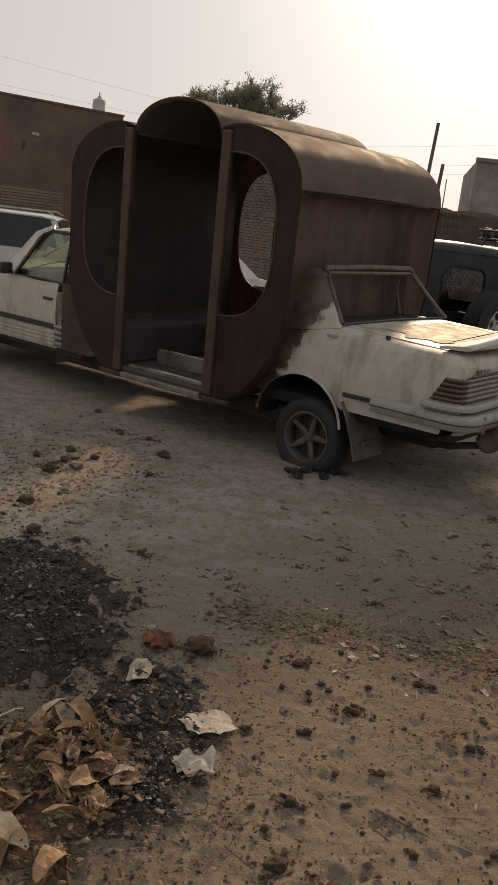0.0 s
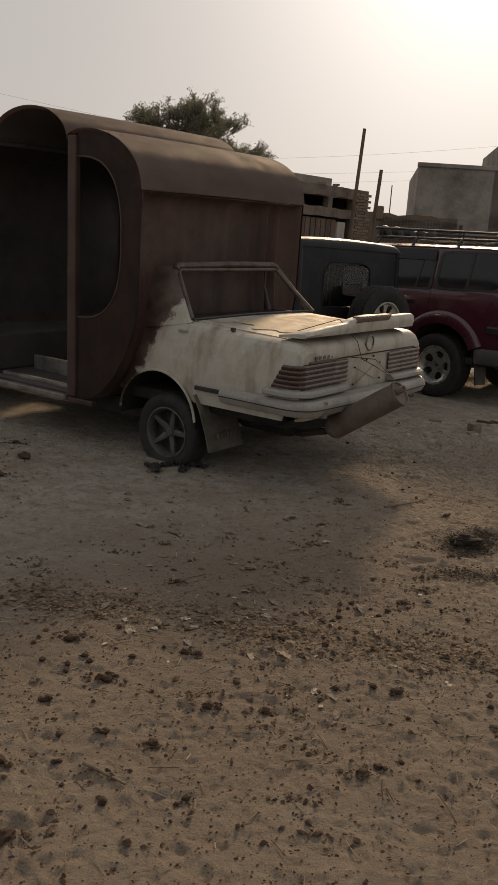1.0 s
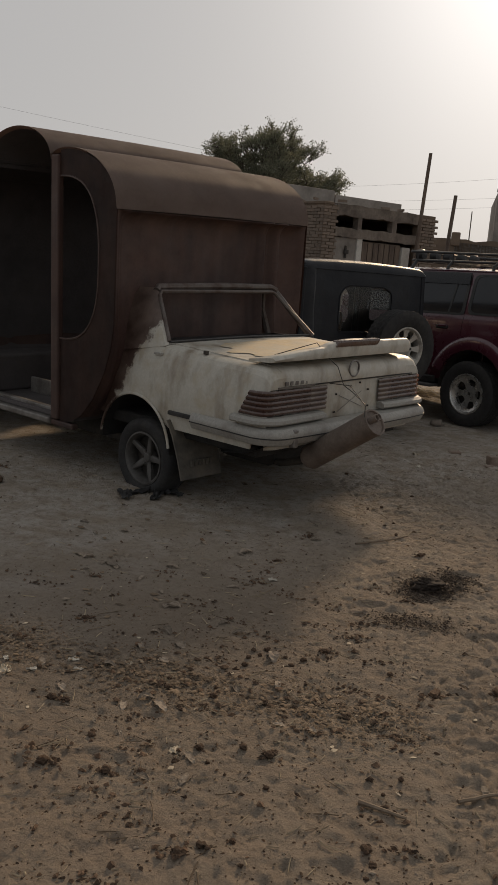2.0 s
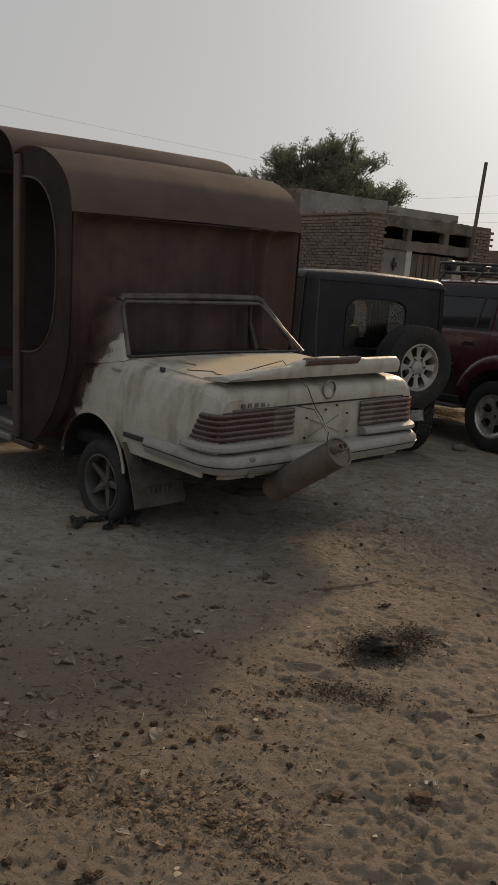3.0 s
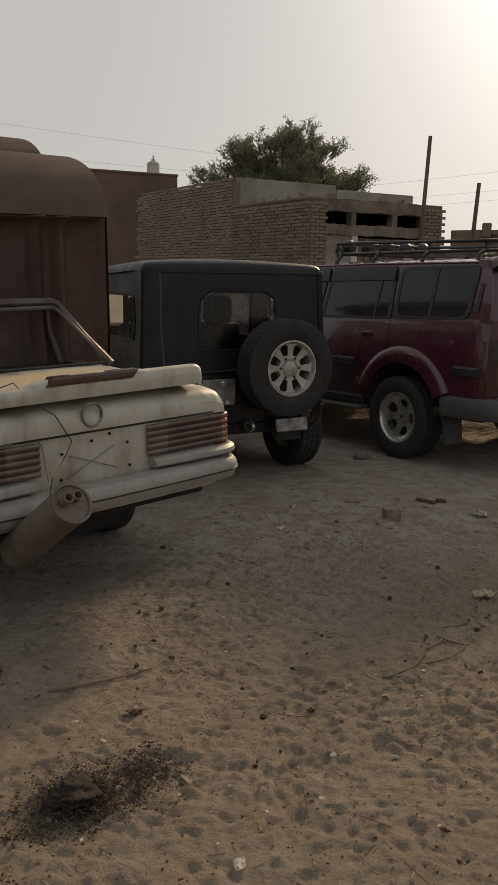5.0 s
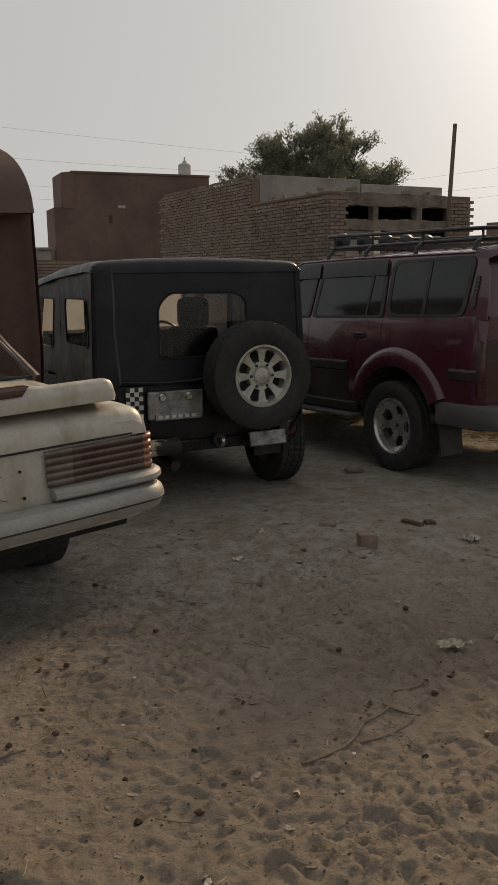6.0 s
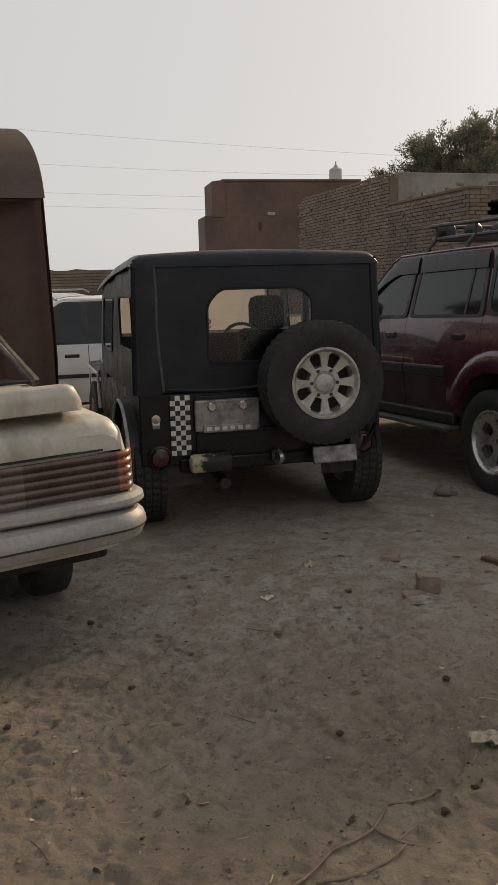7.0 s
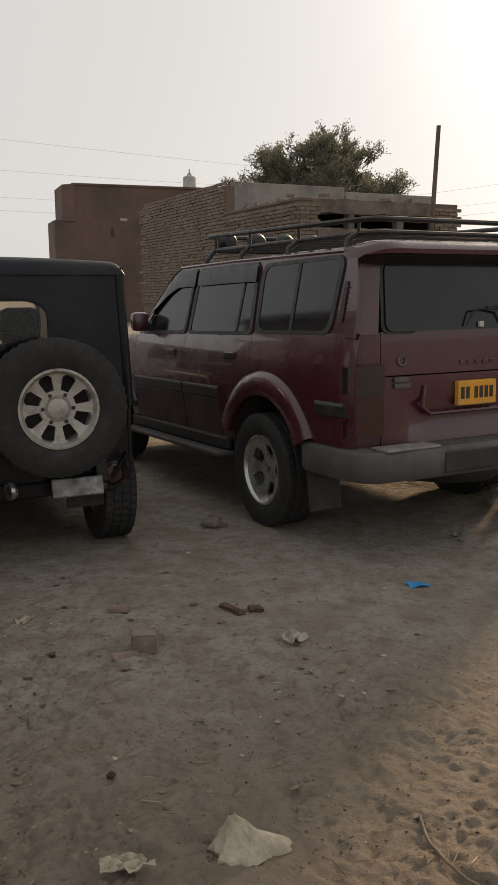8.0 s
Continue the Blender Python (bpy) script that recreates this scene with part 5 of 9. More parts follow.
    # side curtains: columns round two windows
    for s in (-1, 1):
        def sx_(y, z):
            return s * (H + 0.004 - 0.03 * max(0, z - 0.9) / 0.8 - 0.008 * math.sin(y * 9) * math.sin(z * 7))

        def topz(y):
            return lerp([(0, RZ - 0.03), (0.2, 1.665), (1.0, 1.625), (1.9, 1.54), (2.0, 1.52)], y)
        for nm, y0, y1, wa, wb, wlo, whi in (("side_curtain", 0.0, 0.98, 0.22, 0.82, 1.12, 1.46), ("door_curtain", 0.99, 1.97, 1.18, 1.80, 1.06, 1.45)):
            yy = sorted(set(np.round(np.linspace(y0, y1, 17), 4)) | {wa, wb})
            bl = loft([[(sx_(y, z), y, z) for z in np.linspace(0.86, (wlo + 0.10 * (1 if y in (wa, wb) else 0)) if wa <= y <= wb else 1.27, 5)] for y in yy])
            bu = loft([[(sx_(y, z), y, z) for z in np.linspace((whi - 0.08 * (1 if y in (wa, wb) else 0)) if wa <= y <= wb else 1.27, topz(y), 5)] for y in yy])
            part(nm, thicken(join(bl, bu), 0.008), CANVAS, j, smooth=True, angle=50)
            g = part("side_window", plate(rounded([(wa, wlo), (wb, wlo), (wb, whi), (wa, whi)], 0.06), lambda y, z: (sx_(y, z) - s * 0.004, y, z), (-s * 0.002, 0, 0)), VINYL, j)
            g.visible_shadow = False
            part("window_piping", tube([(sx_(y, z), y, z) for y, z in rounded([(wa, wlo), (wb, wlo), (wb, whi), (wa, whi)], 0.06)], 0.009, 5, True), CANVAS, j, smooth=True)
        part("corner_seam", tube([(s * (H + 0.006 - 0.03 * max(0, z - 0.9) / 0.8), 0.0 + 0.035 * max(0, z - 0.9), z) for z in np.linspace(0.87, RZ - 0.035, 10)], 0.03, 10), CANVAS, j, smooth=True)
    # roof canvas drawn over its bows, rounded down at the back and along the sides
    def section(y, e, sag):
        pts = [(-0.795 + 0.075 * (1 - math.cos(q)), e - 0.05 + 0.07 * math.sin(q)) for q in np.linspace(0, math.pi / 2, 6)]
        pts += [(x, e + 0.02 + 0.016 * (1 - (x / 0.72) ** 2) + sag * (1 - (x / 0.72) ** 2)) for x in np.linspace(-0.66, 0.66, 11)]
        return pts + [(-x, z) for x, z in reversed(pts[:6])]
    rows = []
    for q in np.linspace(0, math.pi / 2, 7)[:-1]:
        low = RZ - 0.055
        rows.append([(x, -0.006 + 0.075 * (1 - math.cos(q)), low + (z - low) * math.sin(q)) for x, z in section(0, RZ, 0)])
    for y in np.linspace(0.07, 2.08, 16):
        e = lerp([(0, RZ), (0.2, 1.695), (1.0, 1.655), (1.9, 1.57), (2.1, 1.53)], y)
        rows.append([(x, y, z) for x, z in section(y, e, 0.010 * math.sin(y * 8))])
    part("roof_canvas", thicken(loft(rows), 0.008), CANVAS, j, smooth=True, angle=60)
    # windscreen
    wf = [(-0.7, 2.12, 0.95), (-0.66, 1.99, 1.54), (0.66, 1.99, 1.54), (0.7, 2.12, 0.95)]
    part("windscreen_frame", tube(wf, 0.026, 6, True), BLACKPAINT, j, smooth=True)
    w = part("windscreen", thicken(loft([[wf[0], wf[3]], [wf[1], wf[2]]]), 0.004), MILKY, j, "dust-caked windscreen with red letters")
    w.visible_shadow = False
    # red letters stuck on to be read from in front
    for k, ch in enumerate("SAR"):
        cu = bpy.data.curves.new("letter", "FONT")
        cu.body, cu.size, cu.extrude, cu.offset = ch, 0.105, 0.0008, 0.002
        tmp = bpy.data.objects.new("letter", cu)
        me = bpy.data.meshes.new_from_object(tmp)
        bpy.data.objects.remove(tmp)
        bm = bmesh.new()
        bm.from_mesh(me)
        bpy.data.meshes.remove(me)
        for v in bm.verts:
            v.co = Vector((0.165 - k * 0.062 - v.co.x * 0.95, 2.066 - v.co.y * 0.215 - v.co.z, 1.166 + v.co.y * 0.98))
        part("sticker_letter", bm, REDPRINT, w)
    part("sticker_bar", box((-0.15, 2.062, 1.166), (-0.09, 2.064, 1.238)), REDPRINT, w)
    part("dashboard", loft([[(x, y, z) for y, z in ((1.74, 0.86), (1.74, 1.08), (1.77, 1.135), (1.84, 1.155), (2.02, 1.15), (2.09, 1.02), (2.09, 0.86))] for x in np.linspace(-0.68, 0.68, 5)], closed=True, cap=True), BLACKTRIM, j, "black padded dashboard", smooth=True)
    # seats
    for s in (-1, 1):
        st = part("front_seat", join(box((s * 0.36 - 0.23, 1.12, 0.5), (s * 0.36 + 0.23, 1.6, 0.72), 0.05), box((s * 0.36 - 0.22, 1.0, 0.65), (s * 0.36 + 0.22, 1.14, 1.2), 0.05)), SEATCLOTH, j, smooth=True)
        part("head_rest", box((s * 0.36 - 0.14, 0.99, 1.18), (s * 0.36 + 0.14, 1.12, 1.44), 0.06), SEATCLOTH, st, smooth=True)
    part("rear_bench", join(box((-0.55, 0.12, 0.5), (0.55, 0.5, 0.75), 0.04), box((-0.55, 0.08, 0.7), (0.55, 0.2, 1.0), 0.04)), SEATCLOTH, j, smooth=True)
    part("roll_bar", tube([(-0.6, 0.85, 0.5), (-0.6, 0.85, 1.5), (-0.5, 0.85, 1.58), (0.5, 0.85, 1.58), (0.6, 0.85, 1.5), (0.6, 0.85, 0.5)], 0.025, 8), BLACKTRIM, j, smooth=True)
    part("steering_wheel", moved(lathe([(0.17, -0.012), (0.185, 0), (0.17, 0.012), (0.155, 0)], 24), pose(0.36, 1.75, 1.05, 0, 25, 90)), BLACKTRIM, j, smooth=True)
    # tail fittings
    ch = part("checker_panel", box((-0.60, -0.02, 0.475), (-0.475, -0.007, 0.86), 0.002), BLACKTRIM, j, "black panel with white checker squares")
    q = 0.03125
    for r in range(12):
        for k in range(4):
            if (r + k) % 2 == 0:
                part("checker_square", box((-0.60 + k * q, -0.0235, 0.48 + r * q), (-0.60 + (k + 1) * q, -0.0202, 0.48 + (r + 1) * q)), WHITEBITS, ch)
    pl = part("number_plate_holder", join(box((-0.45, -0.045, 0.62), (-0.03, -0.02, 0.82), 0.012), box((-0.40, -0.06, 0.615), (-0.05, -0.03, 0.665), 0.006)), PLATESILVER, j, "dull silver plate holder with two round lamps")
    for x in (-0.34, -0.14):
        part("plate_lamp", lathe([(0.001, -0.01), (0.022, -0.01), (0.03, 0.0), (0.03, 0.01)], 16, pose(x, -0.047, 0.775, 0, 0, 90)), CHROME, pl, smooth=True)
    for k in range(6):
        part("plate_bar", box((-0.38 + k * 0.05, -0.0625, 0.628), (-0.35 + k * 0.05, -0.0595, 0.652)), WHITEBITS, pl)
    for s in (-1, 1):
        lm = part("tail_lamp", lathe([(0.001, -0.045), (0.05, -0.04), (0.062, -0.028), (0.066, 0.0), (0.066, 0.02)], 24, pose(s * 0.675, -0.012, 0.475, 0, 0, 90)), REDLENS2, j, smooth=True)
        part("lamp_ring", lathe([(0.064, -0.032), (0.075, -0.022), (0.075, 0.015)], 24, pose(s * 0.675, -0.012, 0.475, 0, 0, 90)), BLACKTRIM, lm, smooth=True)
    part("side_reflector", join(lathe([(0.001, -0.012), (0.028, -0.01), (0.032, 0.0)], 12, pose(-0.69, -0.01, 0.715, 0, 0, 90)), box((-0.715, -0.018, 0.655), (-0.665, -0.006, 0.70), 0.008)), CHROME, j, smooth=True)
    part("rear_cross_member", box((-0.55, -0.03, 0.37), (0.70, 0.03, 0.455), 0.01), BLACKPAINT, j)
    part("bumperette", moved(box((-0.135, -0.05, -0.055), (0.135, 0.05, 0.055), 0.03), pose(-0.37, -0.10, 0.435, 8)), CREAM, j, "chipped cream painted bumper end", smooth=True)
    part("step_plate", moved(box((-0.15, -0.012, -0.055), (0.15, 0.012, 0.055), 0.008), pose(0.44, -0.13, 0.435, -14)), PLATESILVER, j, "bent shiny metal step plate")
    part("step_bracket", box((0.42, -0.12, 0.40), (0.62, -0.03, 0.44), 0.01), BLACKTRIM, j)
    part("tow_hook", lathe([(0.022, -0.015), (0.045, -0.02), (0.052, 0), (0.045, 0.02), (0.022, 0.015)], 20, pose(0.07, -0.10, 0.44, 0, 0, 20)), CHROME, j, smooth=True)
    part("tow_bracket", box((0.04, -0.08, 0.40), (0.10, 0.02, 0.48), 0.01), BLACKTRIM, j)
    part("exhaust_pipe", tube([(-0.29, 0.5, 0.34), (-0.29, 0.1, 0.32), (-0.29, -0.13, 0.30)], 0.036, 14), BLACKTRIM, j, smooth=True)
    part("wheel_carrier", join(box((0.22, -0.16, 0.82), (0.42, -0.0, 1.0), 0.01), box((0.56, -0.09, 0.44), (0.63, -0.0, 0.86), 0.01)), BLACKTRIM, j)
    part("lock_lever", tube([(0.66, -0.03, 0.44), (0.70, -0.09, 0.52), (0.73, -0.10, 0.60), (0.76, -0.06, 0.50)], 0.016, 7), BLACKTRIM, j, smooth=True)
    spoke_wheel("spare_wheel", j, pose(0.315, -0.22, 0.915) @ Matrix.Rotation(radians(90), 4, "Z"), 0.378, 0.225, 0.212, 8, 0.068, -1, 0.0, ALLOY, 0.062, slots=True, label="spare wheel with eight-slot pale alloy rim", dish=0.02, holes=8, hole_band=(0.43, 0.90), hole_fill=0.54)
    for s in (-1, 1):
        for y in (0.34, 2.65):
            spoke_wheel("wheel", j, pose(s * 0.73, y, 0.34 if s < 0 else 0.347), 0.355, 0.21, 0.2, 8, 0.07, s, 0.008, ALLOY, 0.06, slots=True, holes=8, hole_band=(0.43, 0.90), hole_fill=0.54)
    part("rear_axle", tube([(-0.62, 0.42, 0.34), (0.62, 0.42, 0.34)], 0.05, 10), DARKMETAL, j, smooth=True)
    part("leaf_spring", tube([(-0.42, 0.1, 0.36), (-0.42, 0.62, 0.28), (-0.42, 1.1, 0.36)], 0.03, 6), DARKMETAL, j)
    part("leaf_spring", tube([(0.42, 0.1, 0.36), (0.42, 0.62, 0.28), (0.42, 1.1, 0.36)], 0.03, 6), DARKMETAL, j)
    part("chassis_rail", box((-0.4, 0.0, 0.36), (-0.3, 3.2, 0.44), 0.01), DARKMETAL, j)
    part("chassis_rail", box((0.3, 0.0, 0.36), (0.4, 3.2, 0.44), 0.01), DARKMETAL, j)
    return j


build_jeep()


# ---- maroon estate off-roader ----
def build_suv():
    c = thing("off_road_estate", SUV @ pose(0, 0, 0, -1.6, 0, 0), "dusty maroon four-door off-roader with a black roof rack", "car")
    ac, ar, az = [-0.18, 2.68], 0.48, 0.40

    def side(y, z):
        w = lerp([(0.45, 0.895), (0.6, 0.92), (0.85, 0.935), (1.05, 0.93), (1.18, 0.915), (1.25, 0.892)], z)
        if y < -0.98:
            w -= 0.045 * ((-0.98 - y) / 0.14) ** 2
        if y > 2.6:
            w -= 0.08 * ((y - 2.6) / 0.7) ** 2
        return w

    def belt(y):
        return lerp([(-1.12, 1.27), (2.0, 1.25), (2.15, 1.22), (3.35, 1.10)], y)
    for s in (-1, 1):
        for nm, a, b, lo in (("quarter_panel", -1.12, 0.02, 0.55), ("rear_door", 0.026, 1.075, 0.5), ("front_door", 1.081, 2.10, 0.5), ("front_wing", 2.106, 3.35, 0.5)):
            ys = sorted(set(y for y in arch_samples(-1.12, 3.35, ac, ar) if a <= y <= b) | {a, b})
            bm = columns(ys, [arch_low(y, lo, ac, ar, az) for y in ys], [belt(y) for y in ys], lambda y, z: s * side(y, z), 10)
            d = part(nm, thicken(bm, -0.012 * s), MAROON, c, smooth=True)
            if "door" in nm:
                yh = 0.22 if nm == "rear_door" else 1.22
                h = part("handle_recess", box((s * 0.925 - 0.012, yh, 1.085), (s * 0.925 + 0.008, yh + 0.17, 1.13), 0.012), BLACKTRIM, d)
                part("door_handle", box((s * 0.925 - 0.004 if s > 0 else s * 0.925 - 0.016, yh + 0.01, 1.11), (s * 0.925 + 0.016 if s > 0 else s * 0.925 + 0.004, yh + 0.14, 1.132), 0.005), MAROON, d)
            y0, y1 = max(a + 0.005, -1.08), min(b - 0.005, 2.15)
            if nm == "quarter_panel":
                y1 = -0.80
            if nm == "rear_door":
                y0 = 0.46
            if nm != "front_wing":
                zz = (0.80, 0.885)
                st = part("side_strip", loft([[(s * (side(y, z) + dx), y, z) for dx, z in ((0, zz[0]), (0.014, zz[0] + 0.006), (0.014, zz[1] - 0.006), (0, zz[1]))] for y in np.linspace(y0, y1, 4)], closed=True, cap=True), BLACKTRIM, d)
                part("strip_line", loft([[(s * (side(y, z) + dx), y, z) for dx, z in ((0.0135, zz[1] - 0.022), (0.0165, zz[1] - 0.02), (0.0165, zz[1] - 0.008), (0.0135, zz[1] - 0.006))] for y in np.linspace(y0 + 0.01, y1 - 0.01, 4)], closed=True, cap=True), GREYTRIM, st)
        # wheel arch flares
        for cy in ac:
            rows = []
            for k in range(25):
                a = radians(24 + 132 * k / 24)
                ca, sa = math.cos(a), math.sin(a)
                rows.append([(s * (0.925 - 0.005 + dx), cy + r * ca * 1.0, az + r * sa) for r, dx in ((0.625, 0.0), (0.615, 0.035), (0.58, 0.055), (0.50, 0.06), (0.472, 0.05), (0.472, 0.0))])
            part("arch_flare", loft(rows, closed=True, cap=True), MAROON, c, smooth=True, angle=50)
            part("wheel_house", loft([[(s * x, cy + 0.475 * math.cos(math.pi * k / 16), az + 0.475 * math.sin(math.pi * k / 16)) for x in (0.45, 0.915)] for k in range(17)]), DARKMETAL, c)
        # doors are darker below the side strip
        for a, b in ((0.46, 1.07), (1.085, 2.09)):
            part("lower_cladding", loft([[(s * (side(y, z) + dx), y, z) for dx, z in ((0, 0.505), (0.006, 0.512), (0.006, 0.79), (0, 0.797))] for y in np.linspace(a, b, 5)], closed=True, cap=True), LOWERDARK, c, "dark dusty lower door panel")
        part("sill", box((s * 0.90 - 0.04, 0.35, 0.44), (s * 0.90 + 0.01, 2.2, 0.53), 0.015), BLACKTRIM, c)
        part("running_board", box((s * 0.93 - 0.1, 0.32, 0.40), (s * 0.93 + 0.1, 2.18, 0.435), 0.012), GREYTRIM, c)
        for y in (0.6, 1.2, 1.9):
            part("board_bracket", box((s * 0.8 - 0.06, y, 0.38), (s * 0.8 + 0.06, y + 0.05, 0.42), 0.004), DARKMETAL, c)
        part("mud_flap", thicken(loft([[(s * x, y, z) for x in (0.70, 0.80, 0.93)] for y, z in ((-0.66, 0.62), (-0.70, 0.4), (-0.72, 0.2))]), 0.012), BLACKTRIM, c)
    # greenhouse
    GX = lambda z: 0.890 - (z - 1.25) * 0.15

    def top(y):
        return lerp([(-1.13, 1.27), (-1.11, 1.5), (-1.06, 1.72), (0.5, 1.75), (1.30, 1.75), (1.44, 1.70), (2.07, 1.255)], y)
    for s in (-1, 1):
        ys = [-1.12, -1.09, -1.06, -1.03, -1.0] + list(np.linspace(-0.9, 1.3, 12)) + [1.36, 1.42, 1.6, 1.8, 2.0, 2.06]
        part("upper_side", thicken(columns(ys, [1.245] * len(ys), [max(1.25, top(y)) for y in ys], lambda y, z: s * GX(z), 5), -0.015 * s), MAROON, c, smooth=True)

        def at(y, z, k=0.006):
            return (s * (GX(z) + k), y, z)
        for nm, pts, r in (("quarter_window", [(-0.86, 1.285), (-0.05, 1.285), (-0.075, 1.69), (-0.93, 1.69)], 0.08),
                           ("rear_door_window", [(0.07, 1.275), (1.0, 1.275), (0.90, 1.70), (0.05, 1.70)], 0.04),
                           ("front_door_window", [(1.12, 1.275), (1.92, 1.27), (1.48, 1.63), (1.33, 1.69), (1.02, 1.70)], 0.05)):
            o = rounded(pts, r)
            cy_, cz_ = sum(p[0] for p in pts) / len(pts), sum(p[1] for p in pts) / len(pts)
            big = [(cy_ + (y - cy_) * 1.06 + (0.016 if y > cy_ else -0.016), cz_ + (z - cz_) * 1.11) for y, z in o]
            fr = part("window_frame", ring_plate(big, o, lambda y, z: at(y, z, 0.010), (-s * 0.012, 0, 0)), BLACKTRIM, c)
            part(nm, plate(o, at, (-s * 0.004, 0, 0)), TINTED, c)
            if nm == "quarter_window":
                part("window_bar", plate([(-0.475, 1.285), (-0.44, 1.285), (-0.475, 1.69), (-0.51, 1.69)], lambda y, z: at(y, z, 0.011), (-s * 0.004, 0, 0)), BLACKTRIM, c)
            if nm == "rear_door_window":
                part("window_bar", plate([(0.24, 1.275), (0.265, 1.275), (0.19, 1.69), (0.165, 1.69)], lambda y, z: at(y, z, 0.011), (-s * 0.004, 0, 0)), BLACKTRIM, c)
        # weather shields over the door windows
        for y0, y1 in ((0.03, 0.93), (0.98, 1.80)):
            rows = []
            for y in np.linspace(y0, y1, 9):
                zt = min(1.735, top(y) - 0.012)
                drop = 0.13 - (0.0 if y < 1.4 else 0.09 * (y - 1.4) / 0.4)
                rows.append([(s * (GX(zt) + 0.004), y, zt), (s * (GX(zt) + 0.026), y - 0.01, zt - drop * 0.3), (s * (GX(zt) + 0.045), y - 0.015, zt - drop)])
            part("weather_shield", thicken(loft(rows), 0.004), BLACKPAINT, c, smooth=True)
        part("vent_panel", plate(rounded([(-1.0, 1.33), (-0.955, 1.33), (-0.985, 1.56), (-1.02, 1.56)], 0.015), lambda y, z: at(y, z, 0.007), (-s * 0.004, 0, 0)), BLACKTRIM, c)
        for k in range(7):
            part("vent_slat", plate([(-1.0 - k * 0.004, 1.35 + k * 0.029), (-0.96 - k * 0.004, 1.35 + k * 0.029), (-0.96 - k * 0.004, 1.358 + k * 0.029), (-1.0 - k * 0.004, 1.358 + k * 0.029)], lambda y, z: at(y, z, 0.012), (-s * 0.006, 0, 0)), GREYTRIM, c)
        mi = part("door_mirror", moved(box((-0.075, -0.05, -0.08), (0.075, 0.05, 0.08), 0.04), pose(s * 0.975, 1.84, 1.345, 0, 0, 10 * s)), MAROON, c, smooth=True)
        part("mirror_foot", box((s * 0.91 - 0.04, 1.80, 1.27), (s * 0.91 + 0.04, 1.88, 1.33), 0.015), BLACKTRIM, mi)
        part("drip_rail", tube([(s * (GX(top(y)) - 0.004), y, top(y) + 0.006) for y in (-0.98, -0.4, 0.4, 1.0, 1.3, 1.42, 1.7, 2.0)], 0.011, 6), MAROON, c, smooth=True)
    rows = []
    for y, z, w in ((-1.10, 1.74, 0.80), (-1.0, 1.76, 0.812), (-0.6, 1.775, 0.818), (0.0, 1.785, 0.818), (0.7, 1.80, 0.816), (1.15, 1.80, 0.812), (1.32, 1.775, 0.807), (1.42, 1.73, 0.80)):
        rows.append([(x * w, y, z - 0.045 * abs(x) ** 5 + 0.012 * (1 - x * x)) for x in np.linspace(-1, 1, 17)])
    part("roof", thicken(loft(rows), 0.02), MAROON, c, smooth=True, angle=50)
    for k in range(5):
        x = -0.5 + 0.25 * k
        part("roof_rib", loft([[(x + dx, y, 1.772 + dz + (0.018 if -0.7 < y < 1.0 else 0.004)) for dx, dz in ((-0.03, 0), (-0.02, 0.008), (0.02, 0.008), (0.03, 0))] for y in (-0.8, -0.7, 0, 0.9, 1.0)]), MAROON, c)
    part("windscreen", thicken(loft([[(x * 0.76, 2.05 + 0.1 * (1 - x * x), 1.25) for x in np.linspace(-1, 1, 9)], [(x * 0.72, 1.44 + 0.06 * (1 - x * x), 1.72) for x in np.linspace(-1, 1, 9)]]), 0.006), TINTED, c, smooth=True)
    part("bonnet", thicken(loft([[(x * (side(y, 1.2) - 0.02), y + 0.06 * (1 - x * x), belt(y) + 0.04 * (1 - x ** 4)) for x in np.linspace(-1, 1, 13)] for y in np.linspace(2.06, 3.3, 6)]), 0.015), MAROON, c, smooth=True)
    part("front_face", box((-0.84, 3.28, 0.6), (0.84, 3.36, 1.1), 0.03), MAROON, c)
    part("front_bumper", box((-0.92, 3.3, 0.45), (0.92, 3.5, 0.68), 0.05), GREYTRIM, c)
    part("floor_pan", box((-0.85, -1.05, 0.42), (0.85, 3.2, 0.5), 0.02), DARKMETAL, c)
    part("cabin_block", box((-0.72, -0.95, 1.0), (0.72, 1.9, 1.24), 0.02), SEATCLOTH, c)
    # tail: lower gate, upper gate with glass, lamps, bumper
    def ty(z, x=0.0):
        return -1.135 + (0.0 if z < 1.27 else (z - 1.27) * 0.16) + 0.035 * (abs(x) / 0.85) ** 3
    rows = []
    for z in (0.60, 0.66, 0.7, 0.86, 0.9, 1.02):
        inn = 0.018 if 0.68 < z < 0.88 else 0
        rows.append([(x, ty(z, x) + (inn if abs(x) < 0.5 else 0), z) for x in (-0.70, -0.6, -0.52, -0.49, -0.3, 0, 0.3, 0.49, 0.52, 0.6, 0.70)])
    part("lower_tailgate", thicken(loft(rows), 0.015), MAROON, c, smooth=True, angle=25)
    rows = []
    for z in (1.028, 1.1, 1.2, 1.275):
        rows.append([(x, ty(z, x), z) for x in np.linspace(-0.70, 0.70, 13)])
    part("upper_tailgate", thicken(loft(rows), 0.015), MAROON, c, smooth=True)
    for s in (-1, 1):
        part("tail_corner", thicken(loft([[(s * x, y, z) for x, y in ((0.705, ty(1, 0.7)), (0.79, -1.115), (0.85, -1.09), (0.885, -1.05))] for z in (0.60, 0.82, 1.14, 1.27)]), 0.012), MAROON, c, smooth=True)
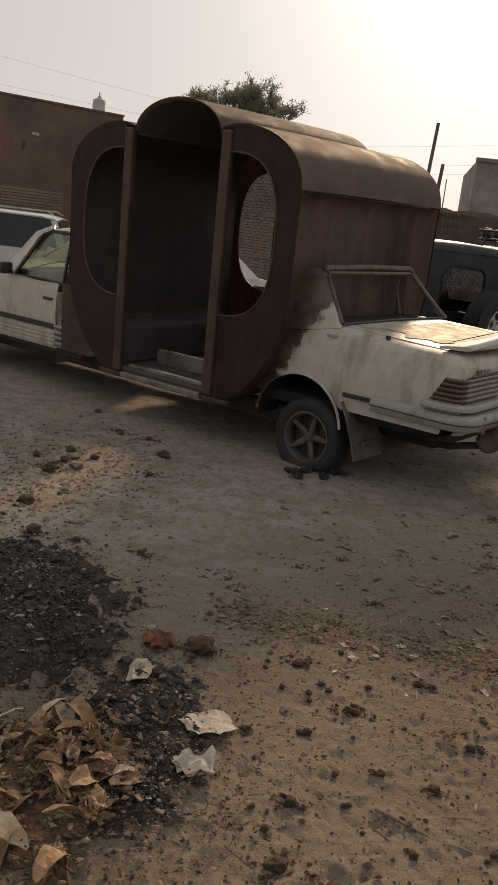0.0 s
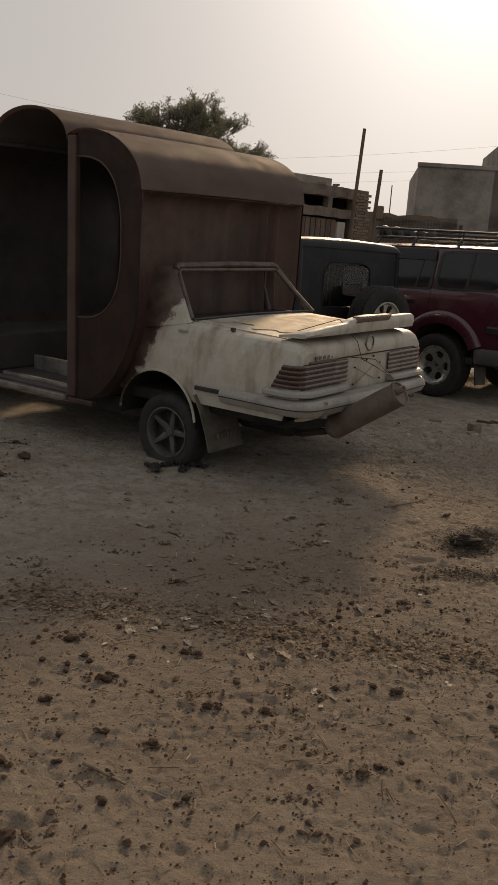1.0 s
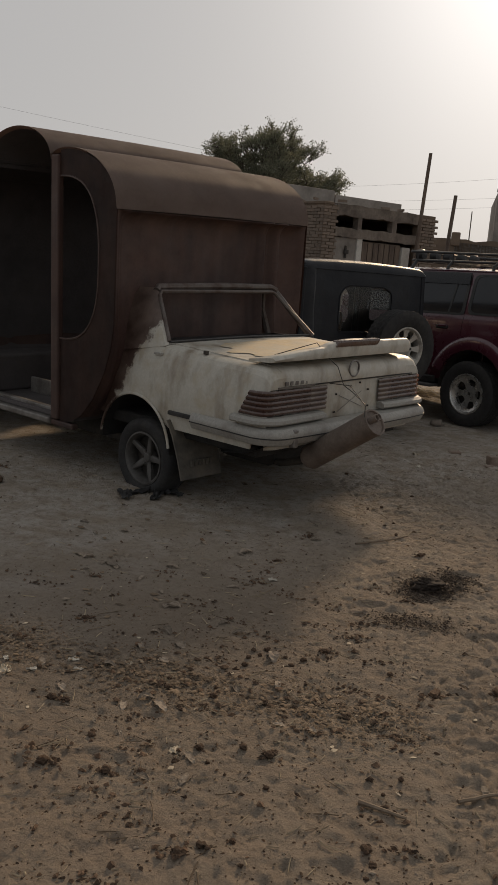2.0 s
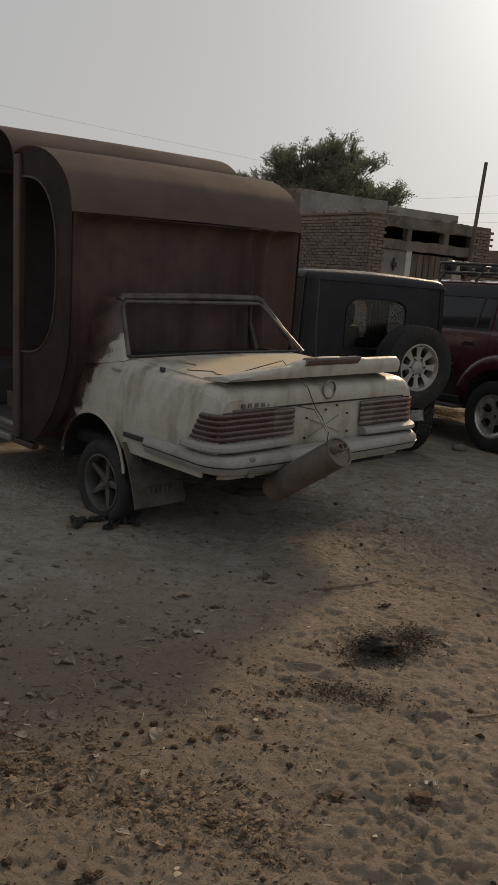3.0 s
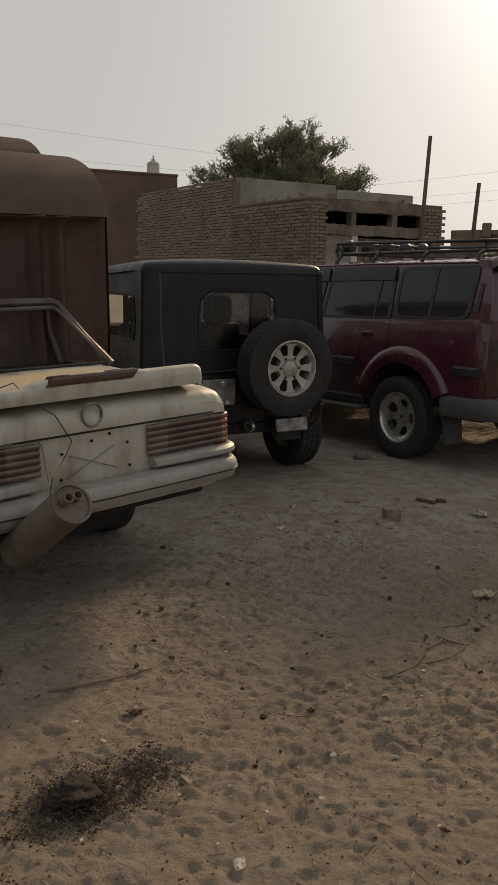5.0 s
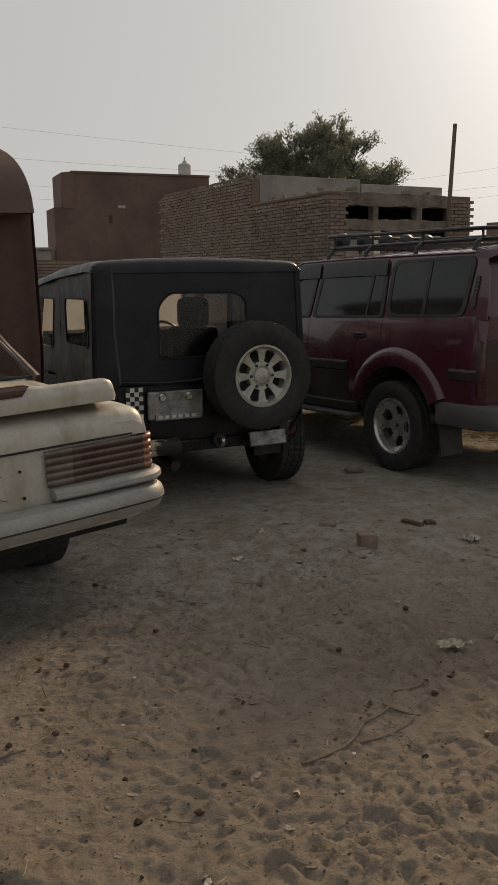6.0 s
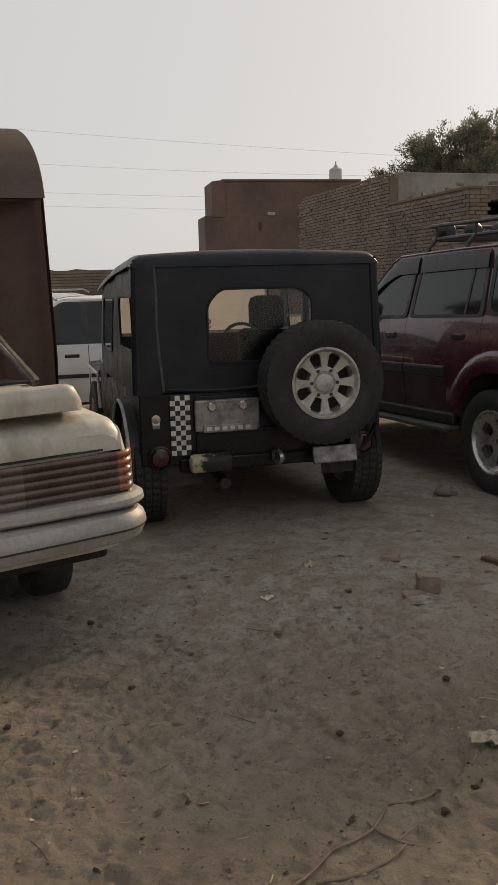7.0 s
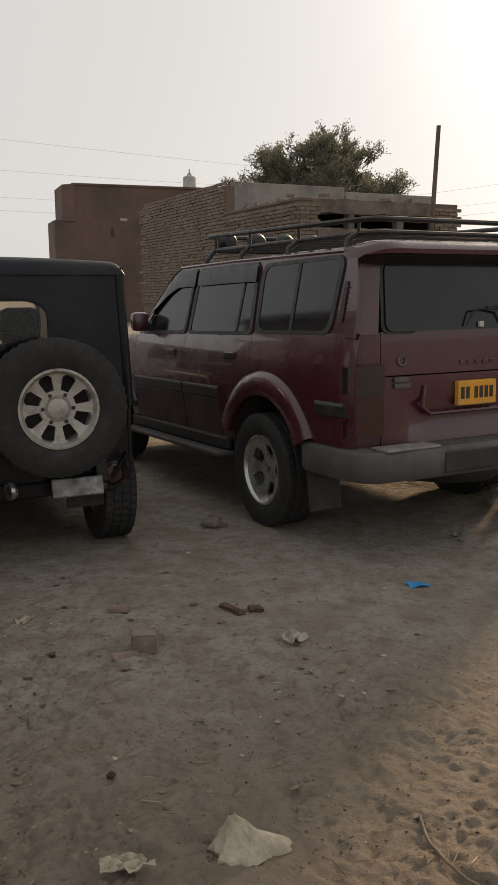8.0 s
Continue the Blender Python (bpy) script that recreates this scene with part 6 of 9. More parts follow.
        part("rear_pillar", thicken(loft([[(s * x, ty(z, 0.6) + dy, z) for x, dy in ((GX(z) - 0.16, -0.004), (GX(z) - 0.08, 0.0), (GX(z) - 0.03, 0.02), (GX(z) - 0.0, 0.07))] for z in (1.262, 1.4, 1.55, 1.68, 1.75)]), 0.012), MAROON, c, smooth=True)
        lm = part("tail_lamp", loft([[(s * x, y, z) for z in (0.69, 0.696, 1.089, 1.095)] for x, y in ((0.705, -1.115), (0.708, -1.154), (0.78, -1.150), (0.868, -1.122), (0.905, -1.085), (0.918, -1.055), (0.90, -1.04))]), LENS_DARKRED, c, smooth=True, angle=60)
        for zz_, mt_ in (((0.925, 0.935), BLACKTRIM), ((0.81, 0.816), BLACKTRIM), ((0.94, 1.085), LENS_SMOKE)):
            part("lamp_divider" if mt_ == BLACKTRIM else "lamp_lens", loft([[(s * x, y, z) for z in zz_]  for x, y in ((0.707, -1.157), (0.78, -1.153), (0.87, -1.126), (0.908, -1.087), (0.921, -1.056))]), mt_, lm)
    rg = rounded([(-0.68, 1.275), (0.68, 1.275), (0.65, 1.66), (-0.65, 1.66)], 0.06)
    big = [(x * 1.035, 1.47 + (z - 1.47) * 1.07) for x, z in rg]
    part("rear_window_frame", ring_plate(big, rg, lambda x, z: (x, ty(z, x) - 0.008, z), (0, 0.02, 0)), BLACKTRIM, c)
    part("rear_window", plate(rg, lambda x, z: (x, ty(z, 0) - 0.003, z), (0, 0.006, 0)), TINTED, c)
    # spoiler across the head of the tailgate, rounded off into the pillars
    def spoil(x, y, z):
        e = max(0.0, (abs(x) - 0.70) / 0.125)
        return (x, y + (0.11 * e * e if y < -1.0 else 0.0), z - 0.03 * e * e * (1 if z > 1.7 else 0.3))
    sx = np.linspace(-0.825, 0.825, 25)
    part("roof_spoiler", loft([[spoil(x, y, z) for y, z in ((-0.94, 1.776), (-1.12, 1.780), (-1.205, 1.758), (-1.232, 1.725), (-1.226, 1.70), (-1.14, 1.676), (-1.06, 1.652), (-0.94, 1.66))] for x in sx], closed=True, cap=True), MAROON, c, smooth=True, angle=40)
    part("spoiler_underside", loft([[spoil(x, y, z) for y, z in ((-1.222, 1.696), (-1.14, 1.671), (-1.062, 1.645))] for x in sx]), BLACKTRIM, c, smooth=True)
    wp = part("rear_wiper", join(tube([(0.22, -1.17, 1.29), (0.18, -1.165, 1.38), (0.05, -1.155, 1.40)], 0.009, 6), tube([(0.36, -1.15, 1.43), (-0.05, -1.15, 1.385), (-0.1, -1.155, 1.30)], 0.007, 6)), BLACKTRIM, c)
    part("washer_cap", box((0.0, -1.155, 1.285), (0.035, -1.13, 1.32), 0.008), WHITEBITS, c)
    pl = part("number_plate", box((-0.17, -1.165, 0.828), (0.13, -1.128, 0.974), 0.006), YELLOW, c, "yellow rear number plate with dark bars")
    for k, x in enumerate((-0.15, -0.11, -0.045, -0.005, 0.035, 0.075)):
        part("plate_bar", box((x, -1.1675, 0.868), (x + 0.026, -1.1645, 0.938)), PLATEBAR, pl)
    part("round_badge", lathe([(0.02, -0.004), (0.032, -0.006), (0.036, 0.0), (0.02, 0.002)], 16, pose(-0.56, -1.128, 1.11, 0, 0, 90)), GREYTRIM, c, smooth=True)
    for k in range(5):
        part("badge_bar", box((-0.14 + k * 0.06, -1.142, 1.07), (-0.10 + k * 0.06, -1.13, 1.095), 0.002), MAROON, c)
    for k in range(2):
        part("badge_bar", box((-0.62, -1.14, 0.955 + k * 0.035), (-0.50 - 0.02 * k, -1.122, 0.98 + k * 0.035), 0.002), GREYTRIM, c)
    part("plate_lip", tube([(-0.40, -1.137, 0.96), (-0.42, -1.137, 0.84), (-0.37, -1.139, 0.795), (0.37, -1.139, 0.795), (0.42, -1.137, 0.84), (0.40, -1.137, 0.96)], 0.014, 8), MAROON, c, smooth=True)
    # rear bumper wraps the corners, with a flat step top
    bp = [(-0.955, -0.68), (-0.96, -0.95), (-0.955, -1.1), (-0.92, -1.22), (-0.84, -1.29), (-0.6, -1.31), (0, -1.315), (0.6, -1.31), (0.84, -1.29), (0.92, -1.22), (0.955, -1.1), (0.96, -0.95), (0.955, -0.68)]
    rows = []
    for i, (x, y) in enumerate(bp):
        a, b = bp[max(0, i - 1)], bp[min(len(bp) - 1, i + 1)]
        t = Vector((b[0] - a[0], b[1] - a[1])).normalized()
        rows.append([(x + t.y * d, y - t.x * d, z) for d, z in ((-0.16, 0.46), (-0.02, 0.45), (0.0, 0.48), (0.004, 0.60), (-0.012, 0.625), (-0.16, 0.63))])
    bumper = part("rear_bumper", loft(rows, closed=True, cap=True), GREYTRIM, c, "weathered grey wrap-round bumper", smooth=True, angle=48)
    part("bumper_step", box((-0.40, -1.322, 0.47), (0.40, -1.17, 0.60), 0.012), BLACKTRIM, bumper)
    part("bumper_pad", box((-0.80, -1.31, 0.622), (-0.42, -1.15, 0.638), 0.008), PADGREY, bumper)
    part("tow_socket", box((0.05, -1.335, 0.53), (0.14, -1.31, 0.60), 0.008), DARKMETAL, bumper)
    part("spare_under", lathe([(0.001, -0.09), (0.32, -0.09), (0.36, -0.05), (0.36, 0.05), (0.32, 0.09), (0.001, 0.09)], 28, pose(0.1, -0.75, 0.42, 0, 90, 0)), RUBBER, c, smooth=True)
    part("rear_axle", tube([(-0.75, -0.16, 0.36), (0.75, -0.16, 0.36)], 0.055, 10), DARKMETAL, c, smooth=True)
    # roof rack: two rails round, slats, feet and a row of lamps at its front end
    rk = new("roof_rack")
    rk.empty_display_size = 0.2
    rk.parent = c
    rk["label"] = "black tubular roof rack"
    def rise(y):
        return 0.055 * (y + 1.02) / 2.16
    for z, inset, grow in ((1.83, 0.0, 0.9), (1.905, -0.03, 1.45)):
        o = rounded([(-0.66 + inset, -1.02), (0.66 - inset, -1.02), (0.66 - inset, 1.14), (-0.66 + inset, 1.14)], 0.14)
        part("rack_rail", tube([(x, y, z + grow * rise(y)) for x, y in o], 0.016, 7, True), BLACKTRIM, rk, smooth=True)
    for y in (-0.85, -0.2, 0.45, 1.0):
        for s in (-1, 1):
            part("rack_post", tube([(s * 0.66, y, 1.83 + 0.9 * rise(y)), (s * 0.66, y, 1.905 + 1.45 * rise(y))], 0.011, 6), BLACKTRIM, rk)
            part("rack_foot", tube([(s * 0.745, y, 1.75), (s * 0.735, y, 1.80), (s * 0.66, y, 1.83 + 0.9 * rise(y))], 0.019, 7), BLACKTRIM, rk)
    for k in range(10):
        y = -0.9 + k * 0.21
        part("rack_slat", box((-0.65, y, 1.821 + 0.9 * rise(y)), (0.65, y + 0.035, 1.839 + 0.9 * rise(y)), 0.004), BLACKTRIM, rk)
    for k in range(5):
        x = -0.52 + k * 0.26
        lamp = part("rack_lamp", lathe([(0.001, -0.05), (0.05, -0.045), (0.075, -0.01), (0.078, 0.035), (0.07, 0.04), (0.001, 0.045)], 20, pose(x, 1.06, 1.945, 0, 0, 90)), BLACKTRIM, rk, smooth=True)
        part("lamp_glass", lathe([(0.001, 0.047), (0.062, 0.046), (0.068, 0.041)], 20, pose(x, 1.06, 1.945, 0, 0, 90)), CHROME, lamp)
    # wheels; the front ones stand a little lower in the sand
    for s in (-1, 1):
        for y, z in ((-0.145, 0.372), (2.70, 0.45)):
            spoke_wheel("wheel", c, pose(s * 0.83, y, z), 0.372, 0.25, 0.225, 6, 0.125, s, 0.012, CHROMEDULL, 0.055, slots=True, dish=0.06, cap_mat=DARKMETAL, holes=5, hole_band=(0.36, 0.80), hole_fill=0.52)
    return c


LENS_SMOKE = surface("smoked_clear_lens", (0.018, 0.013, 0.015), 0.15, dust=(0.03, 0.02, 0.022), dust_scale=8, coat=0.6, bump=0.02)
LENS_DARKRED = surface("smoked_red_lens", (0.03, 0.005, 0.006), 0.15, dust=(0.032, 0.009, 0.01), dust_scale=8, coat=0.6, bump=0.02)
build_suv()

# ---- brick house with an unfinished front ----
MORTAR = surface("mud_mortar", (0.17, 0.125, 0.09), 0.95, dark=(0.11, 0.08, 0.06), dark_scale=1.2, bump=0.5, bump_scale=25)
# shade inside rooms and openings, put into one near-black colour
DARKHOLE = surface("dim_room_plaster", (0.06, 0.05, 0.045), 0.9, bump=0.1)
OLDWOOD = surface("old_grey_wood", (0.14, 0.105, 0.08), 0.85, dark=(0.07, 0.05, 0.04), dark_scale=6, stretch=(1, 1, 0.15), bump=0.3)
LIMEWASH = surface("pale_limewash", (0.5, 0.48, 0.44), 0.9, dark=(0.3, 0.27, 0.24), dark_scale=2, bump=0.2)
BARK = surface("acacia_bark", (0.075, 0.058, 0.045), 0.9, dark=(0.04, 0.03, 0.025), dark_scale=8, bump=0.6, bump_scale=20)


def leaf_mat():
    m, nt, b = node_mat("dusty_acacia_leaf")
    g = nt.nodes.new("ShaderNodeNewGeometry")
    # leaf greens are lightened: the distance haze is put into the colour
    col = mixer(nt, (0.135, 0.142, 0.092), (0.23, 0.23, 0.165), g.outputs["Random Per Island"])
    nt.links.new(col, b.inputs["Base Color"])
    b.inputs["Roughness"].default_value = 0.7
    tr = nt.nodes.new("ShaderNodeBsdfTranslucent")
    nt.links.new(col, tr.inputs["Color"])
    mx = nt.nodes.new("ShaderNodeMixShader")
    mx.inputs[0].default_value = 0.45
    nt.links.new(b.outputs[0], mx.inputs[1])
    nt.links.new(tr.outputs[0], mx.inputs[2])
    nt.links.new(mx.outputs[0], nt.nodes["Material Output"].inputs["Surface"])
    return m


LEAF = leaf_mat()


def brick_mesh(name, L, D, H, rng):
    """One worn brick lying along x, its face at y = 0."""
    bm = box((0, -D * 0.5, 0), (L, D * 0.5, H), 0.006)
    for v in bm.verts:
        v.co += Vector([rng.uniform(-0.004, 0.004) for _ in range(3)])
    me = bpy.data.meshes.new(name)
    bm.to_mesh(me)
    bm.free()
    me.materials.append(BRICK)
    return me


def rough_beam(x0, x1, y0, y1, z0, z1, seed):
    """A crumbling beam along x with an uneven section."""
    rows = []
    for k in range(25):
        x = x0 + (x1 - x0) * k / 24
        q = [0.035 * noise.noise((x * 2.3, j * 5.0, seed)) + 0.02 * noise.noise((x * 7, j * 5.0, seed + 9)) for j in range(6)]
        rows.append([(x, y0 + q[0], z0 + q[1]), (x, y1, z0 + q[2]), (x, y1, z1 + q[3]), (x, y0 + q[4], z1 + q[5])])
    return loft(rows, closed=True, cap=True)


BEAM = surface("crumbling_mud_cement", (0.175, 0.145, 0.12), 0.95, dark=(0.09, 0.072, 0.06), dark_scale=3, fine=0.2, fine_scale=14, bump=0.6, bump_scale=12)


def build_house():
    h = thing("brick_house", HOUSE, "unfinished mud-brick house with cement parapet and open front", "house")
    rng = random.Random(4)
    # mortar core walls
    part("wall", join(box((0.012, 0.0, 0), (0.23, 3.44, 3.28)), box((0.012, 3.44, 0), (0.23, 9.3, 3.92))), MORTAR, h, "long brick side wall")
    part("wall", box((0.0, 0.012, 0.0), (0.42, 0.23, 3.28)), MORTAR, h)
    part("wall", box((3.25, 0.012, 0.0), (3.85, 0.23, 3.33)), MORTAR, h)
    part("wall", box((3.62, 0.23, 0.0), (3.85, 6.0, 3.33)), MORTAR, h)
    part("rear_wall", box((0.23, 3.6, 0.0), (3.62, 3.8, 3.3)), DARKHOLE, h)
    part("floor_slab", box((0.0, 0.0, 0.0), (3.85, 3.8, 0.06)), CEMENT, h)
    # roof slab, parapet band and its break
    part("roof", box((0.02, 0.05, 3.2), (3.83, 3.7, 3.3), 0.01), CEMENT, h)
    part("parapet", box((0.2, 3.44, 3.3), (3.2, 3.62, 4.03), 0.012), CEMENT, h, "grey cement parapet band")
    part("parapet", box((3.25, 3.46, 3.3), (5.95, 3.62, 3.93), 0.012), CEMENT, h)
    part("roof", box((0.2, 3.62, 3.2), (5.95, 9.0, 3.3)), CEMENT, h)
    part("wall", box((3.85, 3.5, 0), (5.95, 3.7, 3.3)), CEMENT, h)
    # front: two beams with slots between, posts, panel, boarded door
    part("lintel_beam", rough_beam(0.42, 3.25, 0.0, 0.2, 3.06, 3.33, 1), BEAM, h)
    part("lower_beam", rough_beam(0.40, 3.27, -0.02, 0.2, 2.55, 2.78, 2), BEAM, h)
    for x0, x1 in ((1.12, 1.26), (2.30, 2.46)):
        part("short_post", box((x0, 0.0, 2.76), (x1, 0.2, 3.09), 0.01), BEAM, h)
    part("front_panel", box((0.42, 0.04, 0.0), (1.15, 0.16, 2.55), 0.01), CEMENT, h)
    part("front_post", box((1.15, -0.01, 0.0), (1.32, 0.2, 2.55), 0.01), LIMEWASH, h)
    part("front_post", box((2.72, -0.01, 0.0), (3.0, 0.18, 2.45), 0.01), LIMEWASH, h, "pale limewashed post")
    dr = part("plank_door", box((1.36, 0.06, 0.0), (2.70, 0.10, 2.5), 0.0), OLDWOOD, h, "old grey plank door")
    for k in range(7):
        part("plank", box((1.37 + k * 0.19, 0.035, 0.02), (1.37 + k * 0.19 + 0.165, 0.06, 2.48), 0.004), OLDWOOD, dr)
    part("wall_lamp", join(box((0.78, 0.0, 2.05), (0.84, 0.04, 2.35), 0.01), box((0.74, -0.03, 2.15), (0.88, 0.02, 2.25), 0.01)), DARKMETAL, h)
    part("coping", box((-0.02, -0.02, 3.28), (0.3, 3.46, 3.34), 0.012), MORTAR, h)
    # bricks: the near ones are parts, the rest one joined mesh
    variants = [brick_mesh("brick", 0.225, 0.05, 0.062, rng) for _ in range(6)]
    half = [brick_mesh("brick", 0.105, 0.05, 0.062, rng) for _ in range(3)]
    count = 0
    rest = []
    course = 0.077

    def lay(m, me):
        nonlocal count
        if count < 300 and m.translation.z > 1.9 and m.translation.y < 3.4:
            ob = new("brick", me)
            ob.parent = h
            ob.matrix_local = m
            count += 1
        else:
            rest.append((m, me))
    side = Matrix.Rotation(radians(90), 4, "Z")
    for row in range(52):
        z = 0.02 + row * course
        if z > 3.95:
            break
        y0 = 0.0 if z < 3.24 else 3.46
        y = y0 + (0.0 if row % 2 else -0.11)
        while y < 9.1 + 0.25 * math.sin(row * 1.7):
            end = y + 0.225
            if not (z < 1.2 and y > 4):
                me = variants[rng.randrange(6)]
                yy = max(y, y0)
                me = half[rng.randrange(3)] if y < y0 else me
                m = Matrix.Translation((0.012 + rng.uniform(-0.01, 0.006), yy, z + rng.uniform(-0.004, 0.004))) @ side @ Matrix.Rotation(rng.uniform(-0.02, 0.02), 4, "Y")
                if rng.random() > 0.012:
                    lay(m, me)
            y = end + 0.013
        # corner pier on the front, and the pier at the far end
        if z < 3.24:
            for xa, n in ((0.0, 2), (3.25, 3)):
                for k in range(n):
                    x = xa + k * 0.238 - (0.0 if row % 2 else 0.1)
                    me = variants[rng.randrange(6)] if x >= xa else half[rng.randrange(3)]
                    x = max(x, xa)
                    if x + 0.2 > xa + 0.238 * n - 0.02:
                        me = half[rng.randrange(3)]
                    lay(Matrix.Translation((x, 0.012 + rng.uniform(-0.008, 0.006), z + rng.uniform(-0.004, 0.004))), me)
    # loose bricks left along the wall heads
    for k in range(9):
        x, y = (rng.uniform(0.0, 0.12), rng.uniform(0.1, 3.2)) if k < 5 else (rng.uniform(0.2, 3.6), rng.uniform(0.02, 0.12))
        rest.append((Matrix.Translation((x, y, 3.325 + 0.05 * rng.random())) @ Matrix.Rotation(rng.uniform(0, 6.28), 4, "Z") @ Matrix.Rotation(rng.uniform(-0.12, 0.12), 4, "X"), variants[rng.randrange(6)]))
    vs, fs = [], []
    for m, me in rest:
        o = len(vs)
        vs += [tuple(m @ v.co) for v in me.vertices]
        fs += [tuple(o + i for i in p.vertices) for p in me.polygons]
    me = bpy.data.meshes.new("bricks")
    me.from_pydata(vs, [], fs)
    me.materials.append(BRICKS)
    ob = new("bricks", me)
    ob.parent = h
    ob["kind"] = "stuff"


def island_brick_mat():
    m, nt, b = node_mat("mud_brick_courses")
    g = nt.nodes.new("ShaderNodeNewGeometry")
    col = mixer(nt, (0.155, 0.12, 0.095), (0.25, 0.195, 0.155), g.outputs["Random Per Island"])
    f, _ = noise_fac(nt, 0.9, 6, 0.42, 0.7)
    col = mixer(nt, col, (0.15, 0.105, 0.078), f)
    f, _ = noise_fac(nt, 16, 5, 0.45, 0.75)
    col = mixer(nt, col, (0.2, 0.16, 0.128), f)
    nt.links.new(col, b.inputs["Base Color"])
    b.inputs["Roughness"].default_value = 0.93
    _, raw = noise_fac(nt, 22, 5)
    bp = nt.nodes.new("ShaderNodeBump")
    bp.inputs["Strength"].default_value = 0.5
    bp.inputs["Distance"].default_value = 0.01
    nt.links.new(raw, bp.inputs["Height"])
    nt.links.new(bp.outputs[0], b.inputs["Normal"])
    return m


BRICKS = island_brick_mat()
build_house()


# ---- buildings farther off ----
def wavy_block(x0, x1, d, h, seed, step=0.6):
    """A plastered wall block along x with a slightly uneven top edge."""
    rng = random.Random(seed)
    xs = list(np.arange(x0, x1, step)) + [x1]
    top = [(x, h + rng.uniform(-0.05, 0.05)) for x in xs]
    return prism([(x0, 0)] + top + [(x1, 0)], 1, 0, d)


def build_far():
    b = thing("plastered_building", pose(-16.1, 45.75, 0, 0, 0, 35), "tall brown mud-plastered building with a stepped end", "building")
    part("wall", wavy_block(0.35, 8.5, 2.6, 7.05, 1), PLASTER, b)
    part("wall", wavy_block(-0.1, 0.35, 2.4, 5.2, 2), PLASTER, b)
    part("coping", box((0.85, -0.06, 7.0), (8.55, 0.3, 7.12), 0.03), PLASTER, b)
    part("corner_chamfer", prism([(0.35, 5.2), (0.35, 6.72), (0.6, 7.05), (1.0, 7.05), (1.0, 5.2)], 1, -0.05, 0.2), PLASTER, b)
    part("patched_plaster", box((3.3, -0.05, 5.25), (3.7, 0.02, 5.42), 0.05), LIMEWASH, b, "pale patch of repaired plaster")
    # this one is a dark mark in the shaded-opening colour
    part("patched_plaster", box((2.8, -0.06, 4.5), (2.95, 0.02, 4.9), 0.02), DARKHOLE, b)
    t = part("roof_tank", lathe([(0.001, 0.95), (0.1, 0.95), (0.12, 0.85), (0.33, 0.75), (0.36, 0.7), (0.36, 0.0)], 14, pose(7.5, 1.2, 7.05, 0, -90, 0)), LIMEWASH, b, "pale round water tank", smooth=True)
    part("tank_pipe", tube([(7.5, 1.2, 7.95), (7.5, 1.2, 8.2)], 0.04, 6), LIMEWASH, t)

    c = thing("cement_building", pose(8.4, 39.2, 0, 0, 0, -8), "bare grey cement building with a stepped roofline", "building")
    part("wall", wavy_block(0, 14, 8, 5.75, 3), CEMENT, c)
    part("stair_head", wavy_block(3.3, 8, 5, 6.75, 4), CEMENT, c)
    part("roof_edge", box((-0.05, -0.08, 5.68), (14, 0.25, 5.86), 0.03), CEMENT, c)
    for k, x in enumerate((1.2, 4.6, 8.6)):
        # flat boxes; the depth of the openings is only their dark colour
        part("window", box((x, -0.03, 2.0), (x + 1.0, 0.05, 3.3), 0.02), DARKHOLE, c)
    w = thing("boundary_wall", pose(5.2, 37.0, 0, 0, 0, -4), "low brown brick boundary wall with broken top", "wall")
    part("wall", wavy_block(0, 4.6, 0.3, 3.45, 5, 0.35), MORTAR, w)
    part("wall", wavy_block(1.3, 4.7, 0.34, 3.3, 6, 0.5), CEMENT, w)
    part("broken_pier", box((1.15, -0.1, 3.2), (1.5, 0.3, 3.75), 0.05), MORTAR, w)
    w = thing("boundary_wall", pose(-22.0, 22.6, 0, 0, 0, 33), "long low mud-brick boundary wall", "wall")
    part("wall", wavy_block(0, 17, 0.3, 2.22, 7, 0.5), MORTAR, w)
    for k in range(9):
        part("brick_course", box((0, -0.02, 1.3 + k * 0.1), (17, 0.01, 1.37 + k * 0.1), 0.004), BRICK, w)
    s = thing("roof_shed", pose(-17.3, 43.6, 0, 0, 0, 26), "small low grey outbuilding", "shed")
    part("wall", wavy_block(0, 1.6, 2, 3.05, 8), CEMENT, s)
    part("roof", box((-0.1, -0.1, 3.05), (1.7, 2.1, 3.17), 0.02), CEMENT, s)
    s = thing("mud_house", pose(-24, 37.0, 0, 0, 0, 25), "low brown mud-plastered house with flat roof", "house")
    part("wall", wavy_block(0, 8.5, 5, 2.35, 9), PLASTER, s)
    part("roof", box((-0.1, -0.15, 2.35), (8.6, 5.1, 2.5), 0.03), PLASTER, s)


build_far()


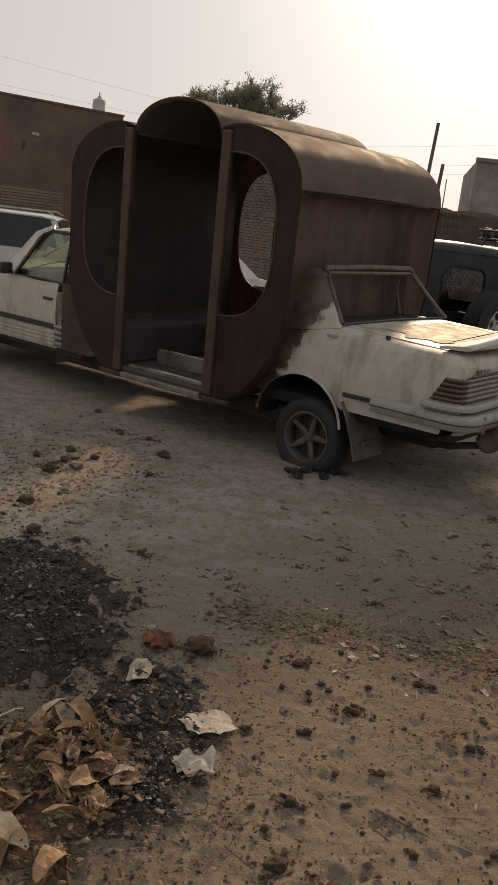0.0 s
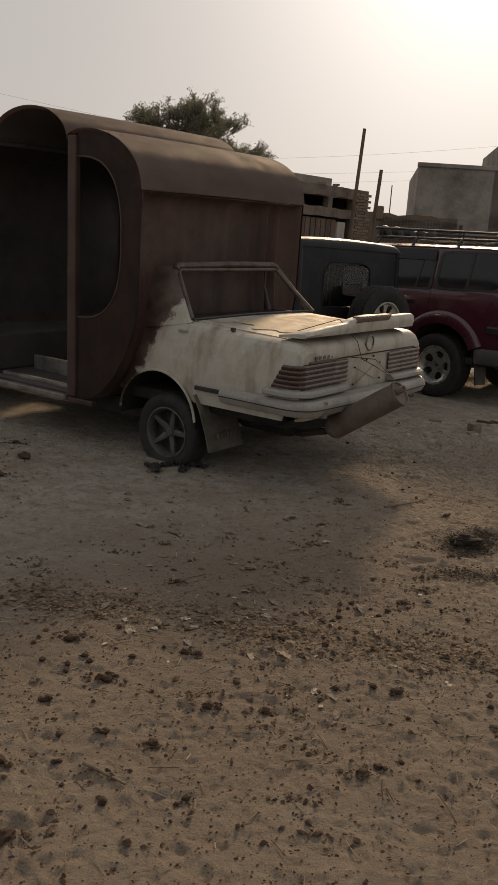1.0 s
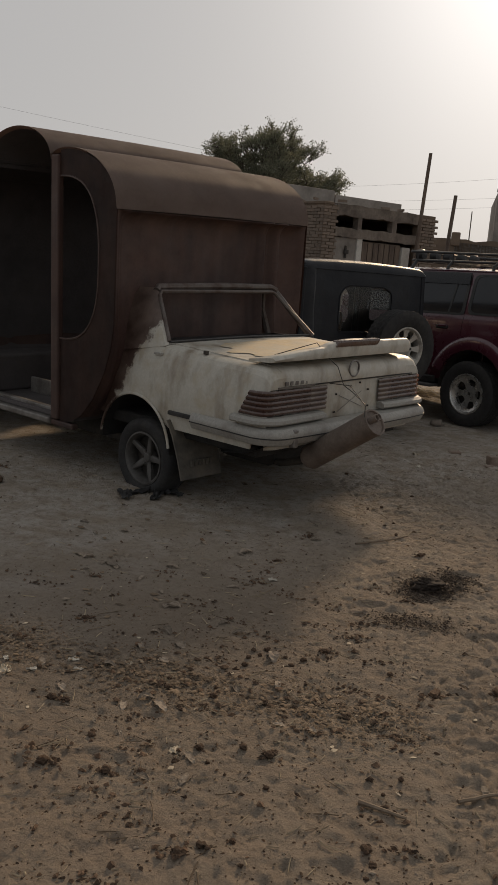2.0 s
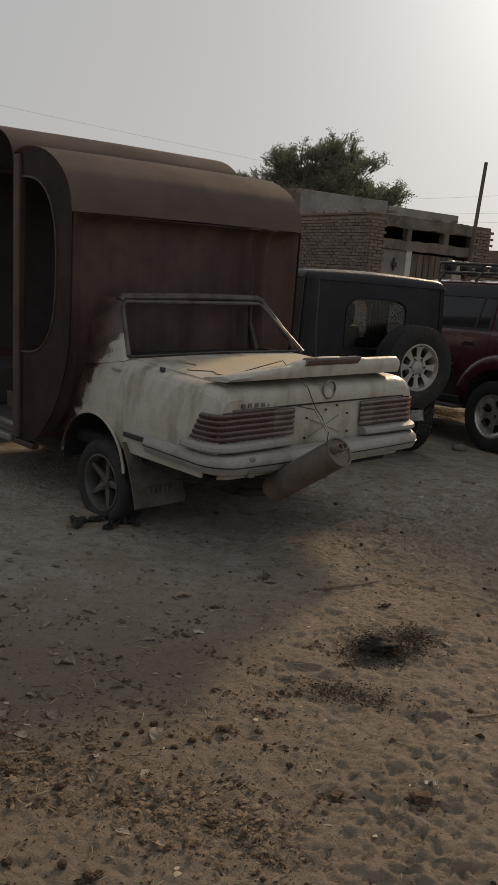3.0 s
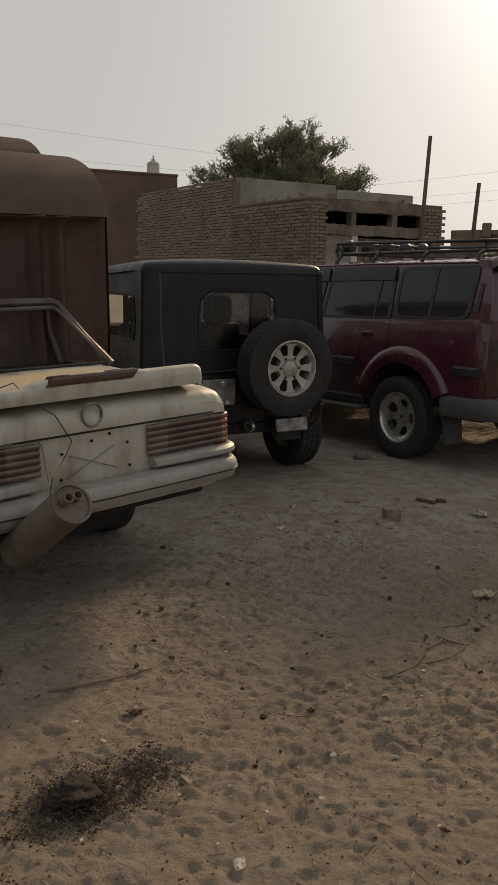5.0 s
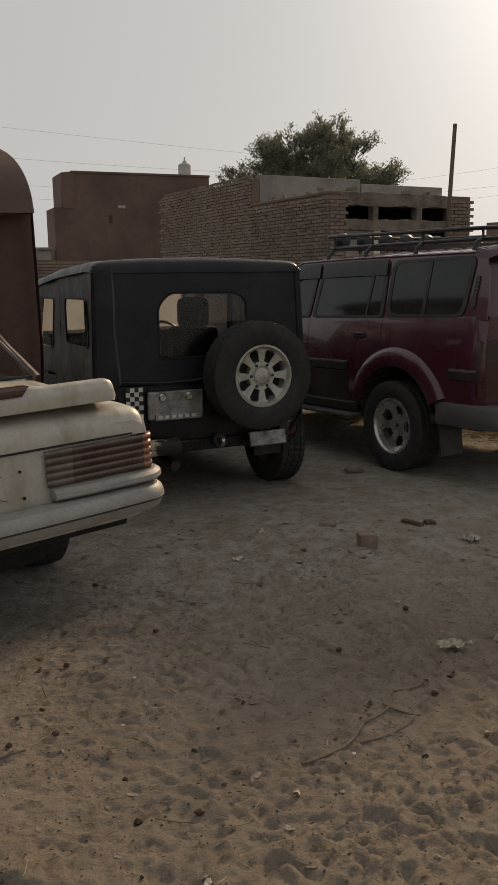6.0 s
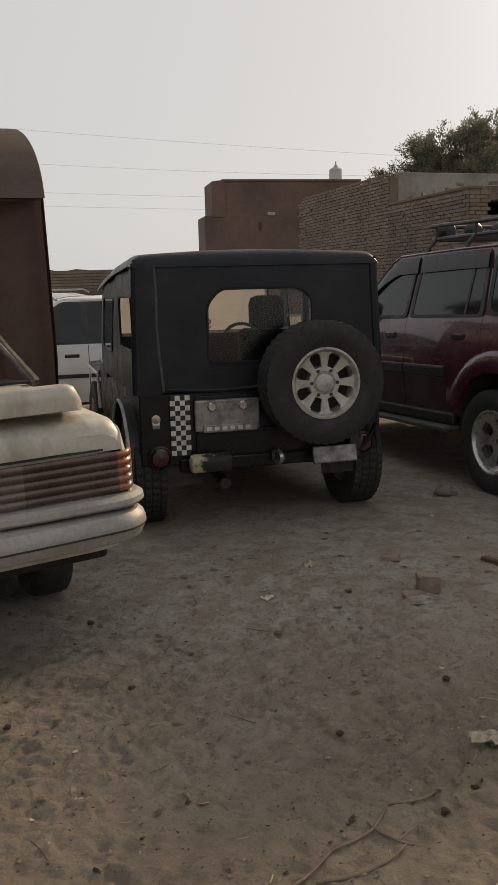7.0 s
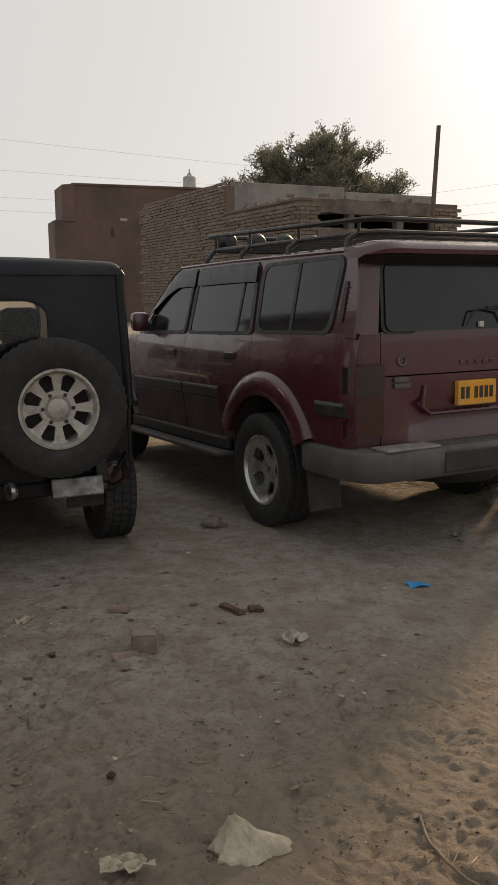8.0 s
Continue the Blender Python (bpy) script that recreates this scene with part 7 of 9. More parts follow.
# ---- poles and wires ----
def build_poles():
    for base, top, r, lab in (((3.58, 23.1, 0.0), (3.80, 23.0, 4.80), 0.05, "leaning dark wooden pole beside the brick house"), ((5.45, 32.2, 0.0), (5.74, 32.35, 4.74), 0.075, "short leaning dark wooden pole"), ((8.1, 44.0, 0.0), (8.1, 44.0, 5.2), 0.03, "thin metal aerial mast")):
        p = thing("pole", pose(*base), lab, "pole", "poles in the yard")
        d = Vector(top) - Vector(base)
        part("shaft", tube([(0, 0, -0.3), d * 0.5 + Vector((0.01, 0, 0)), d], [r * 1.1, r, r * 0.85], 8), OLDWOOD, p, smooth=True)
    for k, (x, y, top) in enumerate(((-60.0, 46.0, 16.5), (-5.5, 72.3, 10.6), (24.0, 71.8, 12.2))):
        p = thing("utility_pole", pose(x, y, 0), "tall grey concrete utility pole carrying wires", "pole", "utility poles")
        part("shaft", tube([(0, 0, -0.5), (0, 0, top)], [0.16, 0.10], 8), CEMENT, p, smooth=True)
        for z in (top - 0.4, top - 2.2, top - 4.0):
            part("cross_arm", box((-0.7, -0.06, z - 0.06), (0.7, 0.06, z + 0.06), 0.01), DARKMETAL, p)
    spans = (((-60, 46.0, 13.3), (-5.5, 72.3, 9.2), 0.7), ((-60, 46.0, 10.6), (-5.5, 72.3, 7.6), 0.5), ((-60, 46.0, 9.5), (-5.5, 72.3, 6.8), 0.5), ((-60, 46.0, 16.0), (-5.5, 72.3, 10.4), 0.4),
             ((-5.5, 72.3, 8.2), (24, 71.8, 11.6), 0.35), ((-5.5, 72.3, 7.2), (24, 71.8, 9.8), 0.3), ((-5.5, 72.3, 6.5), (24, 71.8, 9.1), 0.3))
    for a, b, sag in spans:
        w = thing("power_line", pose(*a), "thin dark overhead power line", "wire", "overhead wires")
        A, B = Vector((0, 0, 0)), Vector(b) - Vector(a)
        part("cable", tube([A.lerp(B, k / 12) - Vector((0, 0, sag * 4 * (k / 12) * (1 - k / 12))) for k in range(13)], 0.006, 5), WIRE, w)


build_poles()


# ---- acacia behind the house ----
def build_tree(m, seed, height, spread, n_leaf, label):
    rng = random.Random(seed)
    t = thing("acacia_tree", m, label, "tree")
    tips = []
    limbs = []

    def grow(p, d, length, r, level):
        n = 5
        pts, rs = [Vector(p)], [r]
        q = Vector(p)
        dd = Vector(d).normalized()
        for k in range(n):
            dd = (dd + Vector((rng.uniform(-0.22, 0.22), rng.uniform(-0.22, 0.22), rng.uniform(-0.06, 0.16)))).normalized()
            q = q + dd * length / n
            pts.append(q.copy())
            rs.append(r * (1 - 0.55 * (k + 1) / n))
            if level >= 2:
                tips.append((q.copy(), dd.copy()))
        limbs.append((pts, rs, level))
        if level < 4:
            for _ in range((4, 4, 4, 3)[level]):
                k = rng.randrange(2, n + 1)
                a = rng.uniform(0, 2 * math.pi)
                tilt = rng.uniform(0.5, 1.1)
                side = Vector((math.cos(a), math.sin(a), 0.12))
                nd = (dd * math.cos(tilt) + side * math.sin(tilt)).normalized()
                grow(pts[k], nd, length * rng.uniform(0.55, 0.8), rs[k] * 0.65, level + 1)
    grow((0, 0, -0.3), (0.05, 0, 1), height * 0.36, 0.22, 0)
    # fill a wide dome with an uneven edge with twigs, then set small leaf sprays on them
    hx, hz, cz = spread, height * 0.58, height * 0.42

    def inside(p):
        a = math.atan2(p.z - cz, p.x)
        lim = 0.90 + 0.04 * math.sin(3 * a + 1.0) + 0.05 * math.sin(7 * a + seed) + 0.05 * math.sin(13 * a) + 0.12 * noise.noise((p.x * 1.1, p.y * 1.1, p.z * 1.1))
        return math.hypot(p.x, p.y) ** 1.7 / hx ** 1.7 + (abs(p.z - cz) / hz) ** 1.8 < lim * lim and p.z > cz - 0.1 * hz
    part("trunk", tube(limbs[0][0], limbs[0][1], 9), BARK, t, smooth=True)
    for pts, rs, level in limbs[1:]:
        if level == 1 and all(inside(q) for q in pts[3:]):
            part("limb", tube(pts, rs, 6), BARK, t, smooth=True)
    inner = [l for l in limbs[1:] if l[2] > 1 and all(inside(q) for q in l[0])]
    part("branch_mass", join(*[tube(pts, [max(r, 0.012) for r in rs], 4) for pts, rs, level in inner]), BARK, t)["kind"] = "stuff"
    spots = []
    tufts = []
    while len(tufts) < 290:
        p = Vector((rng.uniform(-1.05, 1.05) * hx, rng.uniform(-1, 1) * hx, cz + rng.uniform(-0.1, 1.02) * hz))
        r2 = (p.x / hx) ** 2 + (p.y / hx) ** 2 + ((p.z - cz) / hz) ** 2
        if inside(p) and r2 > 0.1 + 0.25 * rng.random():
            tufts.append(p)
    for c in tufts:
        out = Vector((c.x * 1.2, c.y * 1.2, (c.z - cz) * 0.8 + 0.6)).normalized()
        for _ in range(rng.randrange(4, 12)):
            p = c + Vector((rng.gauss(0, 0.32), rng.gauss(0, 0.32), rng.gauss(0, 0.16)))
            spots.append((p, (out + Vector((rng.uniform(-0.6, 0.6), rng.uniform(-0.6, 0.6), rng.uniform(-0.3, 0.5)))).normalized()))
    for a in (-1, 1):
        # long low sprays leaning out at the sides
        for _ in range(30 if a < 0 else 14):
            q = rng.random() * (1.0 if a < 0 else 0.55)
            spots.append((Vector((a * hx * (0.72 + 0.36 * q), rng.uniform(-0.6, 0.6), cz + hz * (0.36 + 0.12 * math.sin(q * 3)) + rng.gauss(0, 0.18))), Vector((a * 0.8, rng.uniform(-0.3, 0.3), 0.5)).normalized()))
    twigs = []
    vs, fs = [], []
    for p, d in spots:
        for j in range(rng.randrange(1, 4)):
            e = (d + Vector((rng.uniform(-0.8, 0.8), rng.uniform(-0.8, 0.8), rng.uniform(-0.5, 0.7)))).normalized()
            L = rng.uniform(0.25, 0.7)
            twigs.append(([p - d * 0.2, p + e * L * 0.5, p + e * L], [0.016, 0.01, 0.004]))
            for k in range(n_leaf // 1800):
                q = rng.random() ** 0.8
                c = p + e * L * q + Vector((rng.gauss(0, 0.07), rng.gauss(0, 0.07), rng.gauss(0, 0.06)))
                u = (e * 0.7 + Vector((rng.uniform(-1, 1), rng.uniform(-1, 1), rng.uniform(-0.8, 0.8)))).normalized()
                v = u.cross(Vector((rng.uniform(-1, 1), rng.uniform(-1, 1), rng.uniform(-1, 1)))).normalized()
                s = rng.uniform(0.06, 0.14)
                w = u.cross(v) * 0.01
                o = len(vs)
                vs += [tuple(c), tuple(c + u * s * 0.5 + v * s * 0.22 + w), tuple(c + u * s), tuple(c + u * s * 0.5 - v * s * 0.22 + w)]
                fs.append((o, o + 1, o + 2, o + 3))
    part("twig_mass", join(*[tube(a_, b_, 3) for a_, b_ in twigs]), BARK, t)["kind"] = "stuff"
    me = bpy.data.meshes.new("crown")
    me.from_pydata(vs, [], fs)
    me.materials.append(LEAF)
    ob = new("crown", me)
    ob.parent = t
    ob["kind"] = "stuff"
    return t


build_tree(pose(-2.05, 42.9, 0), 11, 8.8, 4.0, 60000, "wide haze-paled acacia tree behind the brick house")


# ---- white cars parked behind ----
CARWHITE = surface("clean_white_paint", (0.66, 0.66, 0.65), 0.35, dust=(0.5, 0.46, 0.4), dust_scale=2, dust_cut=(0.45, 0.9), fine=0.04, bump=0.0, coat=0.4)
CARSILVER = surface("silver_car_paint", (0.4, 0.4, 0.4), 0.35, 0.4, dust=(0.42, 0.38, 0.33), dust_scale=2, bump=0.0, coat=0.4, fine=0.05)


def build_saloon(name, m, paint, label, estate=False, h=1.42):
    """A plain parked car: x right, y forward, origin under its middle."""
    c = thing(name, m, label, "car", "parked cars behind")
    ac, ar, az = [-1.3, 1.32], 0.36, 0.31

    def side(y, z):
        w = lerp([(0.25, 0.78), (0.45, 0.83), (0.65, 0.845), (0.9, 0.81)], z)
        return w - 0.13 * max(0, (abs(y) - 1.7) / 0.5) ** 2

    def belt(y):
        return lerp([(-2.15, 0.86), (-1.2, 0.92), (0.9, 0.9), (2.15, 0.68)], y)
    for s in (-1, 1):
        for nm, a, b in (("rear_panel", -2.15, -0.86), ("rear_door", -0.853, 0.02), ("front_door", 0.027, 1.0), ("front_panel", 1.007, 2.15)):
            ys = sorted(set(y for y in arch_samples(-2.15, 2.15, ac, ar) if a <= y <= b) | {a, b})
            d = part(nm, thicken(columns(ys, [arch_low(y, 0.24, ac, ar, az) for y in ys], [belt(y) for y in ys], lambda y, z: s * side(y, z), 7), -0.01 * s), paint, c, smooth=True)
            if "door" in nm:
                part("door_handle", box((s * 0.822 - 0.012, a + 0.1, 0.76), (s * 0.822 + 0.014, a + 0.27, 0.80), 0.01), BLACKTRIM, d)
                part("rub_strip", loft([[(s * (side(y, 0.55) + dx), y, z) for dx, z in ((0, 0.53), (0.012, 0.535), (0.012, 0.57), (0, 0.575))] for y in (a + 0.01, b - 0.01)], closed=True, cap=True), BLACKTRIM, d)
        rt = -1.75 if estate else -1.15
        rb = -2.0 if estate else -1.75
        gx = lambda z: 0.80 - (z - 0.9) * 0.36
        o = [(rb, 0.9), (rt, h - 0.06), (0.28, h - 0.03), (1.12, 0.9)]
        part("cabin_side", plate(rounded(o, 0.06), lambda y, z: (s * gx(z), y, z), (-s * 0.03, 0, 0)), paint, c)
        at = lambda y, z: (s * (gx(z) + 0.006), y, z)
        part("window_surround", plate(rounded([(-1.84 if estate else -0.87, 0.912), (1.05, 0.912), (0.29, h - 0.068), (-1.66 if estate else -0.77, h - 0.078)], 0.05), lambda y, z: (s * (gx(z) + 0.003), y, z), (-s * 0.004, 0, 0)), BLACKTRIM, c)
        for pts in ([(0.08, 0.93), (0.98, 0.93), (0.27, h - 0.09), (0.08, h - 0.085)], [(-0.8, 0.93), (0.0, 0.93), (0.0, h - 0.085), (-0.72, h - 0.09)]) + (([(-1.8, 0.95), (-0.9, 0.94), (-0.84, h - 0.1), (-1.62, h - 0.12)],) if estate else ()):
            part("side_window", plate(rounded(pts, 0.05), at, (-s * 0.004, 0, 0)), TINTED, c)
        mi = part("door_mirror", moved(box((-0.08, -0.04, -0.05), (0.08, 0.04, 0.05), 0.02), pose(s * 0.9, 0.93, 0.98)), paint if not estate else BLACKTRIM, c, smooth=True)
        for y in ac:
            spoke_wheel("wheel", c, pose(s * 0.72, y, 0.29), 0.29, 0.17, 0.18, 7, 0.05, s, 0.008, ALLOY, 0.04)
            part("wheel_house", loft([[(s * x, y + 0.36 * math.cos(math.pi * k / 12), az + 0.36 * math.sin(math.pi * k / 12)) for x in (0.45, 0.8)] for k in range(13)]), DARKMETAL, c)
    rt = -1.75 if estate else -1.15
    rows = [[(x * w, y, z - 0.04 * abs(x) ** 4) for x in np.linspace(-1, 1, 11)] for y, z, w in ((rt - 0.05, h - 0.06, 0.62), (rt + 0.2, h - 0.01, 0.635), (-0.4, h, 0.64), (0.2, h - 0.02, 0.62), (0.32, h - 0.05, 0.61))]
    part("roof", thicken(loft(rows), 0.02), paint, c, smooth=True)
    part("windscreen", thicken(loft([[(x * 0.62, 0.31 + 0.06 * (1 - x * x), h - 0.06) for x in np.linspace(-1, 1, 7)], [(x * 0.76, 1.13 + 0.1 * (1 - x * x), 0.9) for x in np.linspace(-1, 1, 7)]]), 0.006), TINTED, c, smooth=True)
    rb = -2.0 if estate else -1.75
    part("rear_window", thicken(loft([[(x * 0.62, rt - 0.04, h - 0.07) for x in (-1, 0, 1)], [(x * 0.74, rb, 0.92) for x in (-1, 0, 1)]]), 0.006), TINTED, c)
    part("bonnet", thicken(loft([[(x * (side(y, 0.8) - 0.02), y + 0.05 * (1 - x * x), belt(y) + 0.04 * (1 - x ** 4)) for x in np.linspace(-1, 1, 9)] for y in np.linspace(1.05, 2.1, 5)]), 0.01), paint, c, smooth=True)
    part("boot_lid", thicken(loft([[(x * (side(y, 0.8) - 0.02), y, belt(y) + 0.03 * (1 - x ** 4)) for x in np.linspace(-1, 1, 9)] for y in np.linspace(-2.12, rb + 0.05, 4)]), 0.01), paint, c, smooth=True)
    part("front_bumper", box((-0.74, 2.0, 0.25), (0.74, 2.22, 0.62), 0.06), paint, c, smooth=True)
    part("rear_bumper", box((-0.74, -2.22, 0.25), (0.74, -2.0, 0.6), 0.06), paint, c, smooth=True)
    part("floor_pan", box((-0.72, -2.0, 0.2), (0.72, 2.0, 0.28), 0.02), DARKMETAL, c)
    part("inner_block", box((-0.7, -1.6, 0.3), (0.7, 1.0, 0.88), 0.03), SEATCLOTH, c)
    if estate:
        for s in (-1, 1):
            part("roof_rail", tube([(s * 0.58, rt + 0.05, h - 0.01), (s * 0.58, rt + 0.15, h + 0.04), (s * 0.58, 0.1, h + 0.03), (s * 0.58, 0.2, h - 0.02)], 0.014, 6), ALLOY, c, smooth=True)
    return c


build_saloon("parked_saloon", pose(-2.0, 12.85, 0, 0, 0, 127), CARWHITE, "white four-door saloon car parked behind the jeep", h=1.46)
build_saloon("parked_estate", pose(-5.4, 14.9, 0, 0, 0, 96), CARSILVER, "silver estate car with roof rails parked behind", True, h=1.50)

# ---- litter on the ground ----
DUNG = surface("dry_dark_dung", (0.115, 0.068, 0.04), 0.95, dark=(0.055, 0.032, 0.019), dark_scale=30, fine=0.35, fine_scale=120, bump=0.8, bump_scale=90, island=0.5)
DUNGWET = surface("trodden_fresh_dung", (0.056, 0.037, 0.025), 0.9, dark=(0.028, 0.019, 0.013), dark_scale=30, fine=0.35, fine_scale=120, bump=0.8, bump_scale=90, island=0.4)
CHAR = surface("black_charcoal", (0.013, 0.0125, 0.013), 0.5, dark=(0.028, 0.025, 0.024), dark_scale=30, fine=0.4, fine_scale=80, bump=0.6, bump_scale=60, island=0.6)
ASHBASE = surface("charred_ash_ground", (0.024, 0.02, 0.018), 0.95, dark=(0.06, 0.042, 0.032), dark_scale=16, dark_cut=(0.45, 0.62), dust=(0.13, 0.115, 0.10), dust_scale=28, dust_cut=(0.56, 0.72), fine=0.5, fine_scale=90, bump=1.0, bump_scale=60)
ASHFLAKE = surface("grey_ash_flake", (0.19, 0.178, 0.17), 0.9, fine=0.3, bump=0.3, island=0.5)
HUSK = surface("brown_chaff", (0.14, 0.098, 0.062), 0.95, fine=0.3, bump=0.3, island=0.5)
STRAW = surface("pale_straw", (0.31, 0.245, 0.16), 0.8, fine=0.2, bump=0.1, island=0.35)
DRYLEAF = surface("dry_tan_husk_leaf", (0.30, 0.195, 0.105), 0.75, dark=(0.15, 0.085, 0.045), dark_scale=14, fine=0.25, fine_scale=60, bump=0.5, bump_scale=40, per_piece=0.45)
PALEHUSK = surface("bleached_husk", (0.40, 0.325, 0.225), 0.8, dark=(0.25, 0.17, 0.1), dark_scale=15, bump=0.5, bump_scale=40, per_piece=0.35)
PAPER = surface("dirty_white_paper", (0.5, 0.46, 0.39), 0.85, dark=(0.27, 0.22, 0.165), dark_scale=18, bump=0.4, per_piece=0.2)
PLASTIC = surface("thin_cream_plastic", (0.43, 0.37, 0.28), 0.6, dark=(0.3, 0.245, 0.175), dark_scale=9, bump=0.1)
BLUEPLASTIC = surface("bright_blue_plastic", (0.02, 0.23, 0.5), 0.5, bump=0.1)
ORANGEBIT = surface("burnt_orange_cloth", (0.22, 0.08, 0.04), 0.9, dark=(0.07, 0.035, 0.024), dark_scale=25, dark_cut=(0.4, 0.6), bump=0.3)
REDBRICK = surface("sandy_loose_brick", (0.19, 0.138, 0.108), 0.92, dust=(0.29, 0.235, 0.188), dust_scale=8, bump=0.5, bump_scale=40)
STONE = surface("grey_brown_stone", (0.2, 0.165, 0.135), 0.92, fine=0.2, bump=0.6, bump_scale=18)
EARTH = surface("lumpy_sand_earth", (0.225, 0.18, 0.138), 0.95, fine=0.25, bump=0.6, bump_scale=30)
STICKWOOD = surface("weathered_stick", (0.2, 0.15, 0.105), 0.85, dark=(0.12, 0.085, 0.06), dark_scale=20, bump=0.3)
FADED = surface("faded_grey_tan_leaf", (0.235, 0.19, 0.145), 0.85, dark=(0.13, 0.098, 0.072), dark_scale=18, bump=0.4, bump_scale=40, per_piece=0.4)
PALEBITS = surface("pale_leaf_flake", (0.36, 0.30, 0.22), 0.85, fine=0.3, bump=0.2, island=0.45)
HAY = surface("yellow_hay", (0.4, 0.31, 0.17), 0.85, fine=0.25, bump=0.2, island=0.4)


def gz(x, y):
    return float(ground_z(x, y))


def lump_mesh(name, seed, mat, sub=3, rough=0.55, flat=0.62):
    """An uneven lump about 1 across, resting on z = 0."""
    bm = bmesh.new()
    bmesh.ops.create_icosphere(bm, subdivisions=sub, radius=0.5)
    for v in bm.verts:
        n = noise.noise(v.co * 3.1 + Vector((seed * 7.3, 0, 0))) + 0.6 * noise.noise(v.co * 8.7 + Vector((0, seed * 3.1, 0))) + 0.35 * noise.noise(v.co * 19 + Vector((0, 0, seed)))
        v.co *= 1 + rough * n
        v.co.z *= flat
    lo = min(v.co.z for v in bm.verts)
    for v in bm.verts:
        v.co.z -= lo + 0.12
    me = bpy.data.meshes.new(name)
    bm.to_mesh(me)
    bm.free()
    me.polygons.foreach_set("use_smooth", [True] * len(me.polygons))
    me.materials.append(mat)
    return me


def bits(name, label, places, mat, sizes, seed, flat=0.6, up=0.0):
    """Many small angular bits as one mesh: places gives (x, y), sizes a range in metres."""
    rng = np.random.RandomState(seed)
    n = len(places)
    P = np.array(places)
    z = ground_z(P[:, 0], P[:, 1]) + up * rng.rand(n)
    base = np.array([(1, 0, 0), (0.2, 0.85, 0.1), (-0.9, 0.3, 0), (-0.4, -0.8, 0.1), (0.5, -0.6, 0), (0.25, 0.2, 0.75), (-0.3, -0.2, 0.65), (0, 0, -0.5)])
    s = sizes[0] + (sizes[1] - sizes[0]) * rng.rand(n) ** 1.8
    V = base[None] * (1 + rng.uniform(-0.45, 0.45, (n, 8, 3)))
    V[..., 1] *= rng.uniform(0.4, 1.0, n)[:, None]
    a = rng.uniform(0, 6.28, n)
    ca, sa = np.cos(a)[:, None], np.sin(a)[:, None]
    X = V[..., 0] * ca - V[..., 1] * sa
    Y = V[..., 0] * sa + V[..., 1] * ca
    co = np.stack([P[:, 0:1] + X * s[:, None] * 0.5, P[:, 1:2] + Y * s[:, None] * 0.5, z[:, None] + (V[..., 2] * flat + 0.15) * s[:, None] * 0.5], 2)
    tri = np.array([(0, 1, 5), (1, 2, 5), (2, 6, 5), (2, 3, 6), (3, 4, 6), (4, 5, 6), (4, 0, 5), (1, 0, 7), (2, 1, 7), (3, 2, 7), (4, 3, 7), (0, 4, 7)])
    F = (tri[None] + 8 * np.arange(n)[:, None, None]).reshape(-1, 3)
    me = bpy.data.meshes.new(name)
    me.from_pydata(co.reshape(-1, 3).tolist(), [], F.tolist())
    me.materials.append(mat)
    return tagged(new(name, me), label, "litter", kind="stuff")


def stalks(name, label, places, mat, lengths, seed, r=0.0012, lift=0.006):
    """Many thin stalks lying about, as one mesh."""
    rng = random.Random(seed)
    vs, fs = [], []
    for x, y in places:
        L = rng.uniform(*lengths)
        a = rng.uniform(0, 6.283)
        d = Vector((math.cos(a), math.sin(a), 0))
        s = Vector((-d.y, d.x, 0)) * r * rng.uniform(0.7, 1.8)
        bend = rng.uniform(-0.04, 0.04) * L
        ends = [gz(x + d.x * L * q, y + d.y * L * q) for q in (-0.5, 0.5)]
        lie = lift * rng.random()
        o = len(vs)
        for k in range(4):
            t = k / 3
            p = Vector((x, y, 0)) + d * L * (t - 0.5) + Vector((-d.y, d.x, 0)) * bend * 4 * t * (1 - t)
            p.z = ends[0] * (1 - t) + ends[1] * t + r + lie
            vs += [tuple(p + s), tuple(p - s), tuple(p + Vector((0, 0, r * 1.6)))]
        for k in range(3):
            a0, b0 = o + k * 3, o + (k + 1) * 3
            fs += [(a0, a0 + 1, b0 + 1, b0), (a0 + 1, a0 + 2, b0 + 2, b0 + 1), (a0 + 2, a0, b0, b0 + 2)]
    me = bpy.data.meshes.new(name)
    me.from_pydata(vs, [], fs)
    me.materials.append(mat)
    return tagged(new(name, me), label, "litter", kind="stuff")


def scrap_mesh(name, w, h, seed, mat, crumple=0.25, n=9, ragged=0.25):
    """A crumpled sheet w by h with a ragged outline, two-sided and thin."""
    rows = []
    for i in range(n):
        row = []
        for k in range(n):
            u, v = i / (n - 1) * 2 - 1, k / (n - 1) * 2 - 1
            m = max(abs(u), abs(v))
            a = math.atan2(v, u)
            # squeeze the square towards a ragged round
            r = 1 + ragged * (noise.noise((math.cos(a) * 1.7 + seed, math.sin(a) * 1.7, 0.3)) + 0.6 * noise.noise((math.cos(a) * 5 + seed, math.sin(a) * 5, 1.3)))
            x, y = u * (1 - 0.18 * m * abs(v)) * r * w / 2, v * (1 - 0.18 * m * abs(u)) * r * h / 2
            z = crumple * w * (noise.noise((u * 1.6 + seed, v * 1.6, 2.0)) * 0.7 + noise.noise((u * 4 + seed, v * 4, 5.0)) * 0.35 + 0.35)
            row.append((x, y, max(0.002, z)))
        rows.append(row)
    bm = thicken(loft(rows), 0.0025)
    me = bpy.data.meshes.new(name)
    bm.to_mesh(me)
    bm.free()
    me.materials.append(mat)
    return me


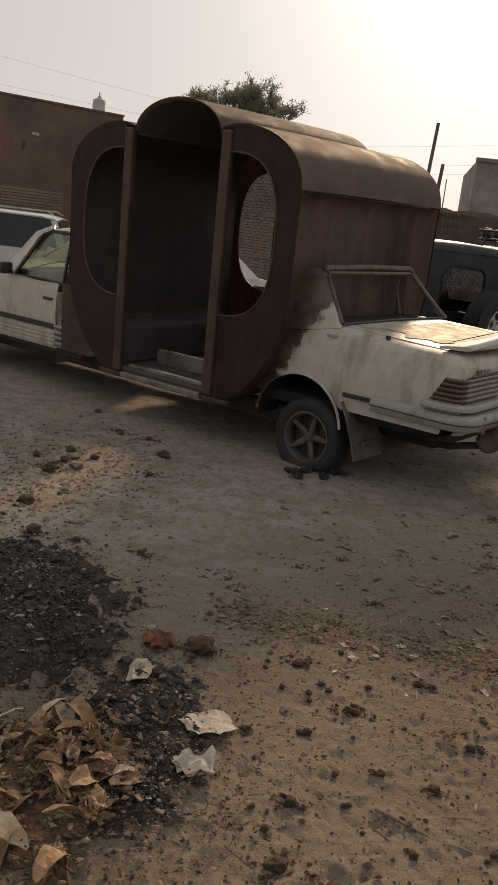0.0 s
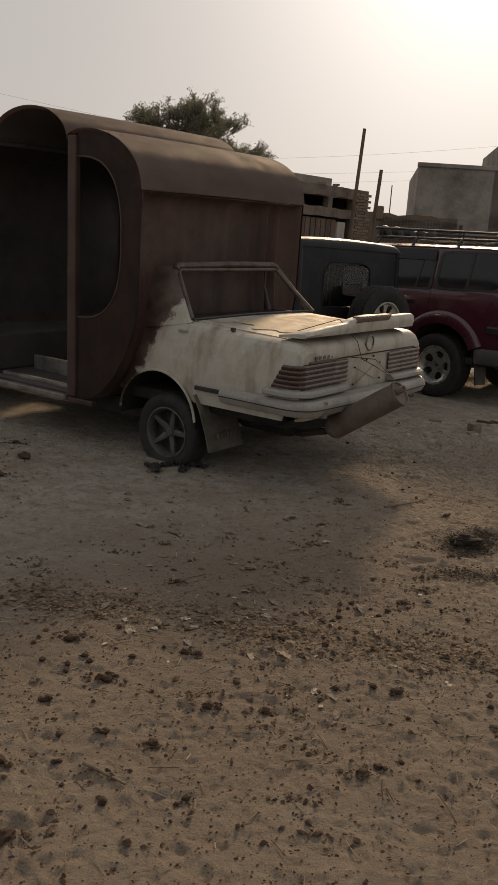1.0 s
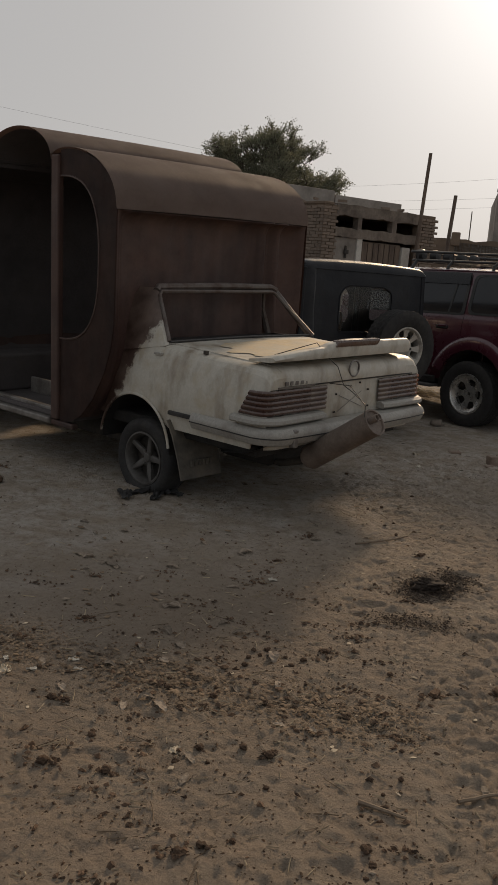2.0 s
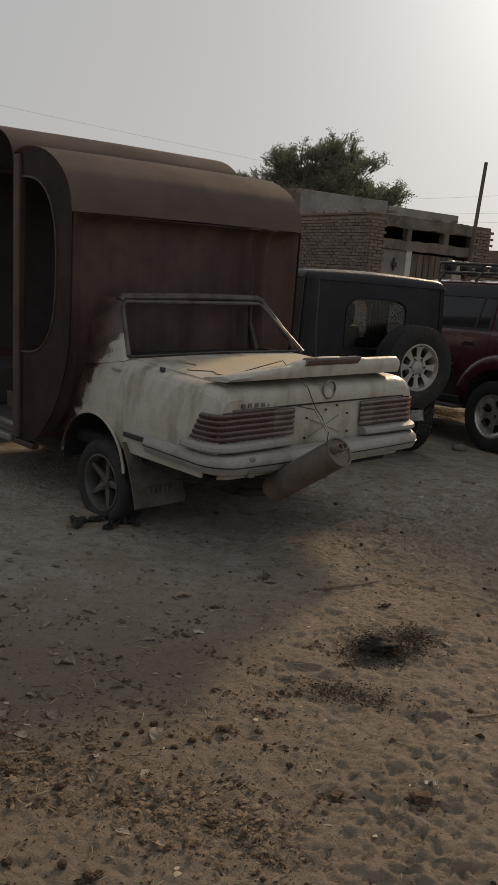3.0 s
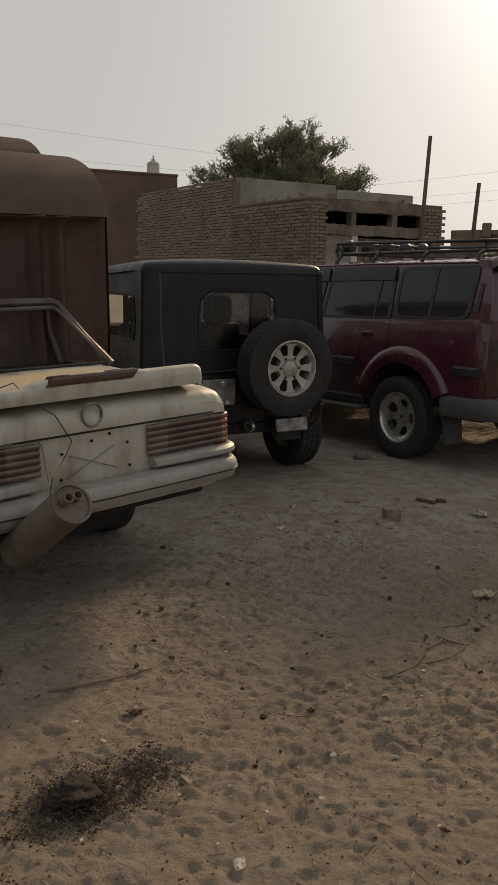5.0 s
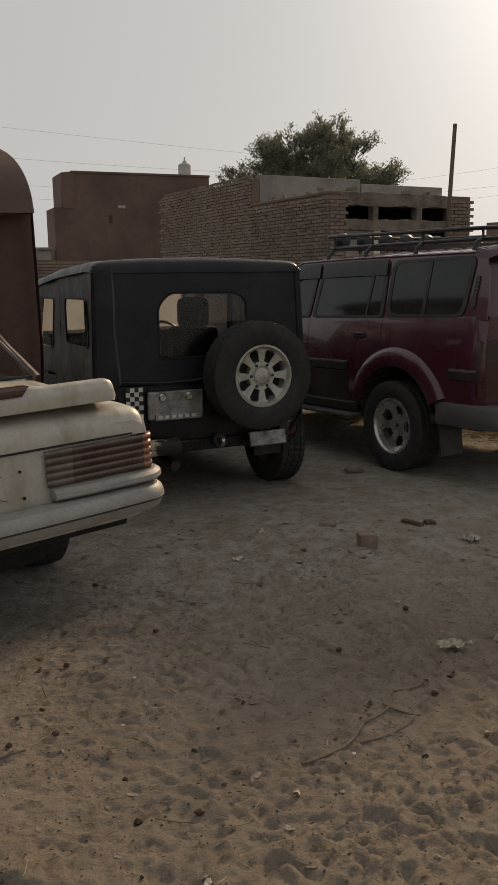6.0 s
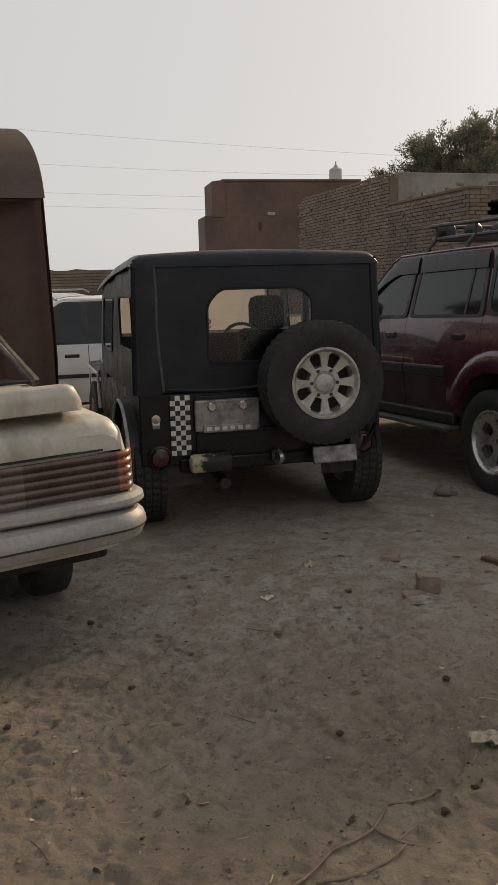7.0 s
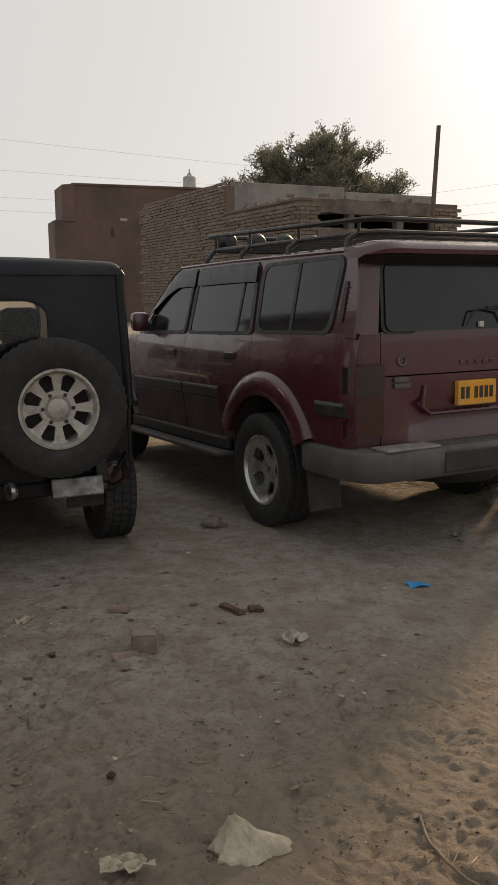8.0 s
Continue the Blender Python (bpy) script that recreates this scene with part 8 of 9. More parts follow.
def leaf_mesh(name, L, W, curl, seed, mat):
    """A long dry husk leaf with a curled midrib."""
    rng = random.Random(seed)
    rows = []
    for i in range(9):
        t = i / 8
        w = W * math.sin(math.pi * (0.06 + 0.9 * t)) ** 0.8 * (1 + rng.uniform(-0.15, 0.15)) + 0.003
        up = curl * L * math.sin(math.pi * t * rng.uniform(0.8, 1.1)) * 0.5
        rows.append([((t - 0.5) * L, s * w, max(0.003, up + abs(s) ** 1.5 * w * 0.9 * curl + rng.uniform(-0.004, 0.006))) for s in (-1, -0.5, 0, 0.5, 1)])
    bm = thicken(loft(rows), 0.002)
    me = bpy.data.meshes.new(name)
    bm.to_mesh(me)
    bm.free()
    me.materials.append(mat)
    return me


def set_down(name, me, x, y, turn, label, category, group="", tilt=(0, 0), scale=1.0, up=0.0):
    ob = new(name, me)
    ob.matrix_world = pose(x, y, gz(x, y) + up, tilt[0], tilt[1], turn) @ Matrix.Scale(scale, 4)
    return tagged(ob, label, category, group)


def build_litter():
    rng = random.Random(21)

    def in_zone(n, x0, x1, y0, y1, keep):
        out = []
        while len(out) < n:
            x, y = rng.uniform(x0, x1), rng.uniform(y0, y1)
            if rng.random() < keep(x, y):
                out.append((x, y))
        return out

    def trodden(x, y):
        f = -((x - 0.9) * -0.72 + (y - 5.0) * 0.69)
        return max(0.08 if x < 2 else 0.3, min(1, (f + 0.4) / 1.6)) * (1.0 if x < 1.9 else 0.8) * (1.0 if y < 6 else 0.7)
    # crumbs everywhere, thicker near the fire and in front
    bits("dung_crumbs", "small dark dung crumbs strewn over the sand", in_zone(14000, -1.4, 5.2, 1.5, 8.4, lambda x, y: trodden(x, y) * (1.0 if x < 2.2 and y < 3.8 else 0.35)), DUNG, (0.003, 0.016), 1)
    bits("dung_lumps", "dark dry dung lumps strewn over the sand", in_zone(430, -1.3, 4.6, 1.6, 6.5, lambda x, y: trodden(x, y) * (1 if x < 1.4 else 0.35)), DUNG, (0.016, 0.036), 2, 0.8)
    bits("chaff_crumbs", "small brown chaff crumbs strewn over the sand", in_zone(9000, -1.4, 5.2, 1.5, 8.4, trodden), HUSK, (0.003, 0.014), 3)
    clods = in_zone(2600, 0.9, 4.7, 1.8, 8.2, lambda x, y: max(0.15, min(1, (x - 0.9) / 1.2)) * (1 if value_noise(np.array(x * 2.1), np.array(y * 2.1), 51) > -0.08 else 0.25))
    bits("sand_clods", "crumbled clods of trodden tan sand", clods, EARTH, (0.004, 0.024), 45, 0.4)
    # chaff: a band in front of the car, round the dung heap, and beside the fire
    band = []
    while len(band) < 3600:
        x = rng.uniform(-0.1, 2.1)
        y = 3.40 - 0.17 * x + rng.gauss(0, 0.10)
        if rng.random() < 0.35 + 0.65 * abs(math.sin(x * 4.1 + 0.4)):
            band.append((x, y))
    bits("chaff_band", "band of brown chaff and crumbs on the sand", band, HUSK, (0.004, 0.03), 4, 0.22, 0.008)
    bits("chaff_clods", "dark crumbled clods in the chaff band", [(x + rng.gauss(0, 0.03), y + rng.gauss(0, 0.03)) for x, y in band[:240]], DUNG, (0.008, 0.04), 5, 0.55, 0.008)
    heap = []
    for n, cx, cy, sx, sy in ((1500, 2.27, 4.52, 0.055, 0.05), (1000, 2.31, 4.56, 0.10, 0.09), (700, 2.42, 4.72, 0.06, 0.07), (400, 2.2, 4.4, 0.07, 0.06), (450, 2.1, 4.05, 0.09, 0.05), (300, 2.26, 4.02, 0.12, 0.06)):
        heap += [(cx + rng.gauss(0, sx), cy + rng.gauss(0, sy)) for _ in range(n)]
    set_down("dung_pat", lump_mesh("dung_pat", 77, DUNGWET, 4, 0.6, 0.4), 2.26, 4.51, 30, "trodden dark brown dung pat on the sand", "dung", scale=0.14, up=0.012)
    fine = [(x + rng.gauss(0, 0.02), y + rng.gauss(0, 0.02)) for x, y in heap for _ in range(3)]
    bits("dung_heap_dust", "fine black dung dust trodden into the sand", fine, DUNGWET, (0.0025, 0.009), 66, 0.3, 0.004)
    bits("dung_heap_crumbs", "black crumbled dung round a trodden heap", heap, DUNGWET, (0.003, 0.018), 6, 0.6, 0.02)
    # stalks
    stalks("straw", "pale straw stalks strewn over the sand", in_zone(1700, -1.2, 5.0, 1.6, 8.2, trodden), STRAW, (0.015, 0.075), 7, 0.0013, 0.004)
    stalks("thin_twigs", "thin brown twigs strewn over the sand", in_zone(170, -1.0, 4.8, 1.8, 7.6, trodden), HUSK, (0.04, 0.13), 8, 0.0013)
    # burnt patch: charred mound, charcoal and flakes
    rows = []
    for i in range(120):
        row = []
        for k in range(98):
            x = -1.75 + 1.75 * k / 97
            y = 1.85 + 2.15 * i / 119
            row.append((x, y))
        rows.append(row)

    def burnt(x, y):
        e = 0.10 * math.sin(y * 7.3) + 0.07 * math.sin(x * 11 + y * 5) + 0.5 * noise.noise((x * 7, y * 7, 3)) + 0.45 * noise.noise((x * 19, y * 19, 4))
        main = 1 - (((x + 1.08) / 0.72) ** 2 + ((y - 3.1) / 0.78) ** 2) + e - 0.5 * max(0.0, x + 0.75) * max(0.0, y - 2.9)
        arm = 1 - (((x + 0.22) / 0.20) ** 2 + ((y - 2.38) / 0.42) ** 2) + e
        return max(main, arm)
    bm = bmesh.new()
    grid = [[bm.verts.new((x, y, gz(x, y) + 0.004 + 0.007 * max(0, min(1, burnt(x, y) * 3)) * (1 + 1.5 * noise.noise((x * 24, y * 24, 0)))) if burnt(x, y) > 0 else (x, y, gz(x, y) - 0.008)) for x, y in row] for row in rows]
    for a, b in zip(grid, grid[1:]):
        for k in range(97):
            bm.faces.new((a[k], a[k + 1], b[k + 1], b[k]))
    tagged(part("ash_heap", bm, ASHBASE, None, smooth=True, angle=80), "burnt-out heap of black ash on the sand", "ash heap", kind="stuff")
    fire = in_zone(15000, -1.7, 0.05, 1.9, 4.0, lambda x, y: max(0.0, min(1, burnt(x, y) * 1.3 + 0.12)))
    bits("charcoal", "black charcoal pieces in the burnt heap", fire[:10100], CHAR, (0.005, 0.034), 9, 0.7, 0.022)
    bits("charcoal_lumps", "larger black charcoal lumps in the burnt heap", fire[9300:10700], CHAR, (0.022, 0.06), 10, 0.7, 0.03)
    bits("ash_flakes", "grey ash flakes in the burnt heap", fire[10700:11700], ASHFLAKE, (0.006, 0.038), 11, 0.22, 0.03)
    bits("ash_crumbs", "brown burnt crumbs round the heap", [(x + rng.gauss(0, 0.12), y + rng.gauss(0, 0.12)) for x, y in fire[12200:]], HUSK, (0.004, 0.022), 12, 0.5, 0.015)
    bits("charred_edge", "charred crumbs strewn round the burnt heap", [(x + rng.gauss(0, 0.09), y + rng.gauss(0, 0.09)) for x, y in fire[::2]], CHAR, (0.004, 0.02), 36, 0.5, 0.01)
    bits("burnt_crumbs", "dark brown burnt crumbs over the ash", fire[::3] + [(x + rng.gauss(0, 0.15), y + rng.gauss(0, 0.15)) for x, y in fire[1::4]], DUNG, (0.004, 0.022), 33, 0.6, 0.03)
    # dry husks before the fire
    leaves = [leaf_mesh("dry_leaf", rng.uniform(0.12, 0.22), rng.uniform(0.022, 0.045), rng.uniform(0.3, 0.8), k, DRYLEAF) for k in range(8)]
    heap = thing("dry_husk_heap", pose(-0.48, 2.08, gz(-0.48, 2.08)), "heap of dry tan husk leaves beside the burnt patch", "leaf heap")
    mound = bmesh.new()
    bmesh.ops.create_icosphere(mound, subdivisions=3, radius=1.0)
    for v in mound.verts:
        n = noise.noise(v.co * 3) * 0.25
        v.co = Vector((v.co.x * (0.24 + 0.1 * n), v.co.y * (0.30 + 0.1 * n), v.co.z * (0.05 + 0.03 * n) - 0.01))
    part("chaff_mound", mound, DUNG, heap, smooth=True)
    torn = [scrap_mesh("torn_husk", rng.uniform(0.09, 0.17), rng.uniform(0.05, 0.09), 70 + k, DRYLEAF, 0.35, 10, 0.75) for k in range(7)]
    palehusk = [scrap_mesh("torn_husk", rng.uniform(0.07, 0.12), rng.uniform(0.04, 0.07), 80 + k, PALEHUSK, 0.4, 9, 0.75) for k in range(4)]
    for k in range(88):
        a, r = rng.uniform(0, 6.283), math.sqrt(rng.random())
        x, y = r * 0.30 * math.cos(a), r * 0.38 * math.sin(a)
        c = rng.random()
        me = leaves[rng.randrange(8)] if c < 0.25 else torn[rng.randrange(7)] if c < 0.68 else palehusk[rng.randrange(4)]
        ob = new(me.name.split(".")[0], me)
        ob.parent = heap
        ob.matrix_local = pose(x, y, 0.03 * (1 - r) + rng.uniform(0.0, 0.05), rng.uniform(-35, 35), rng.uniform(-35, 35), rng.uniform(0, 360)) @ Matrix.Scale(rng.uniform(0.35, 1.0), 4)
    faded = [leaf_mesh("dry_leaf", rng.uniform(0.10, 0.19), rng.uniform(0.022, 0.05), rng.uniform(0.15, 0.45), 50 + k, FADED) for k in range(8)]
    big = [leaf_mesh("dry_leaf", rng.uniform(0.16, 0.26), rng.uniform(0.03, 0.055), rng.uniform(0.35, 0.7), 30 + k, DRYLEAF if k % 3 else PALEHUSK) for k in range(9)]
    for k in range(26):
        a, r = rng.uniform(0, 6.283), math.sqrt(rng.random())
        ob = new("dry_leaf", big[k % 9])
        ob.parent = heap
        ob.matrix_local = pose(r * 0.27 * math.cos(a), r * 0.36 * math.sin(a), 0.03 + 0.04 * (1 - r), rng.uniform(-35, 35), rng.uniform(-35, 35), rng.uniform(0, 360)) @ Matrix.Diagonal((rng.uniform(0.5, 0.85), rng.uniform(0.4, 0.65), 0.5, 1))
    bits("husk_chaff", "crumbled brown chaff among the husk leaves", [(-0.48 + rng.gauss(0, 0.24), 2.08 + rng.gauss(0, 0.26)) for _ in range(2600)], HUSK, (0.004, 0.03), 31, 0.4, 0.06)
    bits("burnt_chaff", "dark burnt crumbs among the husk leaves", [(-0.45 + rng.gauss(0, 0.22), 2.1 + rng.gauss(0, 0.25)) for _ in range(1500)], DUNGWET, (0.004, 0.026), 35, 0.5, 0.06)
    for k in range(30):
        x, y = (rng.uniform(0.3, 1.7), rng.uniform(2.9, 5.0))
        set_down("dry_leaf", faded[rng.randrange(8)], x, y, rng.uniform(0, 360), "flat pale dry leaf lying on the sand", "leaf", "scattered dry leaves", scale=rng.uniform(0.35, 0.6))
    for k in range(70):
        x, y = (rng.uniform(0.2, 3.4), rng.uniform(2.3, 6.0))
        set_down("dry_leaf", faded[rng.randrange(8)], x, y, rng.uniform(0, 360), "small curled dry brown leaf lying on the sand", "leaf", "scattered dry leaves", scale=rng.uniform(0.2, 0.42))
    # clods that can be told apart
    lumps = [lump_mesh("dung_clod", k, DUNG) for k in range(6)]
    earthy = [lump_mesh("earth_clod", 20 + k, EARTH) for k in range(4)]
    spots = [(-0.62, 5.32, 0.10), (-0.09, 2.97, 0.16), (0.85, 2.54, 0.085), (0.24, 2.15, 0.08), (0.46, 2.70, 0.075), (0.20, 1.90, 0.11), (0.69, 2.30, 0.05), (0.29, 3.0, 0.09), (-0.39, 3.33, 0.085), (-0.46, 3.92, 0.09),
             (0.66, 3.68, 0.06), (0.35, 1.83, 0.1), (-1.02, 4.05, 0.12), (-0.8, 4.0, 0.09), (1.34, 2.21, 0.07), (0.48, 2.70, 0.05), (2.16, 3.31, 0.06), (1.45, 4.75, 0.05), (2.28, 5.08, 0.05), (1.73, 3.62, 0.05), (2.42, 3.38, 0.085),
             (1.62, 5.25, 0.06), (-1.0, 6.35, 0.08), (-0.75, 6.2, 0.1), (1.05, 2.55, 0.045), (0.95, 2.75, 0.04), (1.55, 2.75, 0.05), (0.1, 2.5, 0.045), (0.75, 2.95, 0.05)]
    for k in range(70):
        spots.append((rng.uniform(0.05, 2.0), rng.uniform(1.9, 3.6), rng.uniform(0.02, 0.045)))
    for k in range(22):
        spots.append((rng.uniform(1.8, 4.4), rng.uniform(3.4, 7.0), rng.uniform(0.022, 0.042)))
    broken = []
    for k, (x, y, d) in enumerate(spots):
        set_down("dung_clod", lumps[k % 6], x, y, rng.uniform(0, 360), "dark brown dry dung clod lying on the sand", "clod", "dung clods", scale=d * (0.66 if d < 0.06 else 0.45 if d < 0.12 else 0.62))
        if d >= 0.045:
            broken += [(x + rng.gauss(0, d * 0.5), y + rng.gauss(0, d * 0.35)) for _ in range(int(d * 420))]
    bits("broken_dung", "crumbled dung lumps round the larger clods", broken, DUNG, (0.006, 0.034), 43, 0.65, 0.006)

    # loose clusters of crumbled dung
    near = []
    for k in range(52):
        cx, cy = rng.uniform(-0.1, 2.2), rng.uniform(1.8, 4.6)
        n = rng.randrange(6, 30)
        near += [(cx + rng.gauss(0, 0.045), cy + rng.gauss(0, 0.025)) for _ in range(n)]
    bits("dung_clusters", "clusters of crumbled dark dung on the sand", near, DUNG, (0.006, 0.032), 41, 0.6, 0.004)
    # rubble and crumbled earth at the edge of the fire, beside the cabin
    heapy = [(-1.3 + rng.gauss(0, 0.45), 5.0 + rng.gauss(0, 0.75)) for _ in range(2600)]
    bits("earth_crumbs", "crumbled brown earth beside the wreck", heapy[:1700], EARTH, (0.006, 0.05), 61, 0.5, 0.006)
    bits("dark_crumbs", "dark crumbled dung and earth beside the wreck", heapy[1700:], DUNG, (0.005, 0.035), 62, 0.55, 0.006)
    for k in range(26):
        x, y = -1.25 + rng.gauss(0, 0.4), 5.1 + rng.gauss(0, 0.7)
        set_down("earth_clod", lumps[k % 6] if k % 3 else earthy[k % 4], x, y, rng.uniform(0, 360), "rough brown clod of earth beside the wreck", "clod", "earth clods", scale=rng.uniform(0.03, 0.09))
    # leaf shreds and flakes in the shaded lane
    bits("leaf_shreds", "dark leaf shreds lying in the driven lane", in_zone(520, 0.2, 4.4, 3.6, 9.0, lambda x, y: 1.0 if -1.6 < 0.72 * (x - 0.9) - 0.69 * (y - 5.0) < 0.9 else 0.2), HUSK, (0.012, 0.055), 63, 0.1, 0.004)
    bits("pale_flakes", "pale leaf flakes lying on the sand", in_zone(420, 0.0, 4.4, 2.6, 9.0, lambda x, y: 0.7), PALEBITS, (0.008, 0.034), 64, 0.1, 0.004)
    # papers, scraps and the plastic bag
    set_down("paper_scrap", scrap_mesh("paper_scrap", 0.2, 0.15, 3, PAPER, 0.12, 9, 0.2), -0.03, 2.47, 40, "torn white paper sheet lying beside the ash", "paper", "paper scraps", (0, 8), up=0.018)
    set_down("paper_scrap", scrap_mesh("paper_scrap", 0.13, 0.11, 5, PAPER, 0.5), -0.05, 2.23, 10, "crumpled white paper beside the ash", "paper", "paper scraps", up=0.012)
    set_down("paper_scrap", scrap_mesh("paper_scrap", 0.14, 0.08, 7, PLASTIC, 0.3), -0.28, 2.68, 80, "cream plastic scrap lying in the ash", "paper", "paper scraps", up=0.015)
    set_down("cloth_scrap", scrap_mesh("cloth_scrap", 0.13, 0.1, 9, ORANGEBIT, 0.4), -0.25, 2.98, 30, "burnt orange cloth rag beside the ash", "rag", "")
    for k, (x, y, w) in enumerate(((0.51, 3.11, 0.1), (0.73, 3.28, 0.07), (0.77, 3.20, 0.06), (1.24, 2.72, 0.07), (3.04, 4.95, 0.05), (2.82, 4.32, 0.075), (3.22, 5.2, 0.045), (1.45, 4.42, 0.07), (2.46, 3.48, 0.06), (3.25, 4.97, 0.03), (0.48, 3.2, 0.05), (0.6, 3.15, 0.06), (2.54, 8.11, 0.14), (2.51, 7.56, 0.1), (2.97, 9.29, 0.05), (0.95, 3.3, 0.06))):
        set_down("paper_scrap", scrap_mesh("paper_scrap", w * 0.7, w * 0.45, 11 + k, PAPER if k % 3 else PLASTIC, 0.3, 6), x, y, rng.uniform(0, 360), "small dirty white paper scrap lying on the sand", "paper", "paper scraps")
    set_down("plastic_scrap", scrap_mesh("plastic_scrap", 0.14, 0.06, 41, PLASTIC, 0.35, 11, 0.5), 3.70, 6.55, 20, "torn pale plastic strips lying on the sand", "plastic", "")
    set_down("plastic_scrap", scrap_mesh("plastic_scrap", 0.12, 0.08, 43, PAPER, 0.5, 9, 0.5), 3.83, 8.17, 60, "crumpled whitish plastic lying on the sand", "plastic", "")
    set_down("blue_plastic_scrap", scrap_mesh("blue_plastic_scrap", 0.13, 0.07, 45, BLUEPLASTIC, 0.25, 9, 0.4), 4.33, 9.04, 15, "bright blue plastic scrap lying on the sand", "plastic", "")
    # bag: a standing crumpled peak with a spread skirt
    rows = []
    for i in range(15):
        t = i / 14
        row = []
        for k in range(36):
            a = 2 * math.pi * k / 36
            r = 0.012 + 0.10 * t ** 1.2 * (1 + 0.35 * math.sin(3 * a + 1) + 0.35 * noise.noise((math.cos(a) * 2, math.sin(a) * 2, t * 3)) + 0.2 * noise.noise((math.cos(a) * 5, math.sin(a) * 5, t * 6)) + 0.22 * abs(math.sin(5 * a + 2.2 * math.sin(3 * a) + t)) * (0.4 + t))
            row.append((-0.05 + 0.07 * t + r * math.cos(a) * 1.25, r * math.sin(a) * 0.7, 0.20 * (1 - t) ** 0.9 + 0.012 * noise.noise((math.cos(a) * 4, math.sin(a) * 4, t * 6))))
        rows.append(row)
    bag = part("plastic_bag", loft(rows, closed=True), PLASTIC, None, smooth=True, angle=28)
    bag.matrix_world = pose(3.98, 6.72, gz(3.98, 6.72) - 0.004, 0, 0, 20) @ Matrix.Scale(0.62, 4)
    tagged(bag, "crumpled cream plastic bag standing on the sand", "plastic bag")
    # loose bricks, stone, bark pieces
    def loose(name, x, y, size, turn, label, mat, tilt=(0, 0)):
        bm = box((-size[0] / 2, -size[1] / 2, -0.004), (size[0] / 2, size[1] / 2, size[2]), 0.009)
        for v in bm.verts:
            v.co += Vector([rng.uniform(-0.005, 0.005) for _ in range(3)])
        ob = part(name, bm, mat)
        ob.matrix_world = pose(x, y, gz(x, y), tilt[0], tilt[1], turn)
        return tagged(ob, label, "brick" if "brick" in name else "debris")
    loose("half_brick", 3.22, 7.93, (0.105, 0.09, 0.088), 22, "broken half brick standing on the sand", REDBRICK)
    loose("brick_chip", 3.17, 7.83, (0.12, 0.05, 0.012), 40, "flat brick chip beside the half brick", REDBRICK)
    loose("brick_chip", 2.93, 8.33, (0.11, 0.07, 0.02), 10, "flat brick chip lying on the sand", REDBRICK, (4, 0))
    loose("bark_piece", 3.47, 8.46, (0.16, 0.045, 0.016), -35, "dark strip of bark lying on the sand", DUNG)
    loose("bark_piece", 3.58, 8.49, (0.075, 0.05, 0.022), 30, "dark chip of bark lying on the sand", DUNG, (0, 8))
    loose("brick_chip", 2.43, 3.38, (0.06, 0.04, 0.025), 15, "dark brick chip lying on the sand", DUNG)
    loose("brick_chip", 2.16, 3.33, (0.05, 0.035, 0.022), 60, "dark brick chip lying on the sand", DUNG)
    set_down("stone", lump_mesh("stone", 31, STONE, 2, 0.8, 0.6), 2.95, 9.92, 20, "grey brown fieldstone lying on the sand", "stone", scale=0.15)
    for k in range(14):
        x, y = 4.75 + rng.gauss(0, 0.45), 10.3 + rng.gauss(0, 0.5)
        set_down("stone", lump_mesh("stone", 40 + k, EARTH, 2, 0.9, 0.55), x, y, rng.uniform(0, 360), "rubble lump on the sand bank behind the off-roader", "stone", "rubble on the bank", scale=rng.uniform(0.03, 0.09))
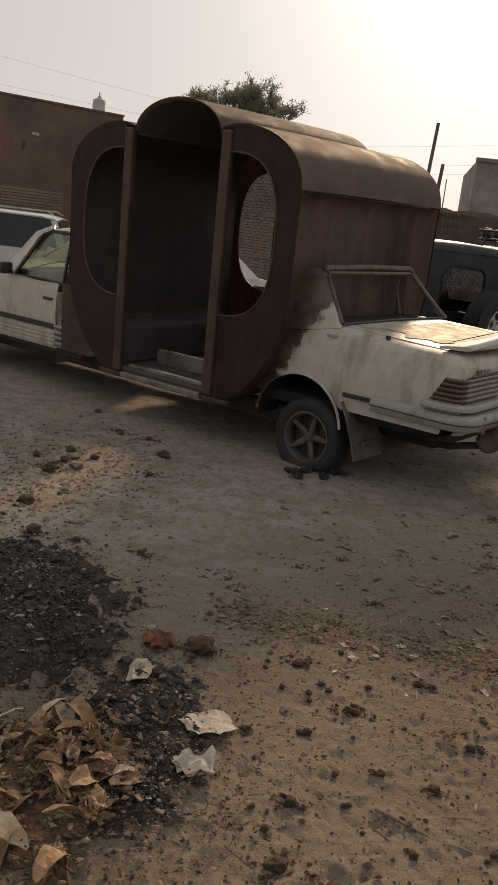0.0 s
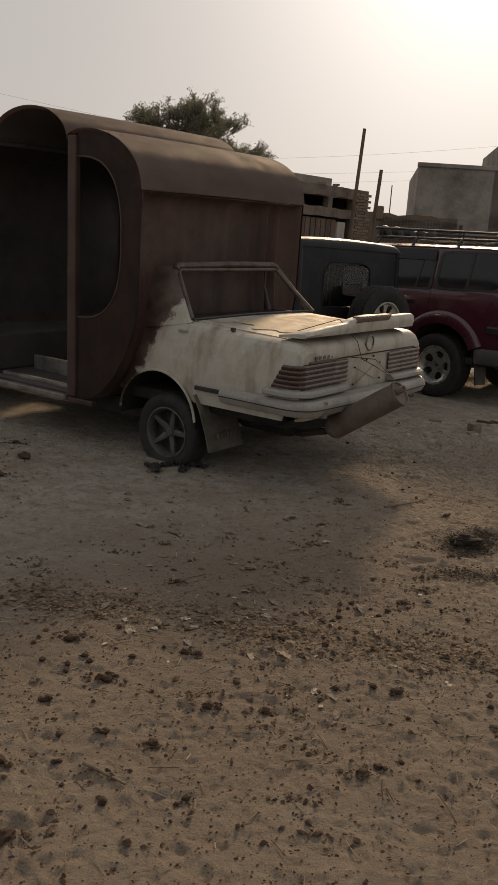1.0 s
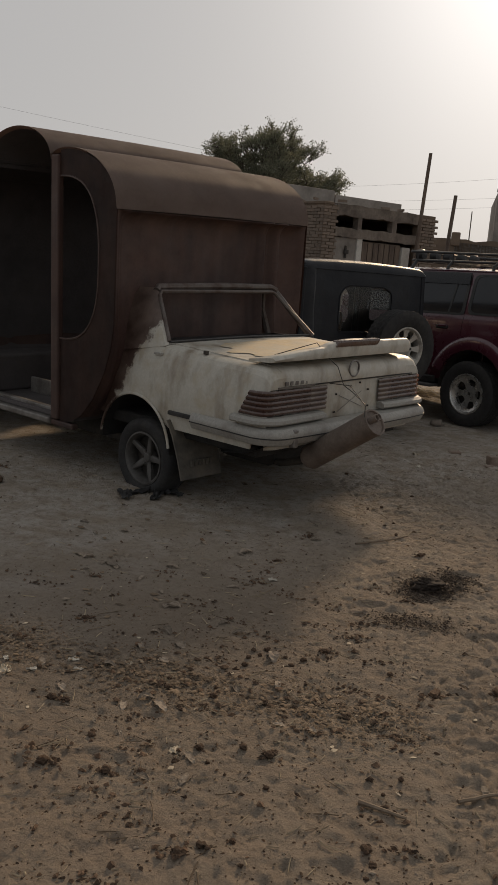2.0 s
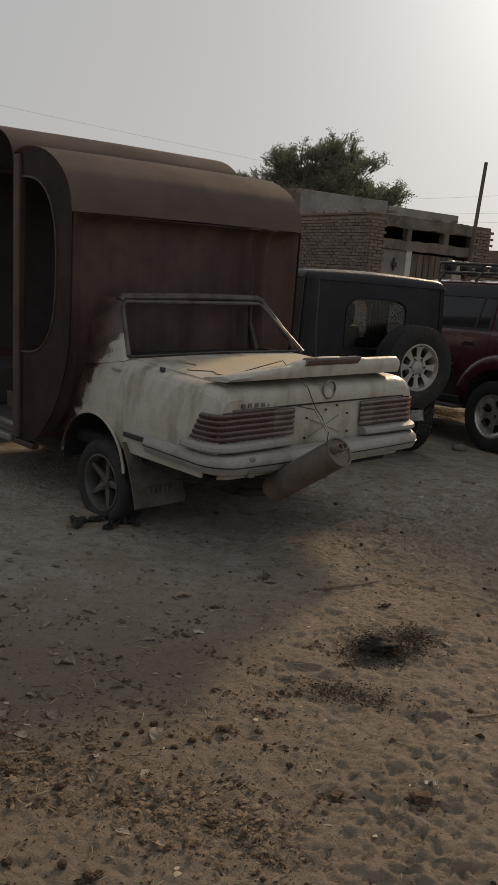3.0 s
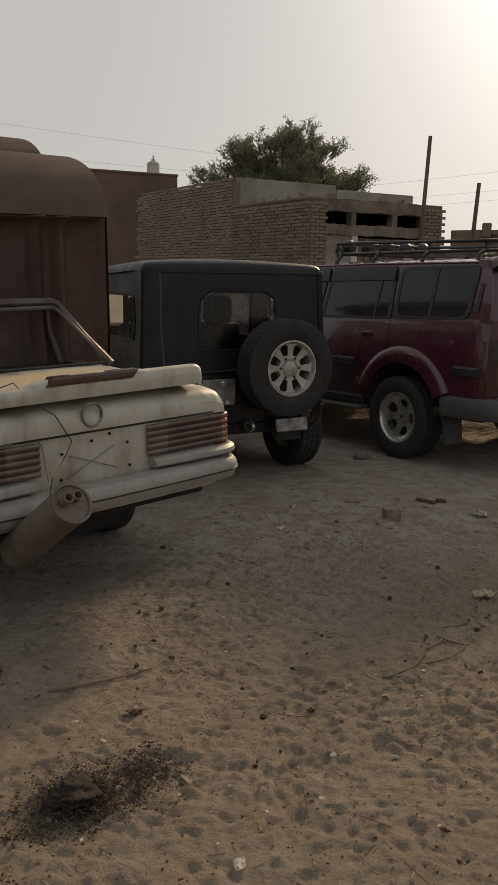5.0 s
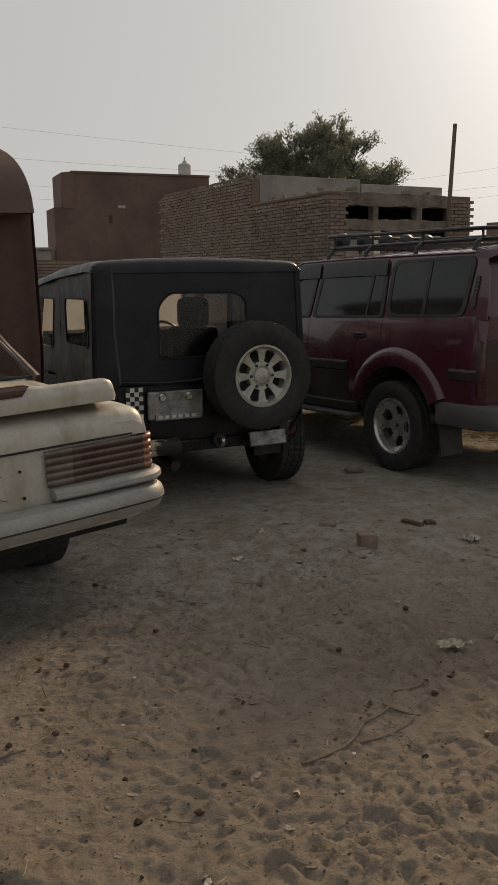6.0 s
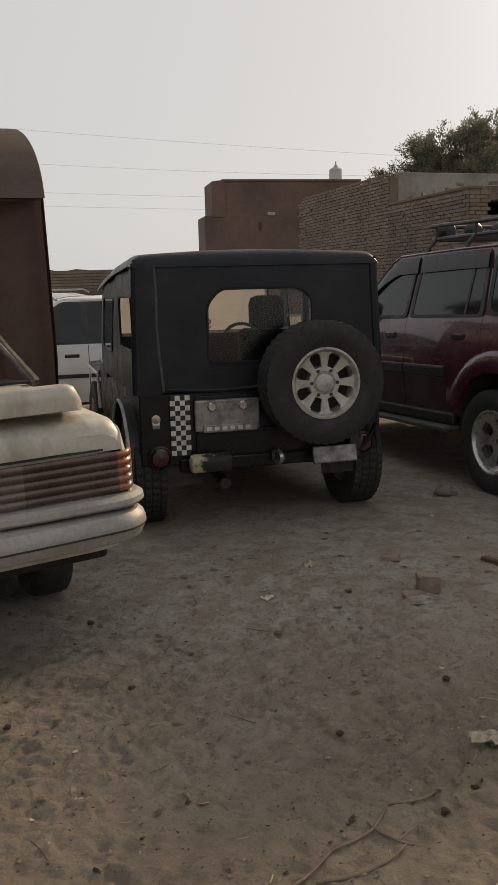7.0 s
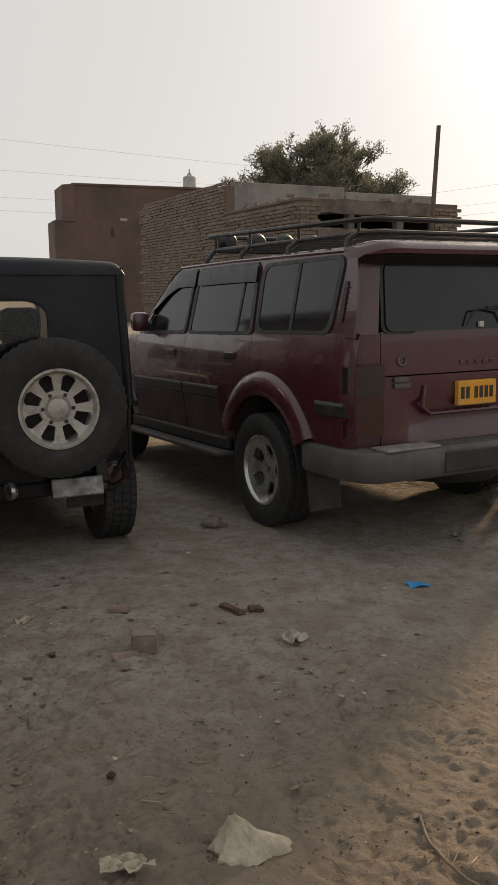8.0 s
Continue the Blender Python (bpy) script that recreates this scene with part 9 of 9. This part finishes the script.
    # sticks and the dry creeper stem
    def stick(x0, y0, x1, y1, r, label, bow=0.0, name="stick"):
        pts = []
        za, zb = gz(x0, y0) + 0.004, gz(x1, y1) + 0.004
        for k in range(9):
            t = k / 8
            x, y = x0 + (x1 - x0) * t, y0 + (y1 - y0) * t
            x += bow * math.sin(math.pi * t) * (y1 - y0)
            y -= bow * math.sin(math.pi * t) * (x1 - x0)
            pts.append((x, y, (1 - t) * za + t * zb + r * 0.8 + 0.25 * (gz(x, y) - (1 - t) * za - t * zb)))
        ob = part(name, tube(pts, [r * (1 - 0.4 * k / 8) for k in range(9)], 6), STICKWOOD, None, smooth=True)
        tagged(ob, label, "stick", "sticks on the sand")
    stick(0.49, 2.17, 0.63, 2.08, 0.006, "straight thin brown stick lying on the sand")
    stick(1.9, 5.18, 2.24, 5.46, 0.007, "long thin brown stick lying on the sand", 0.03)
    stick(2.15, 2.62, 2.36, 2.72, 0.007, "split pale stick lying on the sand")
    stick(1.84, 2.56, 1.98, 2.50, 0.008, "split pale stick lying on the sand")
    stick(4.45, 7.0, 4.62, 6.7, 0.006, "thin brown stick lying on the sand", 0.1)
    stick(2.62, 4.0, 2.86, 4.2, 0.005, "thin brown stick lying on the sand", 0.08)
    for seg in (((3.2, 5.55), (3.38, 5.85)), ((3.38, 5.85), (3.47, 6.1)), ((3.38, 5.72), (3.56, 5.95)), ((3.47, 6.1), (3.6, 6.28)), ((3.44, 6.0), (3.58, 5.97))):
        stick(*seg[0], *seg[1], 0.0052, "dry twisted creeper stem lying on the sand", 0.12, "creeper_stem")
    # burst rubber scraps beside the flat tyre
    for k, (x, y) in enumerate(((0.42, 5.86), (0.55, 5.80), (0.34, 5.75), (0.62, 5.9))):
        set_down("rubber_scrap", scrap_mesh("rubber_scrap", 0.22, 0.07, 60 + k, RUBBER, 0.25, 8, 0.4), x, y, 50 + k * 35, "torn black tyre rubber strip beside the flat wheel", "rubber", "torn rubber strips")
    # hay beyond the cars and under the off-roader
    hay = [(2.8 + rng.gauss(0, 0.35), 12.75 + rng.gauss(0, 0.3)) for _ in range(2200)] + [(4.35 + rng.gauss(0, 0.4), 11.9 + rng.gauss(0, 0.3)) for _ in range(2200)] + [(5.3 + rng.gauss(0, 0.4), 11.0 + rng.gauss(0, 0.5)) for _ in range(900)]
    stalks("hay", "yellow hay strewn behind the parked cars", hay, HAY, (0.03, 0.09), 15, 0.0016, 0.03)


build_litter()
